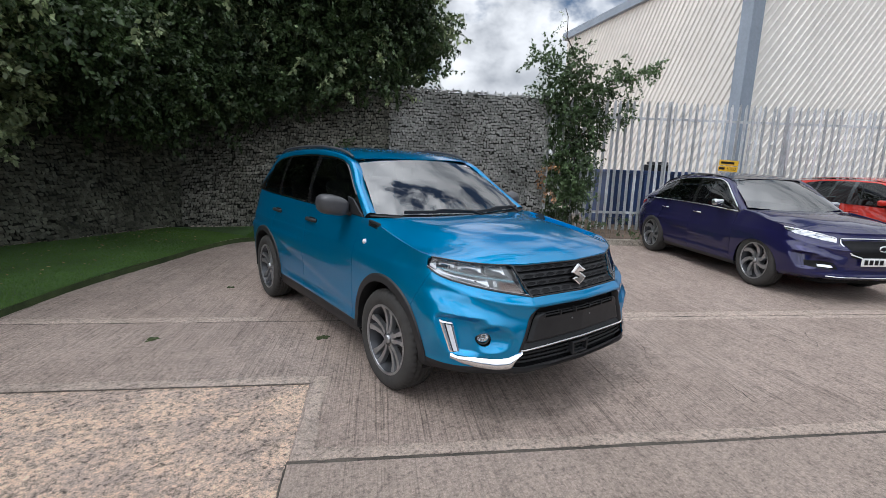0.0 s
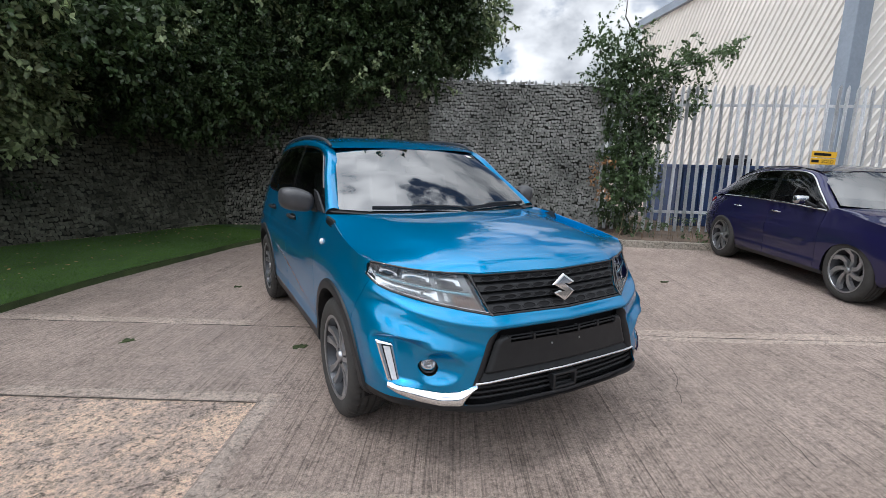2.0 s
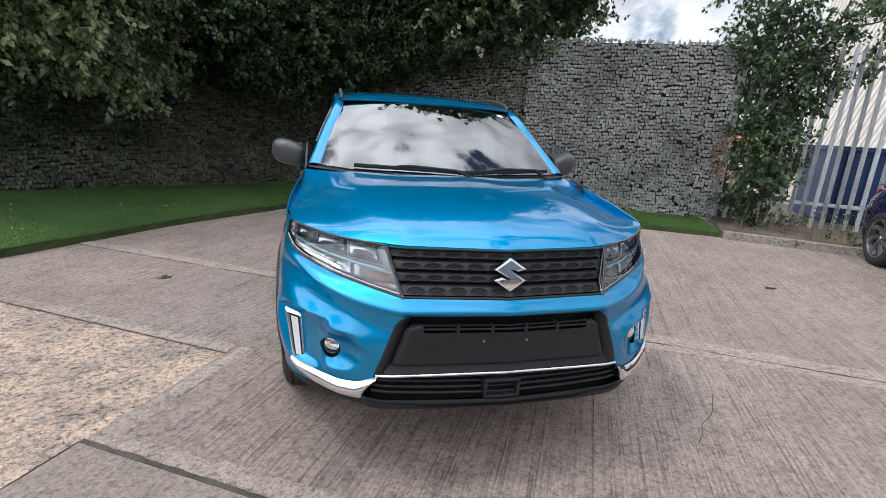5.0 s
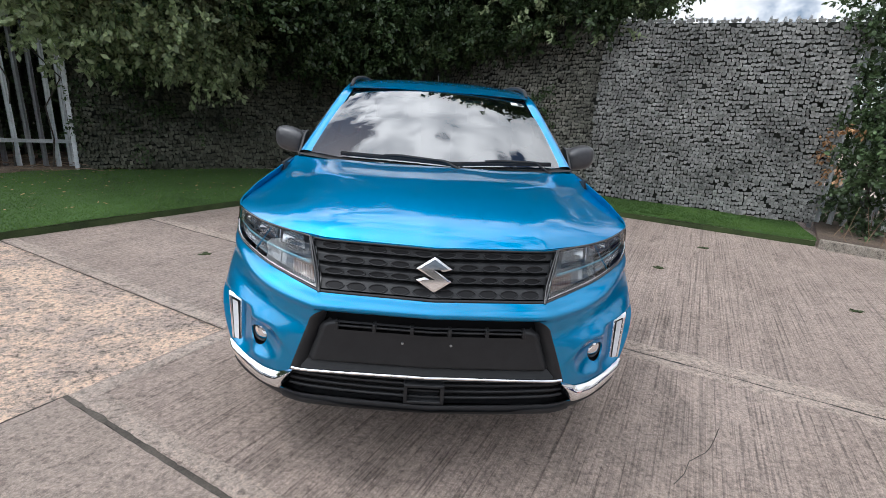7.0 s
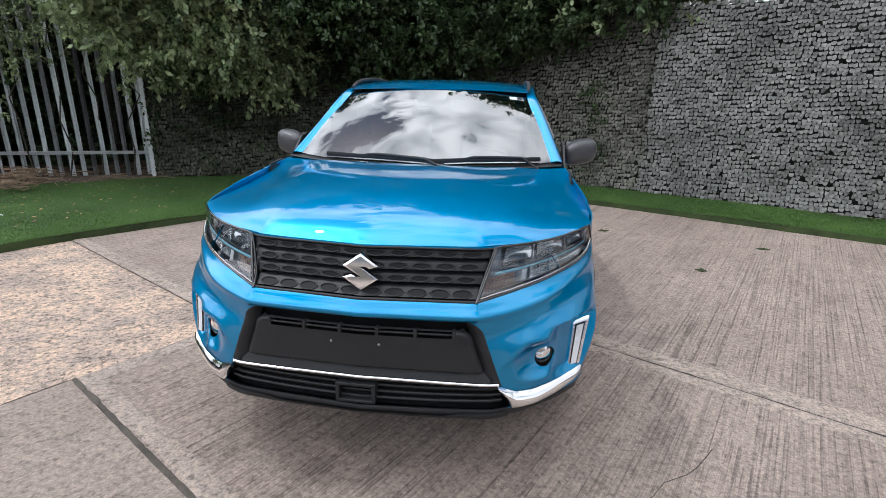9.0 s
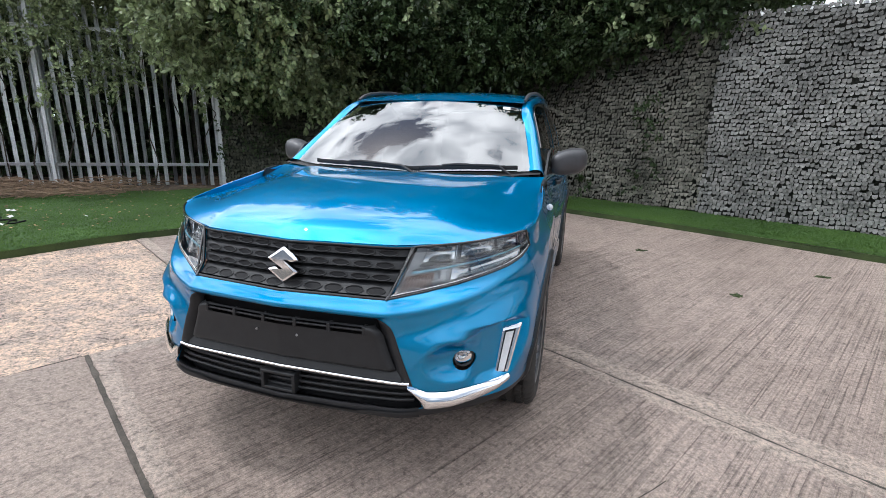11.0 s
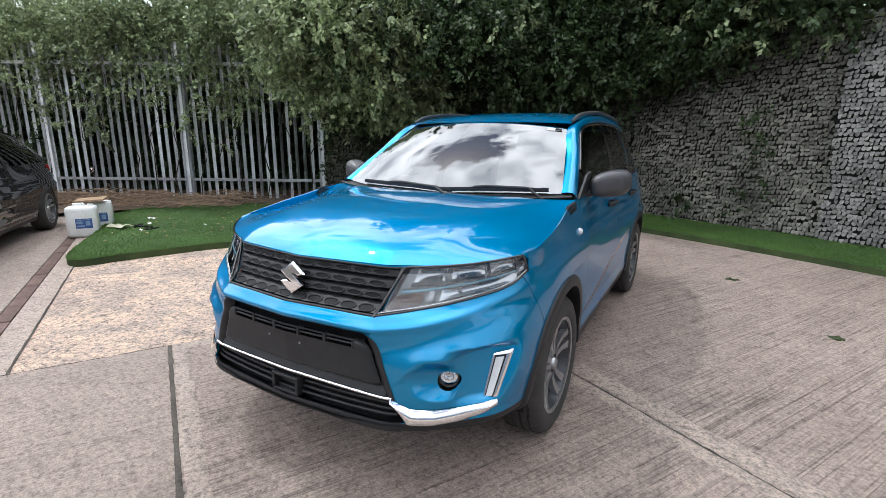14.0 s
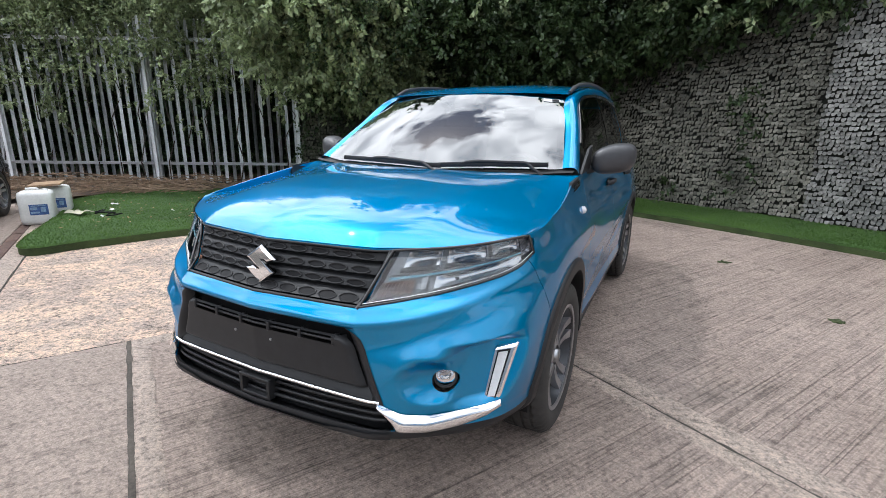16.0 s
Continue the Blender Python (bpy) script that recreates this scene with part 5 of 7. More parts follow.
    screen = part("windscreen", ws_bm, GLASS, root, "windscreen reflecting the sky")
    screen.visible_shadow = False
    for c in (1, -1):
        part("windscreen_band", grid_bm(lambda u, v, c=c: Vector(windscreen_point(c * lerp(.955, 1.0, v), u)) + Vector((0, .003, -.004)), 24, 2), GLOSS_BLACK, screen, "black printed band")
    part("windscreen_band", grid_bm(lambda u, v: Vector(windscreen_point(lerp(-1, 1, u), lerp(.955, 1.0, v))) + Vector((0, .003, -.004)), 30, 2), GLOSS_BLACK, screen)
    part("glass_sticker", grid_bm(lambda u, v: Vector(windscreen_point(lerp(.80, .945, u), lerp(.895, .945, v))) + Vector((0, -.003, .002)), 6, 3), LABEL_WHITE, screen, "small white windscreen sticker")
    part("sticker_print", grid_bm(lambda u, v: Vector(windscreen_point(lerp(.875, .94, u), lerp(.90, .938, v))) + Vector((0, -.0045, .0035)), 4, 2), DARK_PLASTIC, screen)
    roof = grid_bm(lambda u, v: roof_point(lerp(-1, 1, u), v), 30, 34)
    part("roof", rim(roof, -.006), PAINT, root, "turquoise roof")
    OUT_L = [(.797, .415, 1.083), (.726, .70, 1.27), (.648, .99, 1.458), (.654, 1.4, 1.510), (.650, 2.0, 1.508), (.630, 2.55, 1.460), (.635, 2.85, 1.35), (.715, 3.13, 1.12)]
    IN_L = [(.718, .395, 1.112), (.650, .67, 1.286), (.581, .958, 1.470), (.595, 1.5, 1.555), (.588, 2.1, 1.552), (.560, 2.7, 1.515), (.535, 2.93, 1.465), (.62, 3.20, 1.12)]
    idx = list(range(8))
    def rail(u, v, s):
        a = [smooth_at(idx, [p[k] for p in OUT_L], u * 7) for k in range(3)]
        b = [smooth_at(idx, [p[k] for p in IN_L], u * 7) for k in range(3)]
        p = Vector(a).lerp(Vector(b), v)
        k = math.sin(math.pi * v)
        return s * (p.x + .016 * k), p.y - .010 * k * (1 if u < .3 else 0), p.z + .018 * k
    GL_B = [(.798, .43, 1.083), (.790, .9, 1.087), (.782, 1.5, 1.094), (.775, 2.1, 1.102), (.765, 2.55, 1.111), (.745, 2.85, 1.118), (.715, 3.1, 1.122)]
    for s in (1, -1):
        part("roof_pillar", grid_bm(lambda u, v, s=s: rail(u, v, s), 56, 8), PAINT, root, "turquoise windscreen pillar and roof side")
        # side glass frame and panes
        def side_pt(y, h, off=0.0, s=s):
            zb = smooth_at([p[1] for p in GL_B], [p[2] for p in GL_B], y)
            xb = smooth_at([p[1] for p in GL_B], [p[0] for p in GL_B], y)
            ys = [p[1] for p in OUT_L]
            zt = smooth_at(ys, [p[2] for p in OUT_L], y)
            xt = smooth_at(ys, [p[0] for p in OUT_L], y)
            return s * (lerp(xb, xt, h) + .022 * math.sin(math.pi * h) * min(1, (zt - zb) / .3) + off), y, lerp(zb, zt, h)
        YS = [.43, .63, 1.42, 1.50, 2.20, 2.27, 2.80, 3.10]
        kinds = ["frame", "front_window", "frame", "rear_window", "frame", "quarter_window", "frame"]
        for y0, y1, kd in zip(YS, YS[1:], kinds):
            if kd == "frame":
                part("window_pillar", grid_bm(lambda u, v: side_pt(lerp(y0, y1, u), v, .002), 6, 10), GLOSS_BLACK, root)
            else:
                pane = part(kd, outward(grid_bm(lambda u, v: side_pt(lerp(y0, y1, u), v), 16, 10)), SIDE_GLASS if kd == "front_window" else TINTED, root)
                pane.visible_shadow = False
                part("window_seal", tube_bm([side_pt(lerp(y0, y1, k / 12), .03, .004) for k in range(13)], .007, 6), GLOSS_BLACK, pane)
                part("window_seal", tube_bm([side_pt(lerp(y0, y1, k / 12), .975, .002) for k in range(13)], .009, 6), GLOSS_BLACK, pane)
        # roof rails
        pts = []
        for k in range(19):
            f = k / 18
            y = lerp(.99, 2.75, f)
            lift = .022 * min(1, math.sin(math.pi * min(max(f, 0.0), 1.0)) * 4.0)
            r = roof_point(.985, (y - .96) / 2.0)
            pts.append((s * (r[0] + .010), y, r[2] + lift + .006))
        part("roof_rail", tube_bm(pts, [.010] + [.013] * 17 + [.010], 8, flat_z=1.0), MIRROR_GREY, root, "dark grey roof rail")
        # door mirror
        def shell(u, v, s=s):
            a, b = u * 2 * math.pi, lerp(-math.pi / 2, math.pi / 2, v)
            q = lambda t, e: math.copysign(abs(t) ** e, t)
            cx, cz = q(math.cos(a), .62) * q(math.cos(b), .55), q(math.sin(a), .72) * q(math.cos(b), .55)
            cy = q(math.sin(b), .8)
            x = .912 + .104 * cx
            return s * x, .70 + (.10 if cy < 0 else .055) * cy + .035 * (x - .90) / .1, 1.150 + .076 * cz * (1 - .22 * max(0, -cx) * (1 if cz > 0 else -.1)) + .012 * cx
        bm = grid_bm(shell, 28, 16, close_u=True)
        bmesh.ops.recalc_face_normals(bm, faces=bm.faces)
        mo = part("door_mirror", bm, MIRROR_GREY, root, "dark grey door mirror")
        part("mirror_arm", tube_bm([(s * .785, .64, 1.09), (s * .82, .655, 1.098), (s * .86, .68, 1.118)], [.030, .027, .024], 8, flat_z=.8), BLACK_PLASTIC, mo)
        part("mirror_pane", grid_bm(lambda u, v, s=s: (s * lerp(.838, .975, u), .757 + .01 * u, lerp(1.10, 1.205, v)), 3, 3), MIRROR_GLASS, mo)
        bm = prism_bm([(.43, 1.085), (.63, 1.095), (.66, 1.215), (.58, 1.20)], .012, Matrix.Rotation(radians(90), 4, "Z"))
        part("mirror_sail", bm, BLACK_PLASTIC, mo, matrix=Matrix.Translation((s * .806, 0, 0)) if s > 0 else Matrix.Translation((-.794, 0, 0)))
    part("rear_window", outward(grid_bm(lambda u, v: (lerp(-1, 1, u) * lerp(.60, .53, v), lerp(3.22, 2.99, v), lerp(1.13, 1.475, v)), 12, 6)), TINTED, root)
    part("roof_spoiler", box_bm(1.05, .16, .03, pose(0, 3.04, 1.485, -8), .012), PAINT, root)
    part("aerial", tube_bm([(0, 2.62, 1.52), (0, 2.70, 1.62), (0, 2.78, 1.73)], [.006, .004, .003], 6), BLACK_PLASTIC, root, "thin black roof aerial")
    for s in (1, -1):
        part("tail_lamp", box_bm(.05, .14, .26, pose(s * .665, 3.09, .99, 0, 0, s * 28), .02), RED_LENS, root, "red tail lamp")
    # cabin
    part("dashboard", grid_bm(lambda u, v: (lerp(-.70, .70, u), .40 + .42 * v, 1.04 - .10 * v * v + .03 * math.sin(v * 3)), 12, 6), DARK_PLASTIC, root, "dark dashboard")
    wb = bmesh.new()
    tube_bm([(.36 + .175 * math.cos(a), .88 - .06 * math.sin(a), .98 + .165 * math.sin(a)) for a in [2 * math.pi * k / 24 for k in range(25)]], .014, 6, wb)
    part("steering_wheel", wb, BLACK_PLASTIC, root)
    for x in (-.36, .36):
        st = bmesh.new()
        add_box(st, .48, .14, .60, pose(x, 1.42, 1.0, -14), .05)
        add_box(st, .50, .50, .16, pose(x, 1.18, .72), .05)
        seat = part("front_seat", st, SEAT_CLOTH, root, "dark cloth front seat")
        part("headrest", box_bm(.25, .10, .17, pose(x, 1.52, 1.36, -10), .04), SEAT_CLOTH, seat)
    part("rear_seat", box_bm(1.2, .14, .60, pose(0, 2.32, 1.0, -14), .05), SEAT_CLOTH, root)
    part("rear_view_mirror", box_bm(.23, .03, .065, pose(0, .86, 1.40), .012), DARK_PLASTIC, root)
    part("sensor_housing", box_bm(.14, .10, .05, pose(0, .84, 1.445, 35), .012), DARK_PLASTIC, root)
    nose(root)
    return root


def nose(root):
    """Grille, lamps and bumper fittings."""
    # upper grille: dark backing and four broad slats, each with a row of lens-shaped rims
    z0, z1, rows = .757, .923, 4

    def gx(z):
        return lerp(.398, .452, (z - .753) / (.921 - .753))
    back = patch([(-.398, .754), (0, .758), (.398, .754)], [(-.452, .921), (0, .924), (.452, .921)], 40, 6, -.034)
    grille = part("grille", back, DARK_PLASTIC, root, "black grille of four slats with lens-shaped rims")
    pitch = (z1 - z0) / rows
    for r in range(rows):
        zc = z0 + pitch * (r + .5) - .001

        def face(x, dz, lift=0.0):
            """A point of the slat: its lower edge stands forward, its upper edge rolls back under the next one."""
            f = dz / (pitch * .5)
            roll = .030 * max(0.0, (f - .50) / .45) ** 2 + .030 * max(0.0, (-f - .58) / .28) ** 2 + .003 * f
            drop = .004 * (abs(x) / .45) ** 2
            return x, front_y(x, zc + dz) + .006 + roll - lift, zc + dz - drop
        hw = gx(zc) - .004
        bm = grid_bm(lambda u, v: face(lerp(-hw, hw, u), lerp(-.37, .38, v) * pitch), 48, 10)
        part("grille_slat", bm, BLACK_PLASTIC, grille)
        step = .0775 + .0018 * r
        for k in range(-6, 6):
            x0, x1 = (k + .5) * step - .0335, (k + .5) * step + .0335
            if min(abs(x0), abs(x1)) > hw - .02:
                continue
            lo_x, hi_x = max(x0, -hw + .006), min(x1, hw - .006)
            loop = []
            for j in range(25):
                a = 2 * math.pi * j / 24
                x = (x0 + x1) / 2 + .0335 * math.cos(a)
                loop.append((min(max(x, lo_x), hi_x), math.copysign(1, math.sin(a)) * .0098 * abs(math.sin(a)) ** 1.25 - .001))
            part("oval_rim", tube_bm([face(x, dz, .0022) for x, dz in loop], .0026, 5), BLACK_PLASTIC, grille)
            bm = bmesh.new()
            vs = [bm.verts.new(face(x, dz * .9, .0009)) for x, dz in loop[:-1]]
            mid = bm.verts.new(face((lo_x + hi_x) / 2, -.001, .0009))
            for a, b in zip(vs, vs[1:] + vs[:1]):
                bm.faces.new((mid, a, b))
            bmesh.ops.recalc_face_normals(bm, faces=bm.faces)
            part("oval_field", bm, DARK_PLASTIC, grille)
    for z, rad in ((z0 + .001, .006), (z1 - .003, .0045)):
        part("grille_bar", tube_bm([(x, front_y(x, z) + .001, z - .004 * (abs(x) / .45) ** 2) for x in np.linspace(-gx(z) + .004, gx(z) - .004, 25)], rad, 6), BLACK_PLASTIC, grille)
    for s in (1, -1):
        part("grille_frame", tube_bm([(s * lerp(.398, .452, t), front_y(lerp(.398, .452, t), lerp(.753, .921, t)) - .002, lerp(.753, .921, t)) for t in (0, .25, .5, .75, 1)], .006, 6), GLOSS_BLACK, grille)
    # chrome emblem of two folded chevrons
    bm = bmesh.new()
    zig = [(-.066, .020), (-.001, .070), (.064, .022), (.030, .010), (.002, .030), (-.016, .016), (.064, -.024), (.001, -.072), (-.066, -.022), (-.032, -.010), (-.002, -.030), (.018, -.016)]
    prism_bm(zig, .020, None, bm, .0085)
    yb = front_y(0, .843)
    part("emblem", bm, CHROME, root, "chrome angular emblem", matrix=pose(0, yb - .022, .843, -8) @ Matrix.Diagonal((1.02, 1, .92, 1)), smooth=False)
    for s in (1, -1):
        lamp(root, s)
        fog(root, s)
    # lower intake: a tray with the plate panel, slots, chrome blade and lower mesh
    tray = part("lower_intake", patch([(-.50, .44), (0, .44), (.50, .44)], [(-.405, .700), (0, .704), (.405, .700)], 30, 6, -.050), DARK_PLASTIC, root, "black lower intake")
    for s in (1, -1):
        def wing(u, v, s=s):
            x0, x1 = lerp(.505, .412, v) - .035 * max(0.0, (v - .9) / .1), lerp(.446, .362, v)
            z = lerp(.450, .700, v)
            x = lerp(x0, x1, u)
            return s * x, front_y(x, z) + smooth_at([0, .12, .45, 1], [-.003, -.004, .004, .030], u), z
        part("intake_surround", grid_bm(wing, 16, 14), BLACK_PLASTIC, tray)
    part("intake_lip", grid_bm(lambda u, v: (lerp(-.408, .408, u) * (1 - .04 * v), front_y(lerp(-.40, .40, u), .70) + lerp(-.003, .045, v), lerp(.704, .694, v) - .004 * abs(lerp(-1, 1, u))), 30, 3), DARK_PLASTIC, tray)

    def panel(u, v):
        """Blank plate panel: rolled edges, flat field, ears beside the slots."""
        z = lerp(.496, .663, v)
        half = smooth_at([.496, .60, .64, .663], [.440, .402, .388, .360], z)
        x = lerp(-half, half, u)
        edge = min(u, 1 - u) * 2 * half
        o = .004 - .020 * max(0.0, 1 - edge / .022) ** 2 - .016 * max(0.0, 1 - (z - .496) / .018) ** 2 - .014 * max(0.0, 1 - (.663 - z) / .012) ** 2
        return x, front_y(x, z) - o, z
    bm = grid_bm(panel, 90, 40)
    slots = [f for f in bm.faces if .632 < f.calc_center_median().z < .658 and abs(f.calc_center_median().x) < .330]
    bmesh.ops.delete(bm, geom=slots, context="FACES")
    part("plate_panel", bm, BLACK_PLASTIC, tray, "blank black number plate panel")
    part("intake_ledge", grid_bm(lambda u, v: (lerp(-.462, .462, u), front_y(lerp(-.46, .46, u), .48) + smooth_at([0, .3, 1], [.0, .006, .026], v), lerp(.452, .500, v)), 30, 6), BLACK_PLASTIC, tray)
    for x in (-.085, .085):
        part("screw", lathe_bm([(.0005, .003), (.0045, .002), (.005, -.003)], 10), ALLOY_GREY, tray, matrix=pose(x - .012, front_y(x, .598) - .006, .598, 0, 0, -90))
    for z in (.6455,):
        part("slot_bar", tube_bm([(x, front_y(x, z) + .004, z) for x in np.linspace(-.335, .335, 21)], .0042, 6), BLACK_PLASTIC, tray)
    for k in range(6):
        x = -.33 + .132 * k
        part("slot_divider", box_bm(.013, .03, .032, pose(x, front_y(x, .645) + .011, .645), .003), BLACK_PLASTIC, tray)
    blade = [(x, front_y(x, .462) - .006, .468 - .004 * (abs(x) / .48) ** 2) for x in np.linspace(-.492, .492, 33)]
    part("chrome_blade", tube_bm(blade, .0062, 8), CHROME, root, "thin chrome blade across the bumper")
    mesh_root = part("lower_grille", patch([(-.62, .305), (0, .305), (.62, .305)], [(-.62, .46), (0, .46), (.62, .46)], 30, 4, -.05), DARK_PLASTIC, root, "black slatted lower grille")
    for s in (1, -1):
        def cheek(u, v, s=s):
            x, z = lerp(.548, .488, v), lerp(.368, .455, v)
            return s * (x + .012 - .035 * u), front_y(x, z) + lerp(-.001, .05, u), z
        part("intake_surround", grid_bm(cheek, 4, 6), BLACK_PLASTIC, mesh_root)
    for z in (.382, .402, .425):
        part("grille_bar", tube_bm([(x, front_y(x, z) + .022, z + .012 * (abs(x) / .48) ** 2) for x in np.linspace(-.505, .505, 25)], .0065, 6), BLACK_PLASTIC, mesh_root)
    bm = bmesh.new()
    y0 = front_y(0, .41)
    for dx in (-.066, .066):
        add_box(bm, .014, .05, .072, pose(dx - .012, y0 + .012, .405), .003)
    for dz in (-.033, .033):
        add_box(bm, .145, .05, .012, pose(-.012, y0 + .012, .405 + dz), .003)
    add_box(bm, .12, .01, .06, pose(-.012, y0 + .035, .405))
    part("radar_sensor", bm, BLACK_PLASTIC, mesh_root, "square black radar housing")


def lamp(root, s):
    """Headlamp: dark bowl, reflectors, light guide, amber cell, chrome rim and clear lens."""
    lo = [(.403, .757), (.50, .772), (.60, .792), (.70, .818), (.765, .838), (.803, .858), (.828, .892)]
    hi = [(.457, .920), (.52, .924), (.60, .929), (.68, .936), (.74, .944), (.785, .951), (.812, .954)]
    def flip(bm):
        return flip_x(bm) if s < 0 else bm
    bowl = part("headlamp", flip(patch(lo, hi, 30, 10, -.055)), LAMP_BOWL, root, "clear headlamp with chrome reflectors and a pale light guide")
    for u0, u1 in ((.10, .30), (.34, .55), (.59, .80)):
        # stepped reflector cell: a bright back, a dark shelf under it and a slim wall beside it
        cell = patch([patch_mid(lo, hi, u0, .60), patch_mid(lo, hi, u1, .58)], [patch_mid(lo, hi, u0, .90), patch_mid(lo, hi, u1, .90)], 12, 8, -.030, -.014)
        back = part("reflector", flip(cell), LAMP_SILVER, bowl, "chrome reflector")
        shelf = patch([patch_mid(lo, hi, u0, .52), patch_mid(lo, hi, u1, .51)], [patch_mid(lo, hi, u0, .61), patch_mid(lo, hi, u1, .59)], 10, 3, -.016, .004)
        part("reflector_shelf", flip(shelf), GLOSS_BLACK, back)
        a, b = patch_mid(lo, hi, u1 + .012, .55), patch_mid(lo, hi, u1 + .012, .92)
        part("reflector_wall", tube_bm([(s * p[0], front_y(*p) + .022, p[1]) for p in (a, b)], .004, 6), SATIN, back)
    bm = patch([patch_mid(lo, hi, .83, .30), patch_mid(lo, hi, .965, .25)], [patch_mid(lo, hi, .83, .90), patch_mid(lo, hi, .965, .85)], 8, 8, -.020, -.012)
    part("corner_reflector", flip(bm), LAMP_SILVER, bowl, "bright outer reflector")
    us = (.06, .25, .45, .65, .84)
    bm = patch([patch_mid(lo, hi, u, .395) for u in us], [patch_mid(lo, hi, u, .45) for u in us], 24, 3, -.010, .005)
    part("light_guide", flip(bm), DRL_BLUE, bowl, "thin pale blue light guide bar")
    bm = patch([patch_mid(lo, hi, u, .46) for u in us], [patch_mid(lo, hi, u, .485) for u in us], 24, 2, -.012)
    part("guide_shade", flip(bm), GLOSS_BLACK, bowl)
    bm = patch([patch_mid(lo, hi, u, .06) for u in (.02, .10, .20)], [patch_mid(lo, hi, u, .33) for u in (.02, .10, .20)], 10, 5, -.026, -.008)
    part("indicator", flip(bm), AMBER, bowl, "faint amber indicator cell")
    bm = patch([patch_mid(lo, hi, u, .08) for u in (.30, .4, .6, .82)], [patch_mid(lo, hi, u, .34) for u in (.30, .4, .6, .82)], 16, 5, -.030, -.012)
    part("lower_reflector", flip(bm), LAMP_SILVER, bowl)
    bm = patch([patch_mid(lo, hi, .245, .14), patch_mid(lo, hi, .275, .14)], [patch_mid(lo, hi, .245, .38), patch_mid(lo, hi, .275, .38)], 3, 5, -.008)
    part("side_light", flip(bm), WHITE_LENS, bowl, "small white upright cell")
    for k in range(9):
        u = .03 + .02 * k
        a, b = patch_mid(lo, hi, u, .06), patch_mid(lo, hi, u, .33)
        part("indicator_rib", tube_bm([(s * p[0], front_y(*p) + .010, p[1]) for p in (a, b)], .0013, 5), LAMP_BOWL, bowl)
    edge = [patch_line(lo, k / 20) for k in range(21)] + [patch_line(hi, 1 - k / 20) for k in range(21)] + [patch_line(lo, 0)]
    part("lamp_frame", tube_bm([(s * p[0], front_y(*p) - .001, p[1]) for p in edge], .0050, 6), GLOSS_BLACK, bowl)
    part("lamp_trim", tube_bm([(s * p[0], front_y(*p) + .002, p[1] + .008) for p in (patch_line(lo, k / 20) for k in range(21))], .0022, 6), SATIN, bowl)
    lens = part("lens", outward(flip(patch(lo, hi, 30, 10, .004, .004))), LENS, bowl, "clear lens")
    lens.visible_shadow = False


def patch_line(pts, t):
    f = t * (len(pts) - 1)
    i = min(int(f), len(pts) - 2)
    return lerp(pts[i][0], pts[i + 1][0], f - i), lerp(pts[i][1], pts[i + 1][1], f - i)


def patch_mid(lo, hi, u, v):
    a, b = patch_line(lo, u), patch_line(hi, u)
    return lerp(a[0], b[0], v), lerp(a[1], b[1], v)


def proud(s, x, z, off):
    """A point standing off the bumper's skin along its normal, seen from above."""
    k = (front_y(x + .012, z) - front_y(x - .012, z)) / .024
    n = math.hypot(k, 1.0)
    return s * (x + off * k / n), front_y(x, z) - off / n, z


def fog(root, s):
    """Fog lamp in its pod, upright running lamp in a chrome frame, chrome corner blade."""
    x, z = .650, .527
    y = front_y(x, z)
    turn = math.degrees(math.atan2(front_y(x + .035, z) - front_y(x - .035, z), .07))
    m = pose(s * x, y + .010, z, 0, 0, -90 + s * turn)
    pod = part("fog_lamp", lathe_bm([(.043, -.020), (.040, .000), (.037, .004), (.034, .002), (.032, -.010), (.030, -.03)], 28), BLACK_PLASTIC, root, "round fog lamp in a black ring", matrix=m)
    part("reflector", lathe_bm([(.032, -.006), (.026, -.024), (.012, -.032), (.0005, -.032)], 24), LAMP_SILVER, pod)
    part("bulb_hood", lathe_bm([(.0005, -.012), (.008, -.014), (.010, -.035)], 12), SATIN, pod)
    part("lens", lathe_bm([(.033, .000), (.026, .005), (.013, .009), (.0005, .010)], 24), LENS, pod).visible_shadow = False
    # running lamp: a flat chrome frame standing in its pocket
    def pt(u, v, off):
        x = lerp(lerp(.750, .803, u), lerp(.764, .838, u), v)
        z = lerp(lerp(.432, .436, u), lerp(.609, .624, u), v)
        return Vector((s * x, lamp_face(x, z) - off, z))
    def face(u, v):
        e = min(u, 1 - u, v * 2.5, (1 - v) * 2.5)
        return pt(u, v, .012 * min(1.0, e / .10) ** .5 - .010)
    frame = part("running_lamp", grid_bm(face, 20, 20), BRIGHT, root, "upright running lamp in a chrome frame")
    bmesh_fix(frame)
    part("lamp_bezel", grid_bm(lambda u, v: pt(lerp(.20, .74, u), lerp(.05, .90, v), .0035), 6, 10), GLOSS_BLACK, frame)
    part("lamp_cell", grid_bm(lambda u, v: pt(lerp(.27, .66, u), lerp(.08, .87, v), .0055), 5, 10), WHITE_LENS, frame, "white running lamp")
    # chrome corner blade: a V from the grille blade round to the running lamp
    def blade(u, v):
        pts_t = [(.484, .462), (.553, .428), (.62, .420), (.70, .427), (.765, .433), (.802, .440)]
        pts_b = [(.490, .446), (.545, .368), (.62, .362), (.70, .371), (.765, .388), (.802, .412)]
        a, b = patch_line(pts_b, u), patch_line(pts_t, u)
        xx, zz = lerp(a[0], b[0], v), lerp(a[1], b[1], v)
        return proud(s, xx, zz, .004 + .018 * (1 - .6 * u ** 6) * math.sin(math.pi * v) ** .8)
    part("corner_blade", grid_bm(blade, 26, 10), BRIGHT, root, "chrome corner blade")


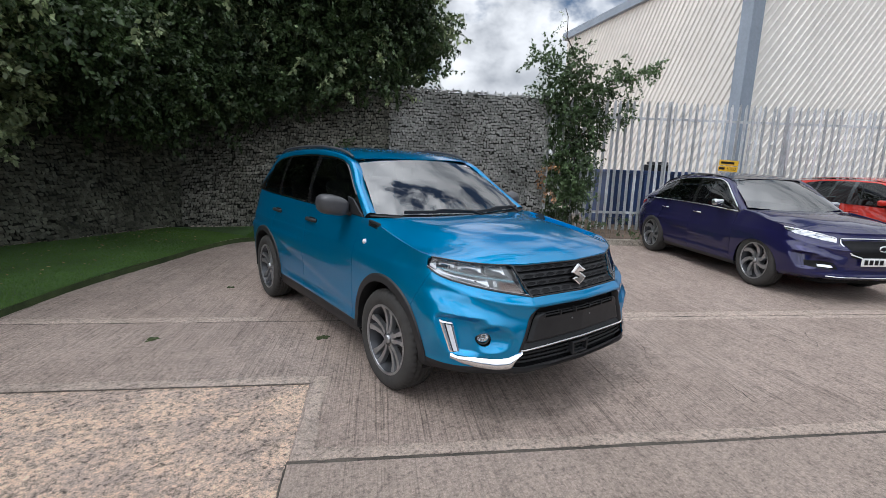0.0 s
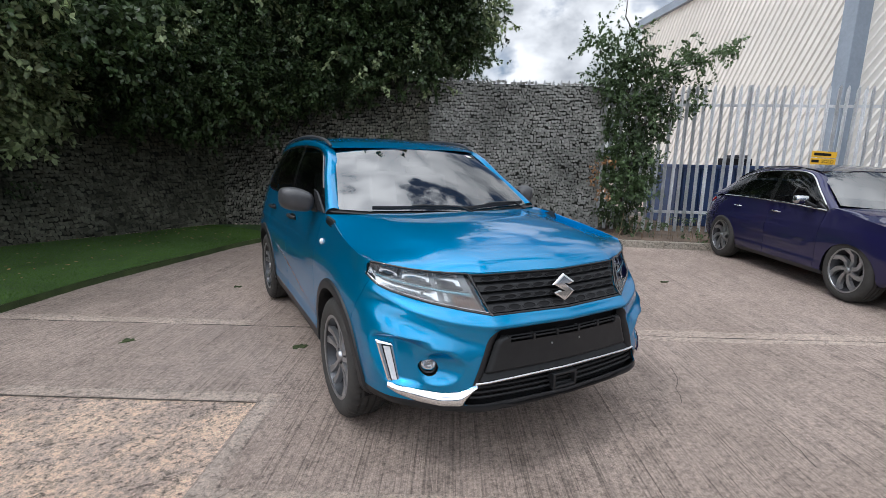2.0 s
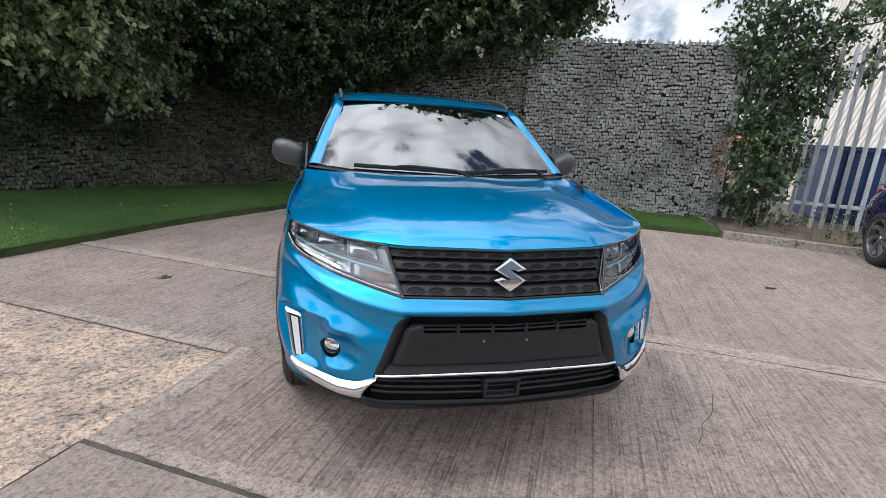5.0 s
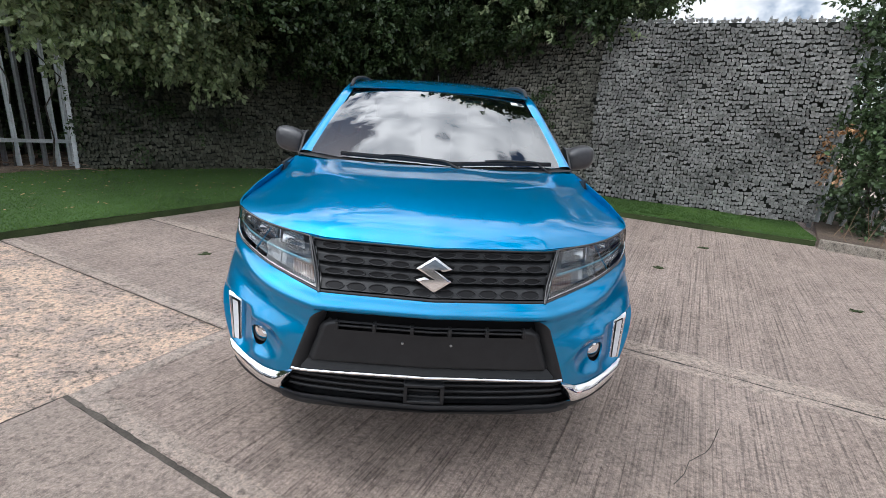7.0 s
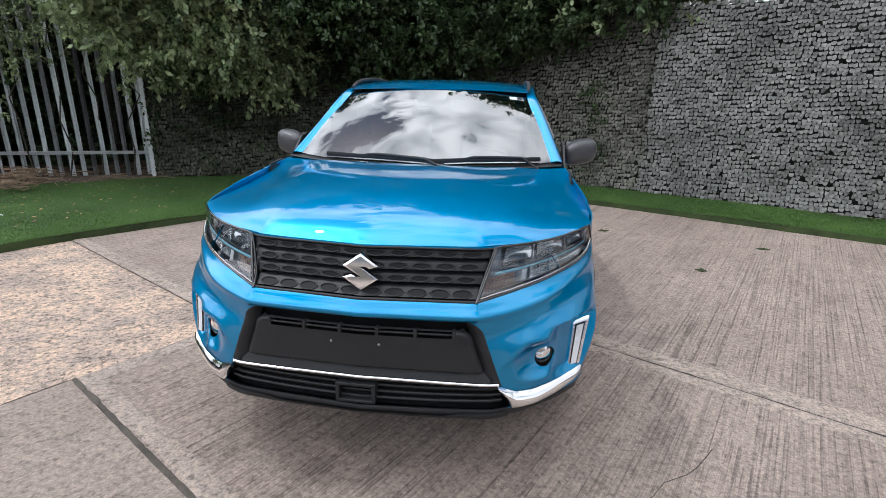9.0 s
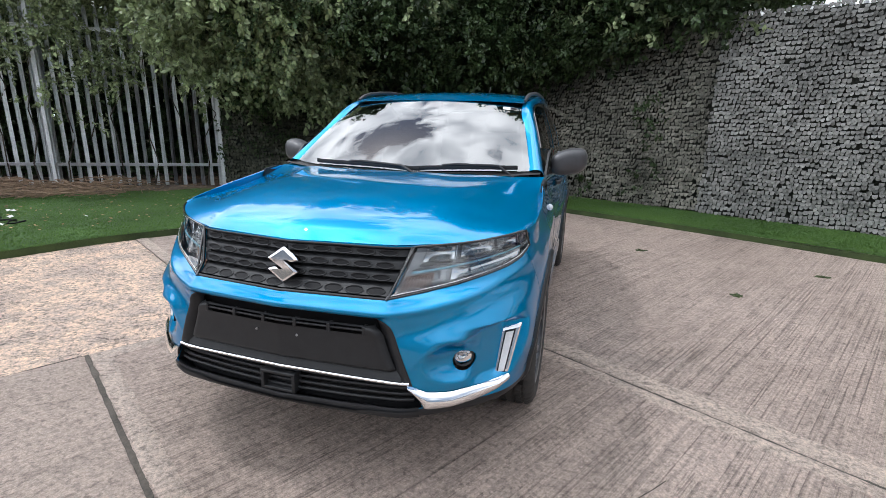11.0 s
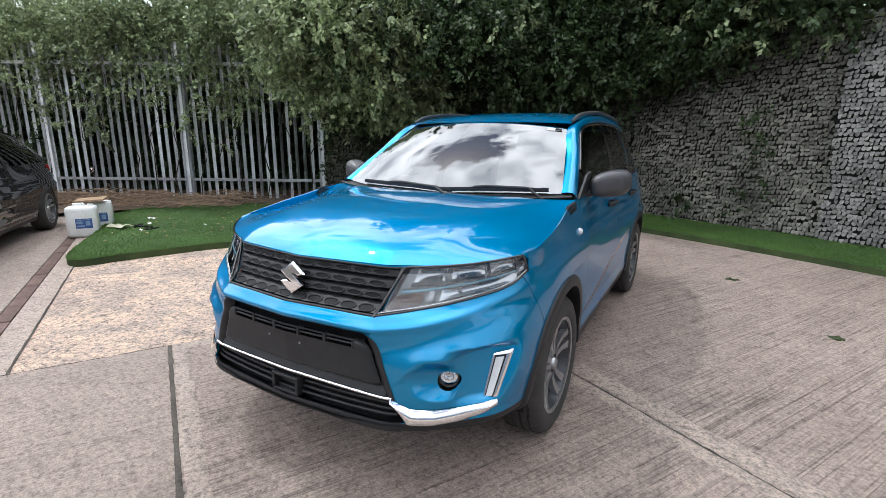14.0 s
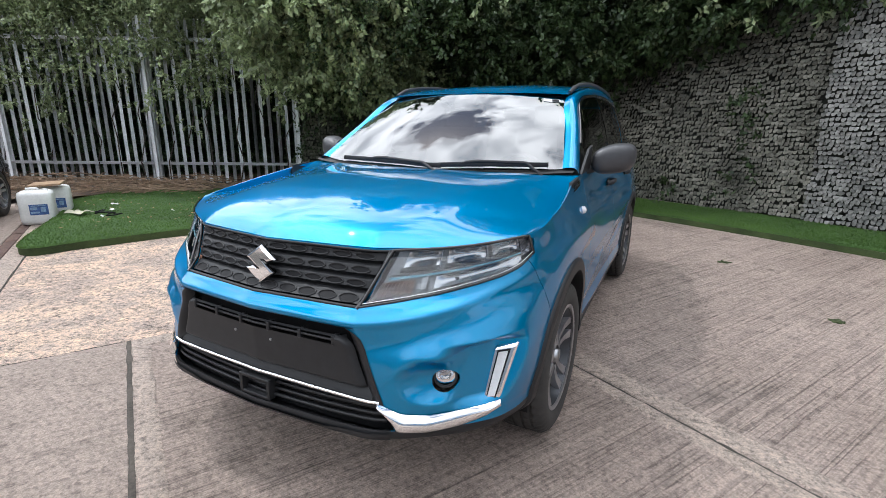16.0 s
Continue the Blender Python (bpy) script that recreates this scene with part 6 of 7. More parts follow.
def bmesh_fix(ob):
    bm = bmesh.new()
    bm.from_mesh(ob.data)
    bmesh.ops.recalc_face_normals(bm, faces=bm.faces)
    bm.to_mesh(ob.data)
    bm.free()


compact_suv()


# ---- foliage ----
def leaf_cloud(clumps, per, size, seed, droop=0.35, along=22):
    """Leaves on short drooping twigs, scattered through ellipsoid clumps (centre, radii). Returns verts and quads."""
    g = np.random.default_rng(seed)
    vs = []
    for (cx, cy, cz), (rx, ry, rz) in clumps:
        twigs = max(3, int(per * (rx * ry * rz) ** (2 / 3) / along))
        d = g.normal(size=(twigs, 3))
        d /= np.linalg.norm(d, axis=1, keepdims=True)
        rad = g.random((twigs, 1)) ** 0.45
        tip = np.array([cx, cy, cz]) + d * rad * np.array([rx, ry, rz])
        way = d * 0.7 + g.normal(size=(twigs, 3)) * 0.55
        way[:, 2] -= droop
        way /= np.linalg.norm(way, axis=1, keepdims=True)
        length = g.uniform(0.16, 0.42, (twigs, 1))
        f = g.random((twigs, along, 1))
        pos = tip[:, None, :] + way[:, None, :] * f * length[:, None, :] + g.normal(size=(twigs, along, 3)) * 0.022
        ld = way[:, None, :] * 0.55 + g.normal(size=(twigs, along, 3)) * 0.62
        ld[..., 2] -= 0.25
        ld /= np.linalg.norm(ld, axis=2, keepdims=True)
        up = g.normal(size=(twigs, along, 3)) * 0.55 + np.array([0, 0, 1.0]) + d[:, None, :] * 0.5
        side = np.cross(ld, up)
        side /= np.linalg.norm(side, axis=2, keepdims=True) + 1e-9
        nrm = np.cross(side, ld)
        L = size * g.uniform(0.6, 1.25, (twigs, along, 1))
        W = L * g.uniform(0.24, 0.34, (twigs, along, 1))
        a = pos
        b = pos + ld * L * 0.48 + side * W - nrm * L * 0.06
        c = pos + ld * L - nrm * L * 0.10
        e = pos + ld * L * 0.48 - side * W - nrm * L * 0.06
        vs.append(np.stack([a, b, c, e], 2).reshape(-1, 3))
    v = np.concatenate(vs)
    return v, np.arange(len(v)).reshape(-1, 4)


def crown(parent, clumps, per, size, mat, seed, name="crown", droop=0.35):
    v, f = leaf_cloud(clumps, per, size, seed, droop)
    return raw_mesh(name, v, f, mat, parent)


def branch(bm, a, b, r0, r1, seed, bend=0.25):
    g = random.Random(seed)
    a, b = Vector(a), Vector(b)
    mid = [a.lerp(b, k / 6) + Vector((g.uniform(-1, 1), g.uniform(-1, 1), g.uniform(-.3, .6))) * bend * math.sin(math.pi * k / 6) * .5 for k in range(7)]
    tube_bm(mid, [lerp(r0, r1, k / 6) for k in range(7)], 8, bm)


def scatter(count, seed, fn):
    g = random.Random(seed)
    out = []
    while len(out) < count:
        c = fn(g)
        if c:
            out.append(c)
    return out


WL = (CORNER - FENCE_END)
WL_LEN, WL_D = WL.length, WL.normalized()
WL_N = Vector((WL_D.y, -WL_D.x, 0))          # towards the yard
WR = (WALL_END - CORNER)
WR_D = WR.normalized()
WR_N = Vector((WR_D.y, -WR_D.x, 0))
if WR_N.y > 0:
    WR_N = -WR_N


def over_left(g, outer=False):
    """Clumps above and before the left wall; the low ones keep to a few hanging limbs."""
    s, z = g.uniform(0.4, WL_LEN + 0.3), 1.9 + 2.7 * g.random()
    if outer and g.random() < .8:
        s = g.uniform(-.2, 2.3)
    reach = min(2.1, 0.7 + (z - 1.9) * 1.25) - max(0.0, z - 3.1) * 1.3
    d = reach * g.uniform(.78, 1.08) if outer else g.uniform(-1.8, max(-1.2, reach))
    if z < 2.5 and g.random() < 0.35:
        return None
    if d < -.2 and z < 2.6:
        return None
    p = FENCE_END + WL_D * s + WL_N * d
    r = g.uniform(.42, .8)
    return (p.x, p.y, z), (r, r, r * .72)


def over_right(g):
    s = g.uniform(-0.3, 5.1)
    lo = 2.75 + max(0, s - 1.2) * .18
    z = g.uniform(lo - (.5 if s < 2.2 else 0), 5.0)
    if s > 3.9 and z > 4.6:
        return None
    d = g.uniform(-1.6, (min(2.1, .7 + (z - lo) * 1.1) - max(0.0, z - 3.9) * .9) * max(0.08, 1 - s / 5.0))
    p = CORNER + WR_D * s + WR_N * d
    r = g.uniform(.42, .75)
    return (p.x, p.y, z), (r, r, r * .75)


def behind_fence(g):
    s, z = g.uniform(-.4, 9.5), g.uniform(.3, 4.35)
    p = FENCE_END + FDIR * s - FNORM * g.uniform(.5, 2.2)
    r = g.uniform(.4, .7)
    return (p.x, p.y, z), (r, r, r * .8)


def on_fence(g):
    s = g.uniform(0, 6.6)
    z = 3.8 - (3.8 - (1.75 + .45 * math.sin(s * 2.3) + (.35 if s < 2 else 0))) * g.random() ** 1.6
    p = FENCE_END + FDIR * s + FNORM * g.uniform(.02, .34)
    r = g.uniform(.2, .42)
    return (p.x, p.y, z), (r, r * .8, r * .8)


big_tree = thing("overhanging_tree", None, "large tree leaning over the shaded screen wall, leaves coloured dark with sunlit outer sprays", "tree")
bm = bmesh.new()
branch(bm, (-3.2, 8.9, -.05), (-2.9, 8.5, 3.4), .24, .16, 1)
part("trunk", bm, BARK, big_tree)
for k, (b, r) in enumerate((((-4.6, 5.6, 4.6), .09), ((-2.2, 6.4, 4.3), .08), ((-.4, 7.4, 4.4), .08), ((-5.8, 5.4, 4.0), .08), ((-3.4, 5.4, 3.3), .05), ((-1.6, 6.5, 3.0), .045), ((-4.9, 5.0, 3.1), .045))):
    bm = bmesh.new()
    branch(bm, (-2.95, 8.5, 3.0 + .1 * k), b, r, .015, 5 + k, .7)
    part("limb", bm, BARK, big_tree)
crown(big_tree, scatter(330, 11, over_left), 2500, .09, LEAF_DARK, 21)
# pale sprays paint the sunlit side, nearly all left of x = -3.2
crown(big_tree, scatter(185, 12, lambda g: (lambda c: c if c and (c[0][0] < -3.2 or g.random() < .07) else None)(over_left(g, True))), 1500, .098, LEAF_LIT, 22, "outer_leaves")
def upper_canopy(g):
    """The tree's head, high over the left wall, the corner and the shaded end of the tall wall."""
    z = g.uniform(4.5, 7.0)
    if g.random() < .35:
        s = g.uniform(.5, WL_LEN)
        p = FENCE_END + WL_D * s + WL_N * g.uniform(-2.8, .9 if s > 3.0 and z > 4.9 else -.7)
    else:
        s = g.uniform(.6, 4.3)
        out = 1.6 * min(1.0, (z - 3.9) / 1.2)
        p = CORNER + WR_D * s + WR_N * g.uniform(-1.8, out * (1.0 - .5 * max(0.0, s - 2.8) / 1.5))
    r = g.uniform(.5, .9)
    return (p.x, p.y, z), (r, r, r * .7)


crown(big_tree, scatter(370, 25, upper_canopy), 1050, .14, LEAF_DARK, 24, "upper_crown")
back = [((lambda p: (p.x, p.y, z))(FENCE_END + WL_D * s - WL_N * 2.2), (1.0, 1.0, .8)) for s in np.arange(-2, WL_LEN + 1, .9) for z in (1.6, 2.9, 4.1)]
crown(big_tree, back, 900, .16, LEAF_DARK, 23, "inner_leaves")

wall_tree = thing("wall_tree", None, "broad green tree rising behind the tall screen wall", "tree")
bm = bmesh.new()
branch(bm, (2.2, 8.6, -.05), (1.9, 8.2, 4.0), .2, .12, 31)
part("trunk", bm, BARK, wall_tree)
for k, b in enumerate(((.5, 7.6, 5.0), (3.2, 7.0, 4.8), (1.6, 7.0, 5.8), (2.6, 6.9, 3.9))):
    bm = bmesh.new()
    branch(bm, (1.95, 8.25, 3.4 + .15 * k), b, .07, .015, 33 + k, .6)
    part("limb", bm, BARK, wall_tree)
crown(wall_tree, scatter(230, 13, over_right), 2300, .085, LEAF_DARK, 41)
crown(wall_tree, scatter(30, 14, over_right), 1000, .105, LEAF_LIT, 42, "outer_leaves")


def over_wall(g):
    """Sprays hanging before the top of the tall wall's shaded end."""
    s = g.uniform(.8, 4.2)
    p = CORNER + WR_D * s + WR_N * g.uniform(.1, .9)
    r = g.uniform(.2, .4)
    return (p.x, p.y, g.uniform(2.2 + .16 * s, 3.9)), (r, r * .8, r * .7)


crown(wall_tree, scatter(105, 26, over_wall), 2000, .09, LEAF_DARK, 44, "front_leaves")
crown(wall_tree, scatter(16, 27, over_wall), 900, .105, LEAF_LIT, 45, "lit_leaves")
crown(wall_tree, scatter(135, 24, lambda g: (lambda s: (lambda p, z, r: ((p.x, p.y, z), (r, r * .8, r * .8)))(CORNER + WR_D * s + WR_N * g.uniform(.05, 1.0 - .25 * s), g.uniform(2.05 + .30 * s, 3.9), g.uniform(.22, .42)))(g.uniform(-.2, 3.1))), 2300, .085, LEAF_DARK, 43, "hanging_leaves")

fence_tree = thing("fence_thicket", None, "green thicket behind the palisade fence, its upper leaves coloured as sunlit", "thicket")
for k, s in enumerate((.8, 2.9, 5.2)):
    bm = bmesh.new()
    p = FENCE_END + FDIR * s - FNORM * 1.3
    branch(bm, (p.x, p.y, .1), (p.x + .3, p.y + .2, 3.2), .07, .03, 50 + k)
    part("trunk", bm, BARK, fence_tree)
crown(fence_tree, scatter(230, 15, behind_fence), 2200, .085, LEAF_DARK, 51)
crown(fence_tree, scatter(190, 18, lambda g: (lambda c: c if c[0][2] > 2.3 else None)(behind_fence(g))), 1500, .075, LEAF_LIT, 53, "outer_leaves")
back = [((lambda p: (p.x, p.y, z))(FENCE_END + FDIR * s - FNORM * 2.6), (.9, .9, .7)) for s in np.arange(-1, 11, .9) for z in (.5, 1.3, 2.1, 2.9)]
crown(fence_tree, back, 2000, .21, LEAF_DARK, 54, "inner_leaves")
crown(fence_tree, scatter(130, 19, lambda g: (lambda p, z: ((p.x, p.y, z), (.4, .4, .3)))(FENCE_END + FDIR * g.uniform(-.9, 8.5) + FNORM * g.uniform(-.5, .35), g.uniform(2.75, 4.5))), 1700, .08, LEAF_LIT, 55, "overhanging_leaves")
ivy = thing("fence_ivy", None, "ivy and bramble hanging over the palisade fence", "climber")
bm = bmesh.new()
for k in range(14):
    p = FENCE_END + FDIR * (.3 + .45 * k) + FNORM * .03
    branch(bm, (p.x, p.y, .15), (p.x + .1, p.y + .05, 2.6), .012, .006, 80 + k, .3)
part("stem", bm, BARK, ivy)
crown(ivy, scatter(215, 16, on_fence), 1500, .075, LEAF_LIT, 52)


def on_left_wall(g):
    s, z = g.uniform(.05, 2.3), g.uniform(.25, 2.6)
    if g.random() > 1.15 - s / 2.6:
        return None
    p = FENCE_END + WL_D * s + WL_N * g.uniform(.05, .16)
    r = g.uniform(.12, .26)
    return (p.x, p.y, z), (r, r * .5, r)


wall_ivy = thing("wall_ivy", None, "ivy creeping over the shaded screen wall", "climber")
crown(wall_ivy, scatter(46, 17, on_left_wall), 1500, .06, LEAF_DARK, 61)
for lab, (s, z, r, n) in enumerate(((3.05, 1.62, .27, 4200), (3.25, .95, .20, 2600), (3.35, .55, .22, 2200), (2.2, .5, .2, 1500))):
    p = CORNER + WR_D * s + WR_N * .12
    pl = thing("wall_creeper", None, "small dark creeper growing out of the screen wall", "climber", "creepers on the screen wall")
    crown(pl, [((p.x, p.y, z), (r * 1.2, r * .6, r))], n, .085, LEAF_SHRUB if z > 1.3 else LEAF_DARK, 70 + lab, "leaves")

# slender shrub through the right fence
shrub = thing("fence_shrub", None, "slender green elder shrub growing through the palisade fence", "shrub")
bm = bmesh.new()
for k, (a, b) in enumerate((((6.25, 4.15, .08), (6.2, 4.2, 2.4)), ((6.2, 4.2, 2.3), (6.1, 4.3, 4.05)), ((6.2, 4.2, 2.5), (8.0, 3.5, 3.75)), ((6.2, 4.2, 2.0), (7.3, 3.7, 2.9)), ((6.2, 4.2, 2.6), (5.5, 4.6, 3.8)), ((6.15, 4.28, 3.6), (6.0, 4.4, 4.75)))):
    branch(bm, a, b, .03 if k == 0 else .018, .006, 90 + k, .3)
part("trunk", bm, BARK, shrub)
crown(shrub, [((6.1, 4.0, .75), (.5, .45, .5)), ((6.25, 4.05, 1.5), (.55, .45, .5)), ((6.3, 4.1, 2.2), (.6, .45, .5)), ((6.25, 4.15, 2.9), (.6, .45, .45)),
              ((6.15, 4.25, 3.5), (.5, .4, .4)), ((5.6, 4.55, 3.7), (.28, .25, .2)), ((6.9, 3.95, 3.3), (.35, .3, .22)), ((7.45, 3.7, 3.6), (.34, .28, .2)),
              ((7.95, 3.5, 3.75), (.26, .2, .12)), ((7.3, 3.7, 2.75), (.2, .2, .35)), ((6.75, 4.0, 2.5), (.35, .3, .4)), ((5.75, 4.35, 3.1), (.3, .25, .3)), ((6.6, 4.75, .8), (.7, .5, .7)), ((6.5, 4.9, 1.8), (.7, .5, .6)), ((6.4, 5.0, 2.7), (.6, .5, .5)), ((7.0, 4.5, 1.2), (.4, .4, .6))], 8500, .085, LEAF_SHRUB, 91)
crown(shrub, [((6.02, 4.42, 4.55), (.09, .09, .3))], 500, .04, LEAF_LIT, 92, "top_shoot")["kind"] = "stuff"
crown(shrub, [((5.50, 4.24, 1.42), (.19, .13, .17)), ((5.66, 4.2, 1.15), (.15, .13, .17))], 3600, .07, LEAF_DRY, 93, "withered_leaves")
weeds = thing("fence_weeds", None, "scrubby weeds and dry stalks along the foot of the fence", "weeds", kind="stuff")
wc = []
for k in range(26):
    p = KA + kd * (.5 + .22 * k) + Vector((-kd.y, kd.x, 0)) * rng.uniform(.25, .95)
    r = rng.uniform(.12, .24)
    wc.append(((p.x, p.y, rng.uniform(.15, .5)), (r, r, r)))
crown(weeds, wc, 900, .06, LEAF_SHRUB, 94, "leaves")["kind"] = "stuff"
bm = bmesh.new()
for k in range(120):
    p = KA + kd * rng.uniform(.1, 6) + Vector((-kd.y, kd.x, 0)) * rng.uniform(.15, .95)
    tube_bm([(p.x, p.y, .08), (p.x + rng.uniform(-.15, .15), p.y + rng.uniform(-.1, .1), rng.uniform(.25, .6))], [.005, .002], 5, bm)
part("dry_stalks", bm, TWIG, weeds)["kind"] = "stuff"

# ---- the other parked cars, of the same family of shapes ----
def other_car(name, m, paint, zmap, ymul, xmul, label, radius=.33, spokes="turbine", plate=False, roof_paint=None, rim_mat=None, chrome_line=True, sweep=0.0):
    root = thing(name, m, label, "car")

    def warp(bm):
        for v in bm.verts:
            x, y, z = v.co
            if sweep and z > .95 and y > 1.2:
                # roof falling away to a raked hatch
                f = (y - 1.2) / 1.8
                h = min(1.0, (z - .95) / .5)
                x, y, z = x * (1 - .05 * f * h), y - sweep * .9 * h * max(0.0, f - .45), z - sweep * .42 * h * f * f
            v.co = Vector((x * xmul, y * ymul, smooth_at(zmap[0], zmap[1], z)))
        return bm
    bm = mirror_in(skin([row[::2] for row in SHELL[::2]]))
    for s in (1, -1):
        pick = (lambda c, s=s: c.x * s > .35 and c.z < .85)
        cut(bm, circle_poly(0, .335, .375, 20), "side", pick)
        cut(bm, circle_poly(2.5, .335, .375, 20), "side", pick)
        one = (lambda c, s=s: c.x * s > .5 and c.z > .3 and c.y > 0)
        groove(bm, (0, .475, .7), (0, 1, .06), lambda c, s=s: one(c) and c.y < 1.0, .004)
        groove(bm, (0, 1.475, .7), (0, 1, -.03), lambda c, s=s: one(c) and 1 < c.y < 2, .004)
        groove(bm, (0, 2.27, .9), (0, 1, .35), lambda c, s=s: one(c) and c.y > 1.9 and c.z > .55, .004)
    split(bm, Vector((0, 0, .29)), Vector((0, 0, 1)))
    low = take(bm, lambda c: c.z < .29)
    part("body", warp(rim(bm, .006)), paint, root, "painted body")
    part("sill", warp(rim(low, .012)), BLACK_PLASTIC, root)
    inner = bmesh.new()
    add_box(inner, 1.10, 3.7, .55, pose(0, 1.15, .50), .04)
    add_box(inner, 1.55, 1.50, .62, pose(0, 1.25, .60), .04)
    part("inner_structure", warp(inner), DARK_PLASTIC, root)
    bm = grid_bm(lambda u, v: hood_point(lerp(-1, 1, u), v), 24, 14)
    part("bonnet", warp(bm), paint, root)
    ws = part("windscreen", outward(warp(grid_bm(lambda u, v: windscreen_point(lerp(-1, 1, u), v), 20, 10))), GLASS, root)
    ws.visible_shadow = False
    part("roof", warp(rim(grid_bm(lambda u, v: roof_point(lerp(-1, 1, u), v), 16, 16), -.006)), roof_paint or paint, root)
    part("cowl", warp(grid_bm(lambda u, v: (lerp(-.78, .78, u), .20 + .16 * abs(lerp(-1, 1, u)) ** 2.2 + .075 * v, 1.066 + .008 * v), 20, 3)), BLACK_PLASTIC, root)
    out_l = [(.815, .415, 1.045), (.735, .70, 1.26), (.652, .99, 1.458), (.668, 1.4, 1.492), (.668, 2.0, 1.490), (.648, 2.55, 1.44), (.68, 2.85, 1.33), (.765, 3.13, 1.12)]
    in_l = [(.742, .375, 1.078), (.650, .66, 1.272), (.556, .955, 1.468), (.583, 1.5, 1.515), (.583, 2.1, 1.512), (.560, 2.7, 1.482), (.535, 2.93, 1.44), (.62, 3.20, 1.12)]
    base = [(.815, .43, 1.045), (.812, .9, 1.062), (.812, 1.5, 1.077), (.808, 2.1, 1.092), (.80, 2.55, 1.105), (.785, 2.85, 1.118), (.765, 3.1, 1.122)]
    idx = list(range(8))
    for s in (1, -1):
        def rail(u, v, s=s):
            a = [smooth_at(idx, [p[k] for p in out_l], u * 7) for k in range(3)]
            b = [smooth_at(idx, [p[k] for p in in_l], u * 7) for k in range(3)]
            k = math.sin(math.pi * v)
            return s * (lerp(a[0], b[0], v) + .016 * k), lerp(a[1], b[1], v), lerp(a[2], b[2], v) + .018 * k

        def side_pt(y, h, off=0.0, s=s):
            zb, xb = [smooth_at([p[1] for p in base], [p[k] for p in base], y) for k in (2, 0)]
            zt, xt = [smooth_at([p[1] for p in out_l], [p[k] for p in out_l], y) for k in (2, 0)]
            return s * (lerp(xb, xt, h) + .02 * math.sin(math.pi * h) * min(1, (zt - zb) / .3) + off), y, lerp(zb, zt, h)
        part("roof_pillar", warp(grid_bm(rail, 40, 6)), paint, root)
        for y0, y1, kd_ in ((.43, .63, 0), (.63, 1.42, 1), (1.42, 1.50, 0), (1.50, 2.2, 1), (2.2, 2.26, 0), (2.26, 2.65, 1), (2.65, 3.1, 2)):
            bm = outward(warp(grid_bm(lambda u, v: side_pt(lerp(y0, y1, u), v, .002 if kd_ != 1 else 0), 10, 6)))
            ob = part("window_pillar" if kd_ != 1 else "side_window", bm, (GLOSS_BLACK, TINTED, paint)[kd_], root)
            if kd_ == 1:
                ob.visible_shadow = False
        if chrome_line:
            part("chrome_line", warp(tube_bm([side_pt(lerp(.44, 2.66, k / 24), .012, .006) for k in range(25)], .009, 6)), CHROME, root)
            part("chrome_line", warp(tube_bm([side_pt(lerp(.50, 2.72, k / 24), .99, .004) for k in range(25)], .008, 6)), CHROME, root)
        for y in (1.33, 2.2):
            part("door_handle", warp(tube_bm([(s * (side_x(y, .95) + .006), y - .1, .95), (s * (side_x(y, .95) + .03), y - .06, .955), (s * (side_x(y, .95) + .03), y + .05, .957), (s * (side_x(y, .95) + .006), y + .09, .955)], .011, 6)), CHROME if chrome_line else paint, root)
        part("mirror", warp(box_bm(.16, .10, .10, pose(s * .94, .72, 1.15), .035)), SATIN if name == "indigo_hatchback" else paint, root, "door mirror cap")
        part("mirror_arm", warp(tube_bm([(s * .81, .64, 1.07), (s * .90, .68, 1.12)], .022, 6)), BLACK_PLASTIC, root)
        part("headlamp", warp(flip_if(s, patch([(.47, .80), (.62, .83), (.78, .88), (.83, .92)], [(.46, .85), (.62, .90), (.78, .935), (.835, .945)], 16, 5, .006))), LENS_SOLID, root, "swept headlamp")
        part("lamp_brow", warp(tube_bm([(s * x, front_y(x, z) - .008, z) for x, z in ((.46, .855), (.62, .905), (.78, .94), (.835, .95))], .008, 6)), CHROME, root)
        part("fog_recess", warp(flip_if(s, patch([(.50, .46), (.62, .45), (.74, .47)], [(.54, .54), (.64, .55), (.74, .54)], 10, 4, .004))), DARK_PLASTIC, root)
        part("fog_lamp", warp(flip_if(s, patch([(.55, .475), (.66, .475)], [(.56, .505), (.66, .505)], 6, 2, .010))), SATIN, root)
        part("tail_lamp", warp(box_bm(.06, .16, .12, pose(s * .72, 3.07, 1.0, 0, 0, s * 28), .02)), RED_LENS, root)
        for cy in (0, 2.5):
            part("arch_liner", warp(grid_bm(lambda u, v, cy=cy, s=s: (s * lerp(.55, .84, v), cy + .385 * math.cos(lerp(-.15, math.pi + .15, u)), .335 + .385 * math.sin(lerp(-.15, math.pi + .15, u))), 18, 2)), DARK_PLASTIC, root)
            wheel(root, s * .765 * xmul, cy * ymul, s, spokes, radius, .21, rim_mat or ALLOY)
    part("grille", warp(patch([(-.36, .62), (0, .60), (.36, .62)], [(-.42, .83), (0, .84), (.42, .83)], 20, 6, .006)), DARK_PLASTIC, root, "dark mesh grille")
    gr = [(-.43, .855), (-.44, .80), (-.37, .66), (-.2, .605), (0, .60), (.2, .605), (.37, .66), (.44, .80), (.43, .855), (.2, .862), (0, .862), (-.2, .862), (-.43, .855)]
    part("grille_surround", warp(tube_bm([(x, front_y(x, z) - .010, z) for x, z in gr], .010, 6)), CHROME, root)
    part("emblem", warp(tube_bm([(.055 * math.cos(a), front_y(0, .75) - .02, .75 + .035 * math.sin(a)) for a in [2 * math.pi * k / 20 for k in range(21)]], .008, 6)), CHROME, root, "chrome oval emblem")
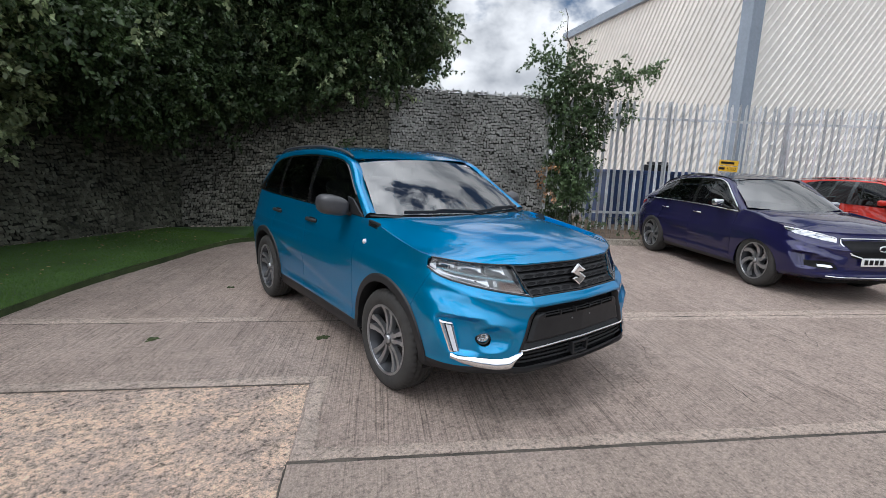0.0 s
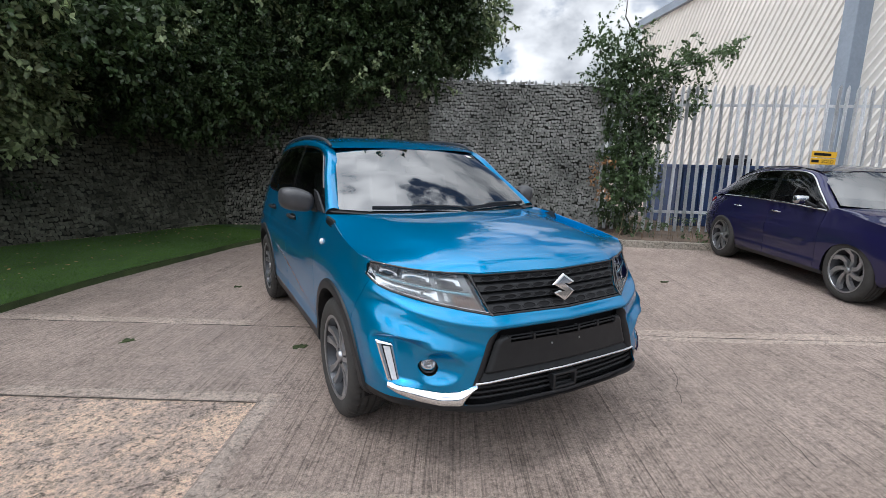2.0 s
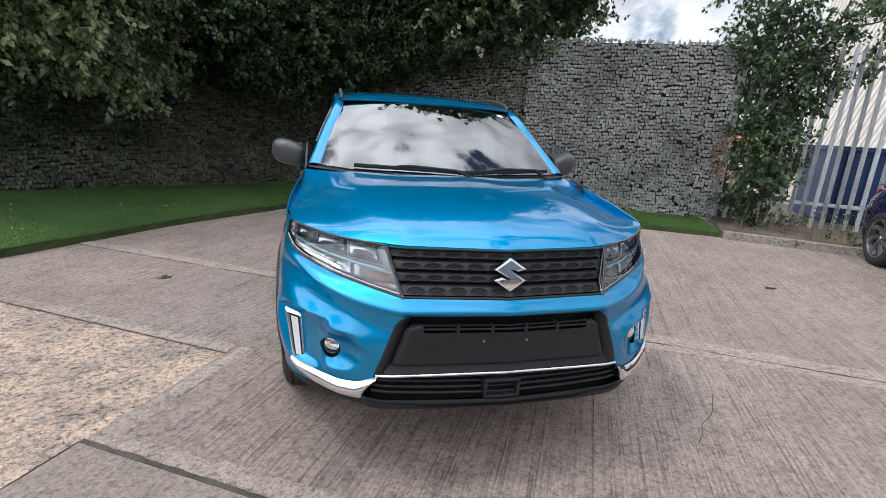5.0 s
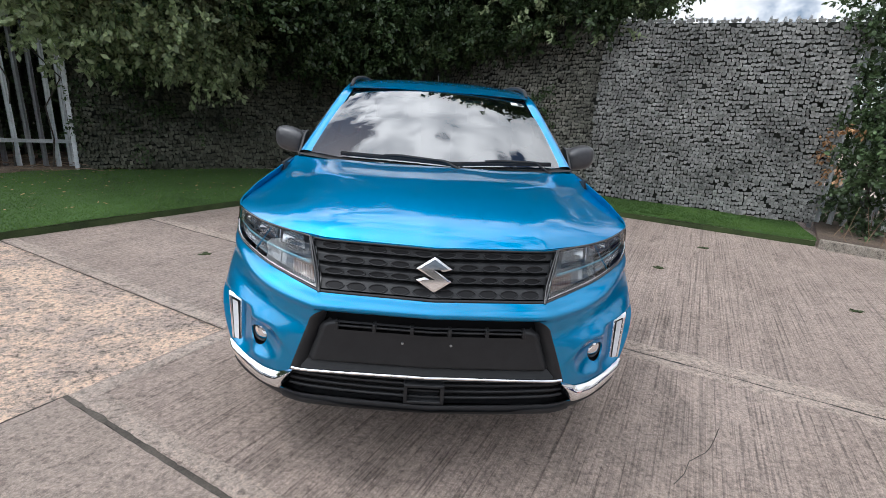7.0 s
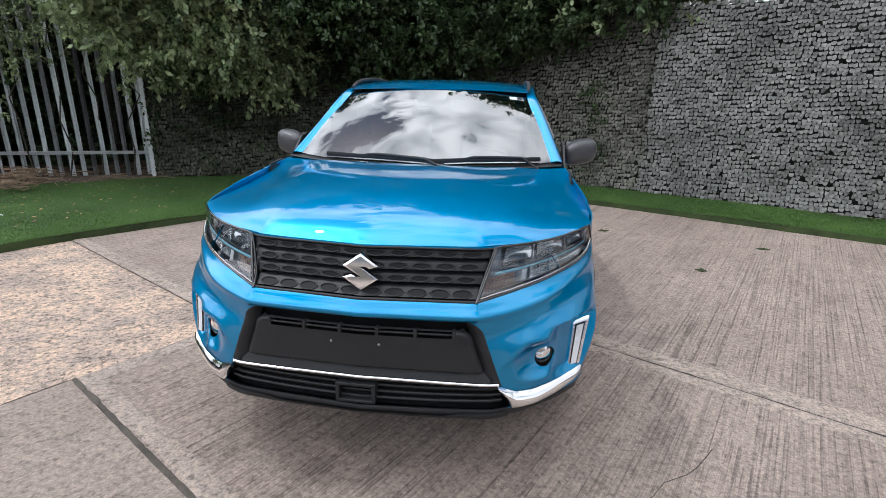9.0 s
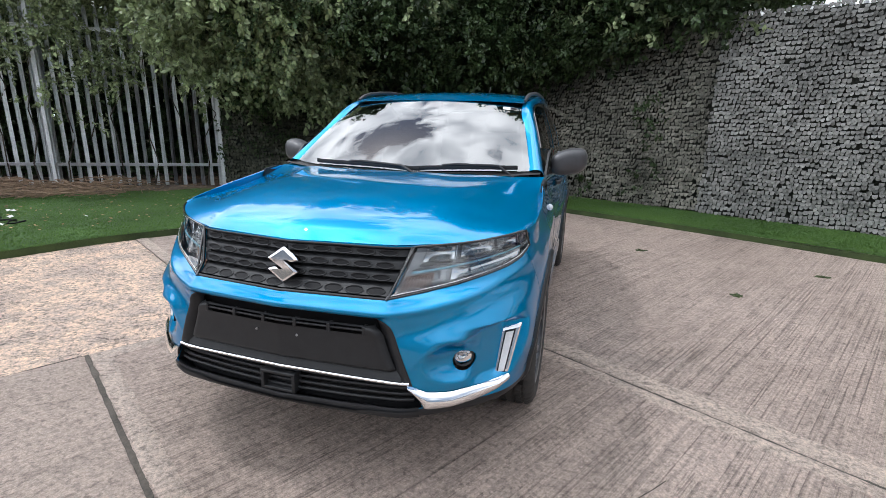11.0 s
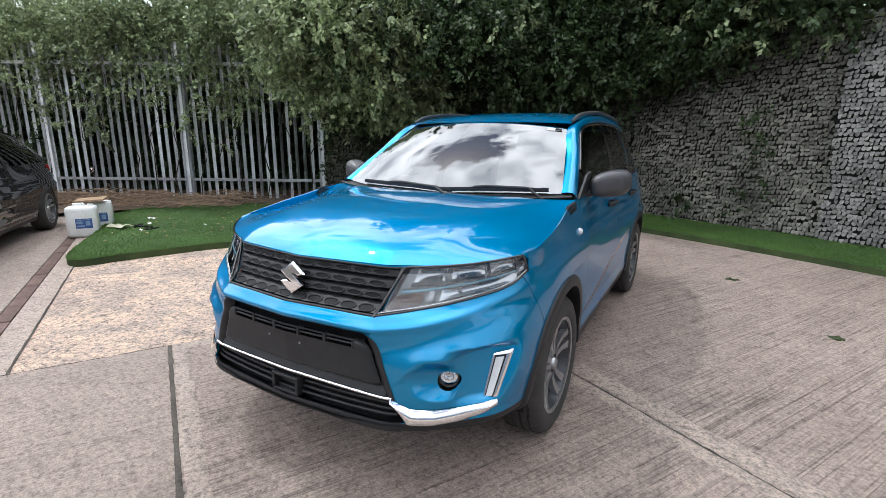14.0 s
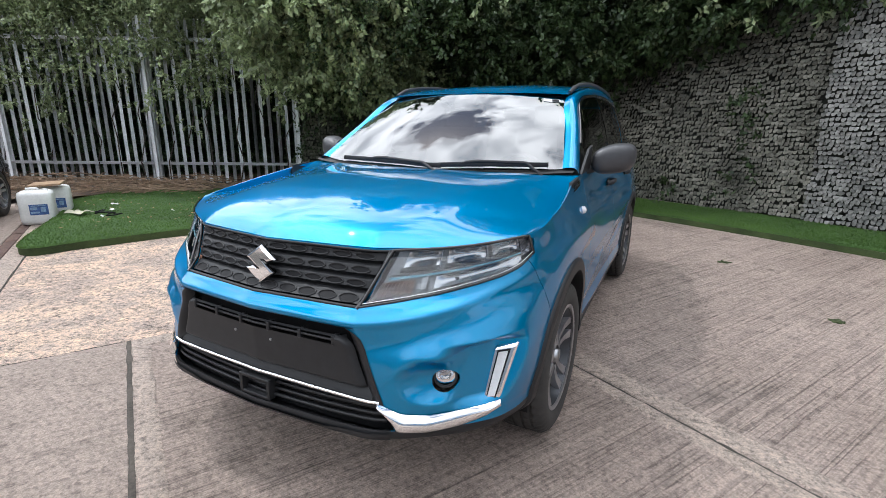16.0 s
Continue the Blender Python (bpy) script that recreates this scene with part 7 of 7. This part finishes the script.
    part("rear_window", warp(grid_bm(lambda u, v: (lerp(-1, 1, u) * lerp(.60, .53, v), lerp(3.22, 2.99, v), lerp(1.13, 1.475, v)), 8, 4)), TINTED, root)
    part("bumper_trim", warp(tube_bm([(x, front_y(x, .36) - .006, .36) for x in np.linspace(-.6, .6, 21)], .008, 6)), CHROME, root)
    if plate:
        pl = part("number_plate", warp(box_bm(.52, .012, .11, pose(0, front_y(0, .56) - .02, .57), .003)), LABEL_WHITE, root, "white number plate")
        yb = front_y(0, .56) - .029
        for k in range(7):
            part("plate_bar", warp(box_bm(.045, .004, .065, pose(-.21 + .068 * k + (.02 if k > 3 else 0), yb, .57))), DARK_PLASTIC, pl, smooth=False)
    return root


def flip_if(s, bm):
    return flip_x(bm) if s < 0 else bm


LENS_SOLID = material("lamp_unit", (0.55, 0.57, 0.60), 0.08, 0.75, 0.35, 26, 90, 0.0, coat=1.0)
LOW_Z = ([0, .2, .42, .74, .95, 1.08, 1.3, 1.55, 1.75], [0, .18, .38, .66, .85, .985, 1.20, 1.45, 1.63])
PAINT_DUSK = car_paint("dark_indigo_roof_paint", (0.006, 0.006, 0.022), 0.3, 0.3)
other_car("indigo_hatchback", pose(5.42, -.61, 0, 0, 0, -31.1), PAINT_PURPLE, LOW_Z, 1.014, .99, "shiny indigo hatchback with chrome window line parked by the kerb", .345, plate=True, rim_mat=ALLOY_GREY, roof_paint=PAINT_DUSK, sweep=.36)
other_car("red_hatchback", pose(9.05, -1.75, 0, 0, 0, -29.5), PAINT_RED, LOW_Z, .98, .98, "red hatchback parked beside the indigo car", .31, "pairs", chrome_line=False)
other_car("dark_grey_hatchback", pose(-5.60, -1.19, 0, 0, 0, 53), PAINT_GREY, LOW_Z, 1.06, 1.0, "dark grey hatchback parked beyond the red pavers", .325, "pairs", chrome_line=False, sweep=.2)


# ---- clutter beside the turf ----
def jerrycan(m, label, capped=True):
    root = thing("jerrycan", m, label, "jerrycan", "white jerrycans by the turf")
    bm = box_bm(.36, .30, .43, pose(0, 0, .215), .055)
    for v in bm.verts:
        v.co.x *= 1 - .05 * max(0.0, v.co.z - .3)
    part("body", bm, WHITE_PLASTIC, root)
    part("handle", tube_bm([(-.10, 0, .42), (-.09, 0, .455), (.02, 0, .46), (.05, 0, .42)], .016, 8), WHITE_PLASTIC, root)
    if capped:
        part("cap", lathe_bm([(.0005, .030), (.028, .030), (.03, .0)], 16), WHITE_PLASTIC, root, matrix=pose(.11, -.02, .425, 0, -90, 0))
    part("label_sheet", box_bm(.19, .003, .135, pose(.03, -.1515, .20), .001), LABEL_BLUE, root, "blue printed label", False)
    for x, z, w, h in ((.03, .25, .15, .010), (-.02, .215, .07, .035), (.075, .20, .05, .06), (-.01, .165, .09, .022)):
        part("lettering_bar", box_bm(w, .002, h, pose(x, -.1540, z)), LABEL_PRINT, root, smooth=False)
    return root


jerrycan(pose(-6.22, 1.08, 0, 0, 0, 58), "white plastic jerrycan with a blue label standing on concrete")
jerrycan(pose(-6.62, 1.46, .0, 0, 0, 60), "white plastic jerrycan behind another, under a folded cardboard", False)
cb = thing("cardboard_piece", pose(-6.50, 1.34, .472, 4, -3, 50), "folded brown cardboard lying on the jerrycan", "cardboard")
part("sheet", box_bm(.36, .26, .025, None, .004), CARD, cb, smooth=False)
rag = thing("work_gloves", pose(-5.86, 1.36, .115, 0, 0, 20), "crumpled pale work gloves on the turf", "gloves")
bm = grid_bm(lambda u, v: (lerp(-.14, .14, u), lerp(-.09, .09, v) * (1 - .3 * math.sin(u * 5)), .02 + .035 * abs(math.sin(u * 7 + v * 3)) * math.sin(math.pi * v)), 14, 8)
part("cloth", thicken(bm, .004), material("pale_cloth", (0.42, 0.40, 0.30), .9, 0, .2, 9, 80, .3), rag)
cable = thing("black_cable", None, "black strap lying curled on the turf", "strap")
part("strap", tube_bm([(-5.75 + .045 * k, 1.5 + .09 * math.sin(k * 1.1), .125 + .03 * abs(math.sin(k * .9))) for k in range(13)], .010, 6), DARK_PLASTIC, cable)
for k, (x, y, r) in enumerate(((-5.75, 1.72, .035), (-5.35, 1.38, .02), (-6.2, 2.0, .045), (-5.0, 2.1, .018))):
    sc = thing("paper_scrap", pose(x, y, .13, 0, 0, 40 * k), "small white scrap lying on the turf", "scrap", "scraps on the turf")
    part("sheet", thicken(grid_bm(lambda u, v: (lerp(-r, r, u), lerp(-r, r, v) * .7, .008 * math.sin(u * 6) + .01 * v), 5, 4), .002), LABEL_WHITE, sc)
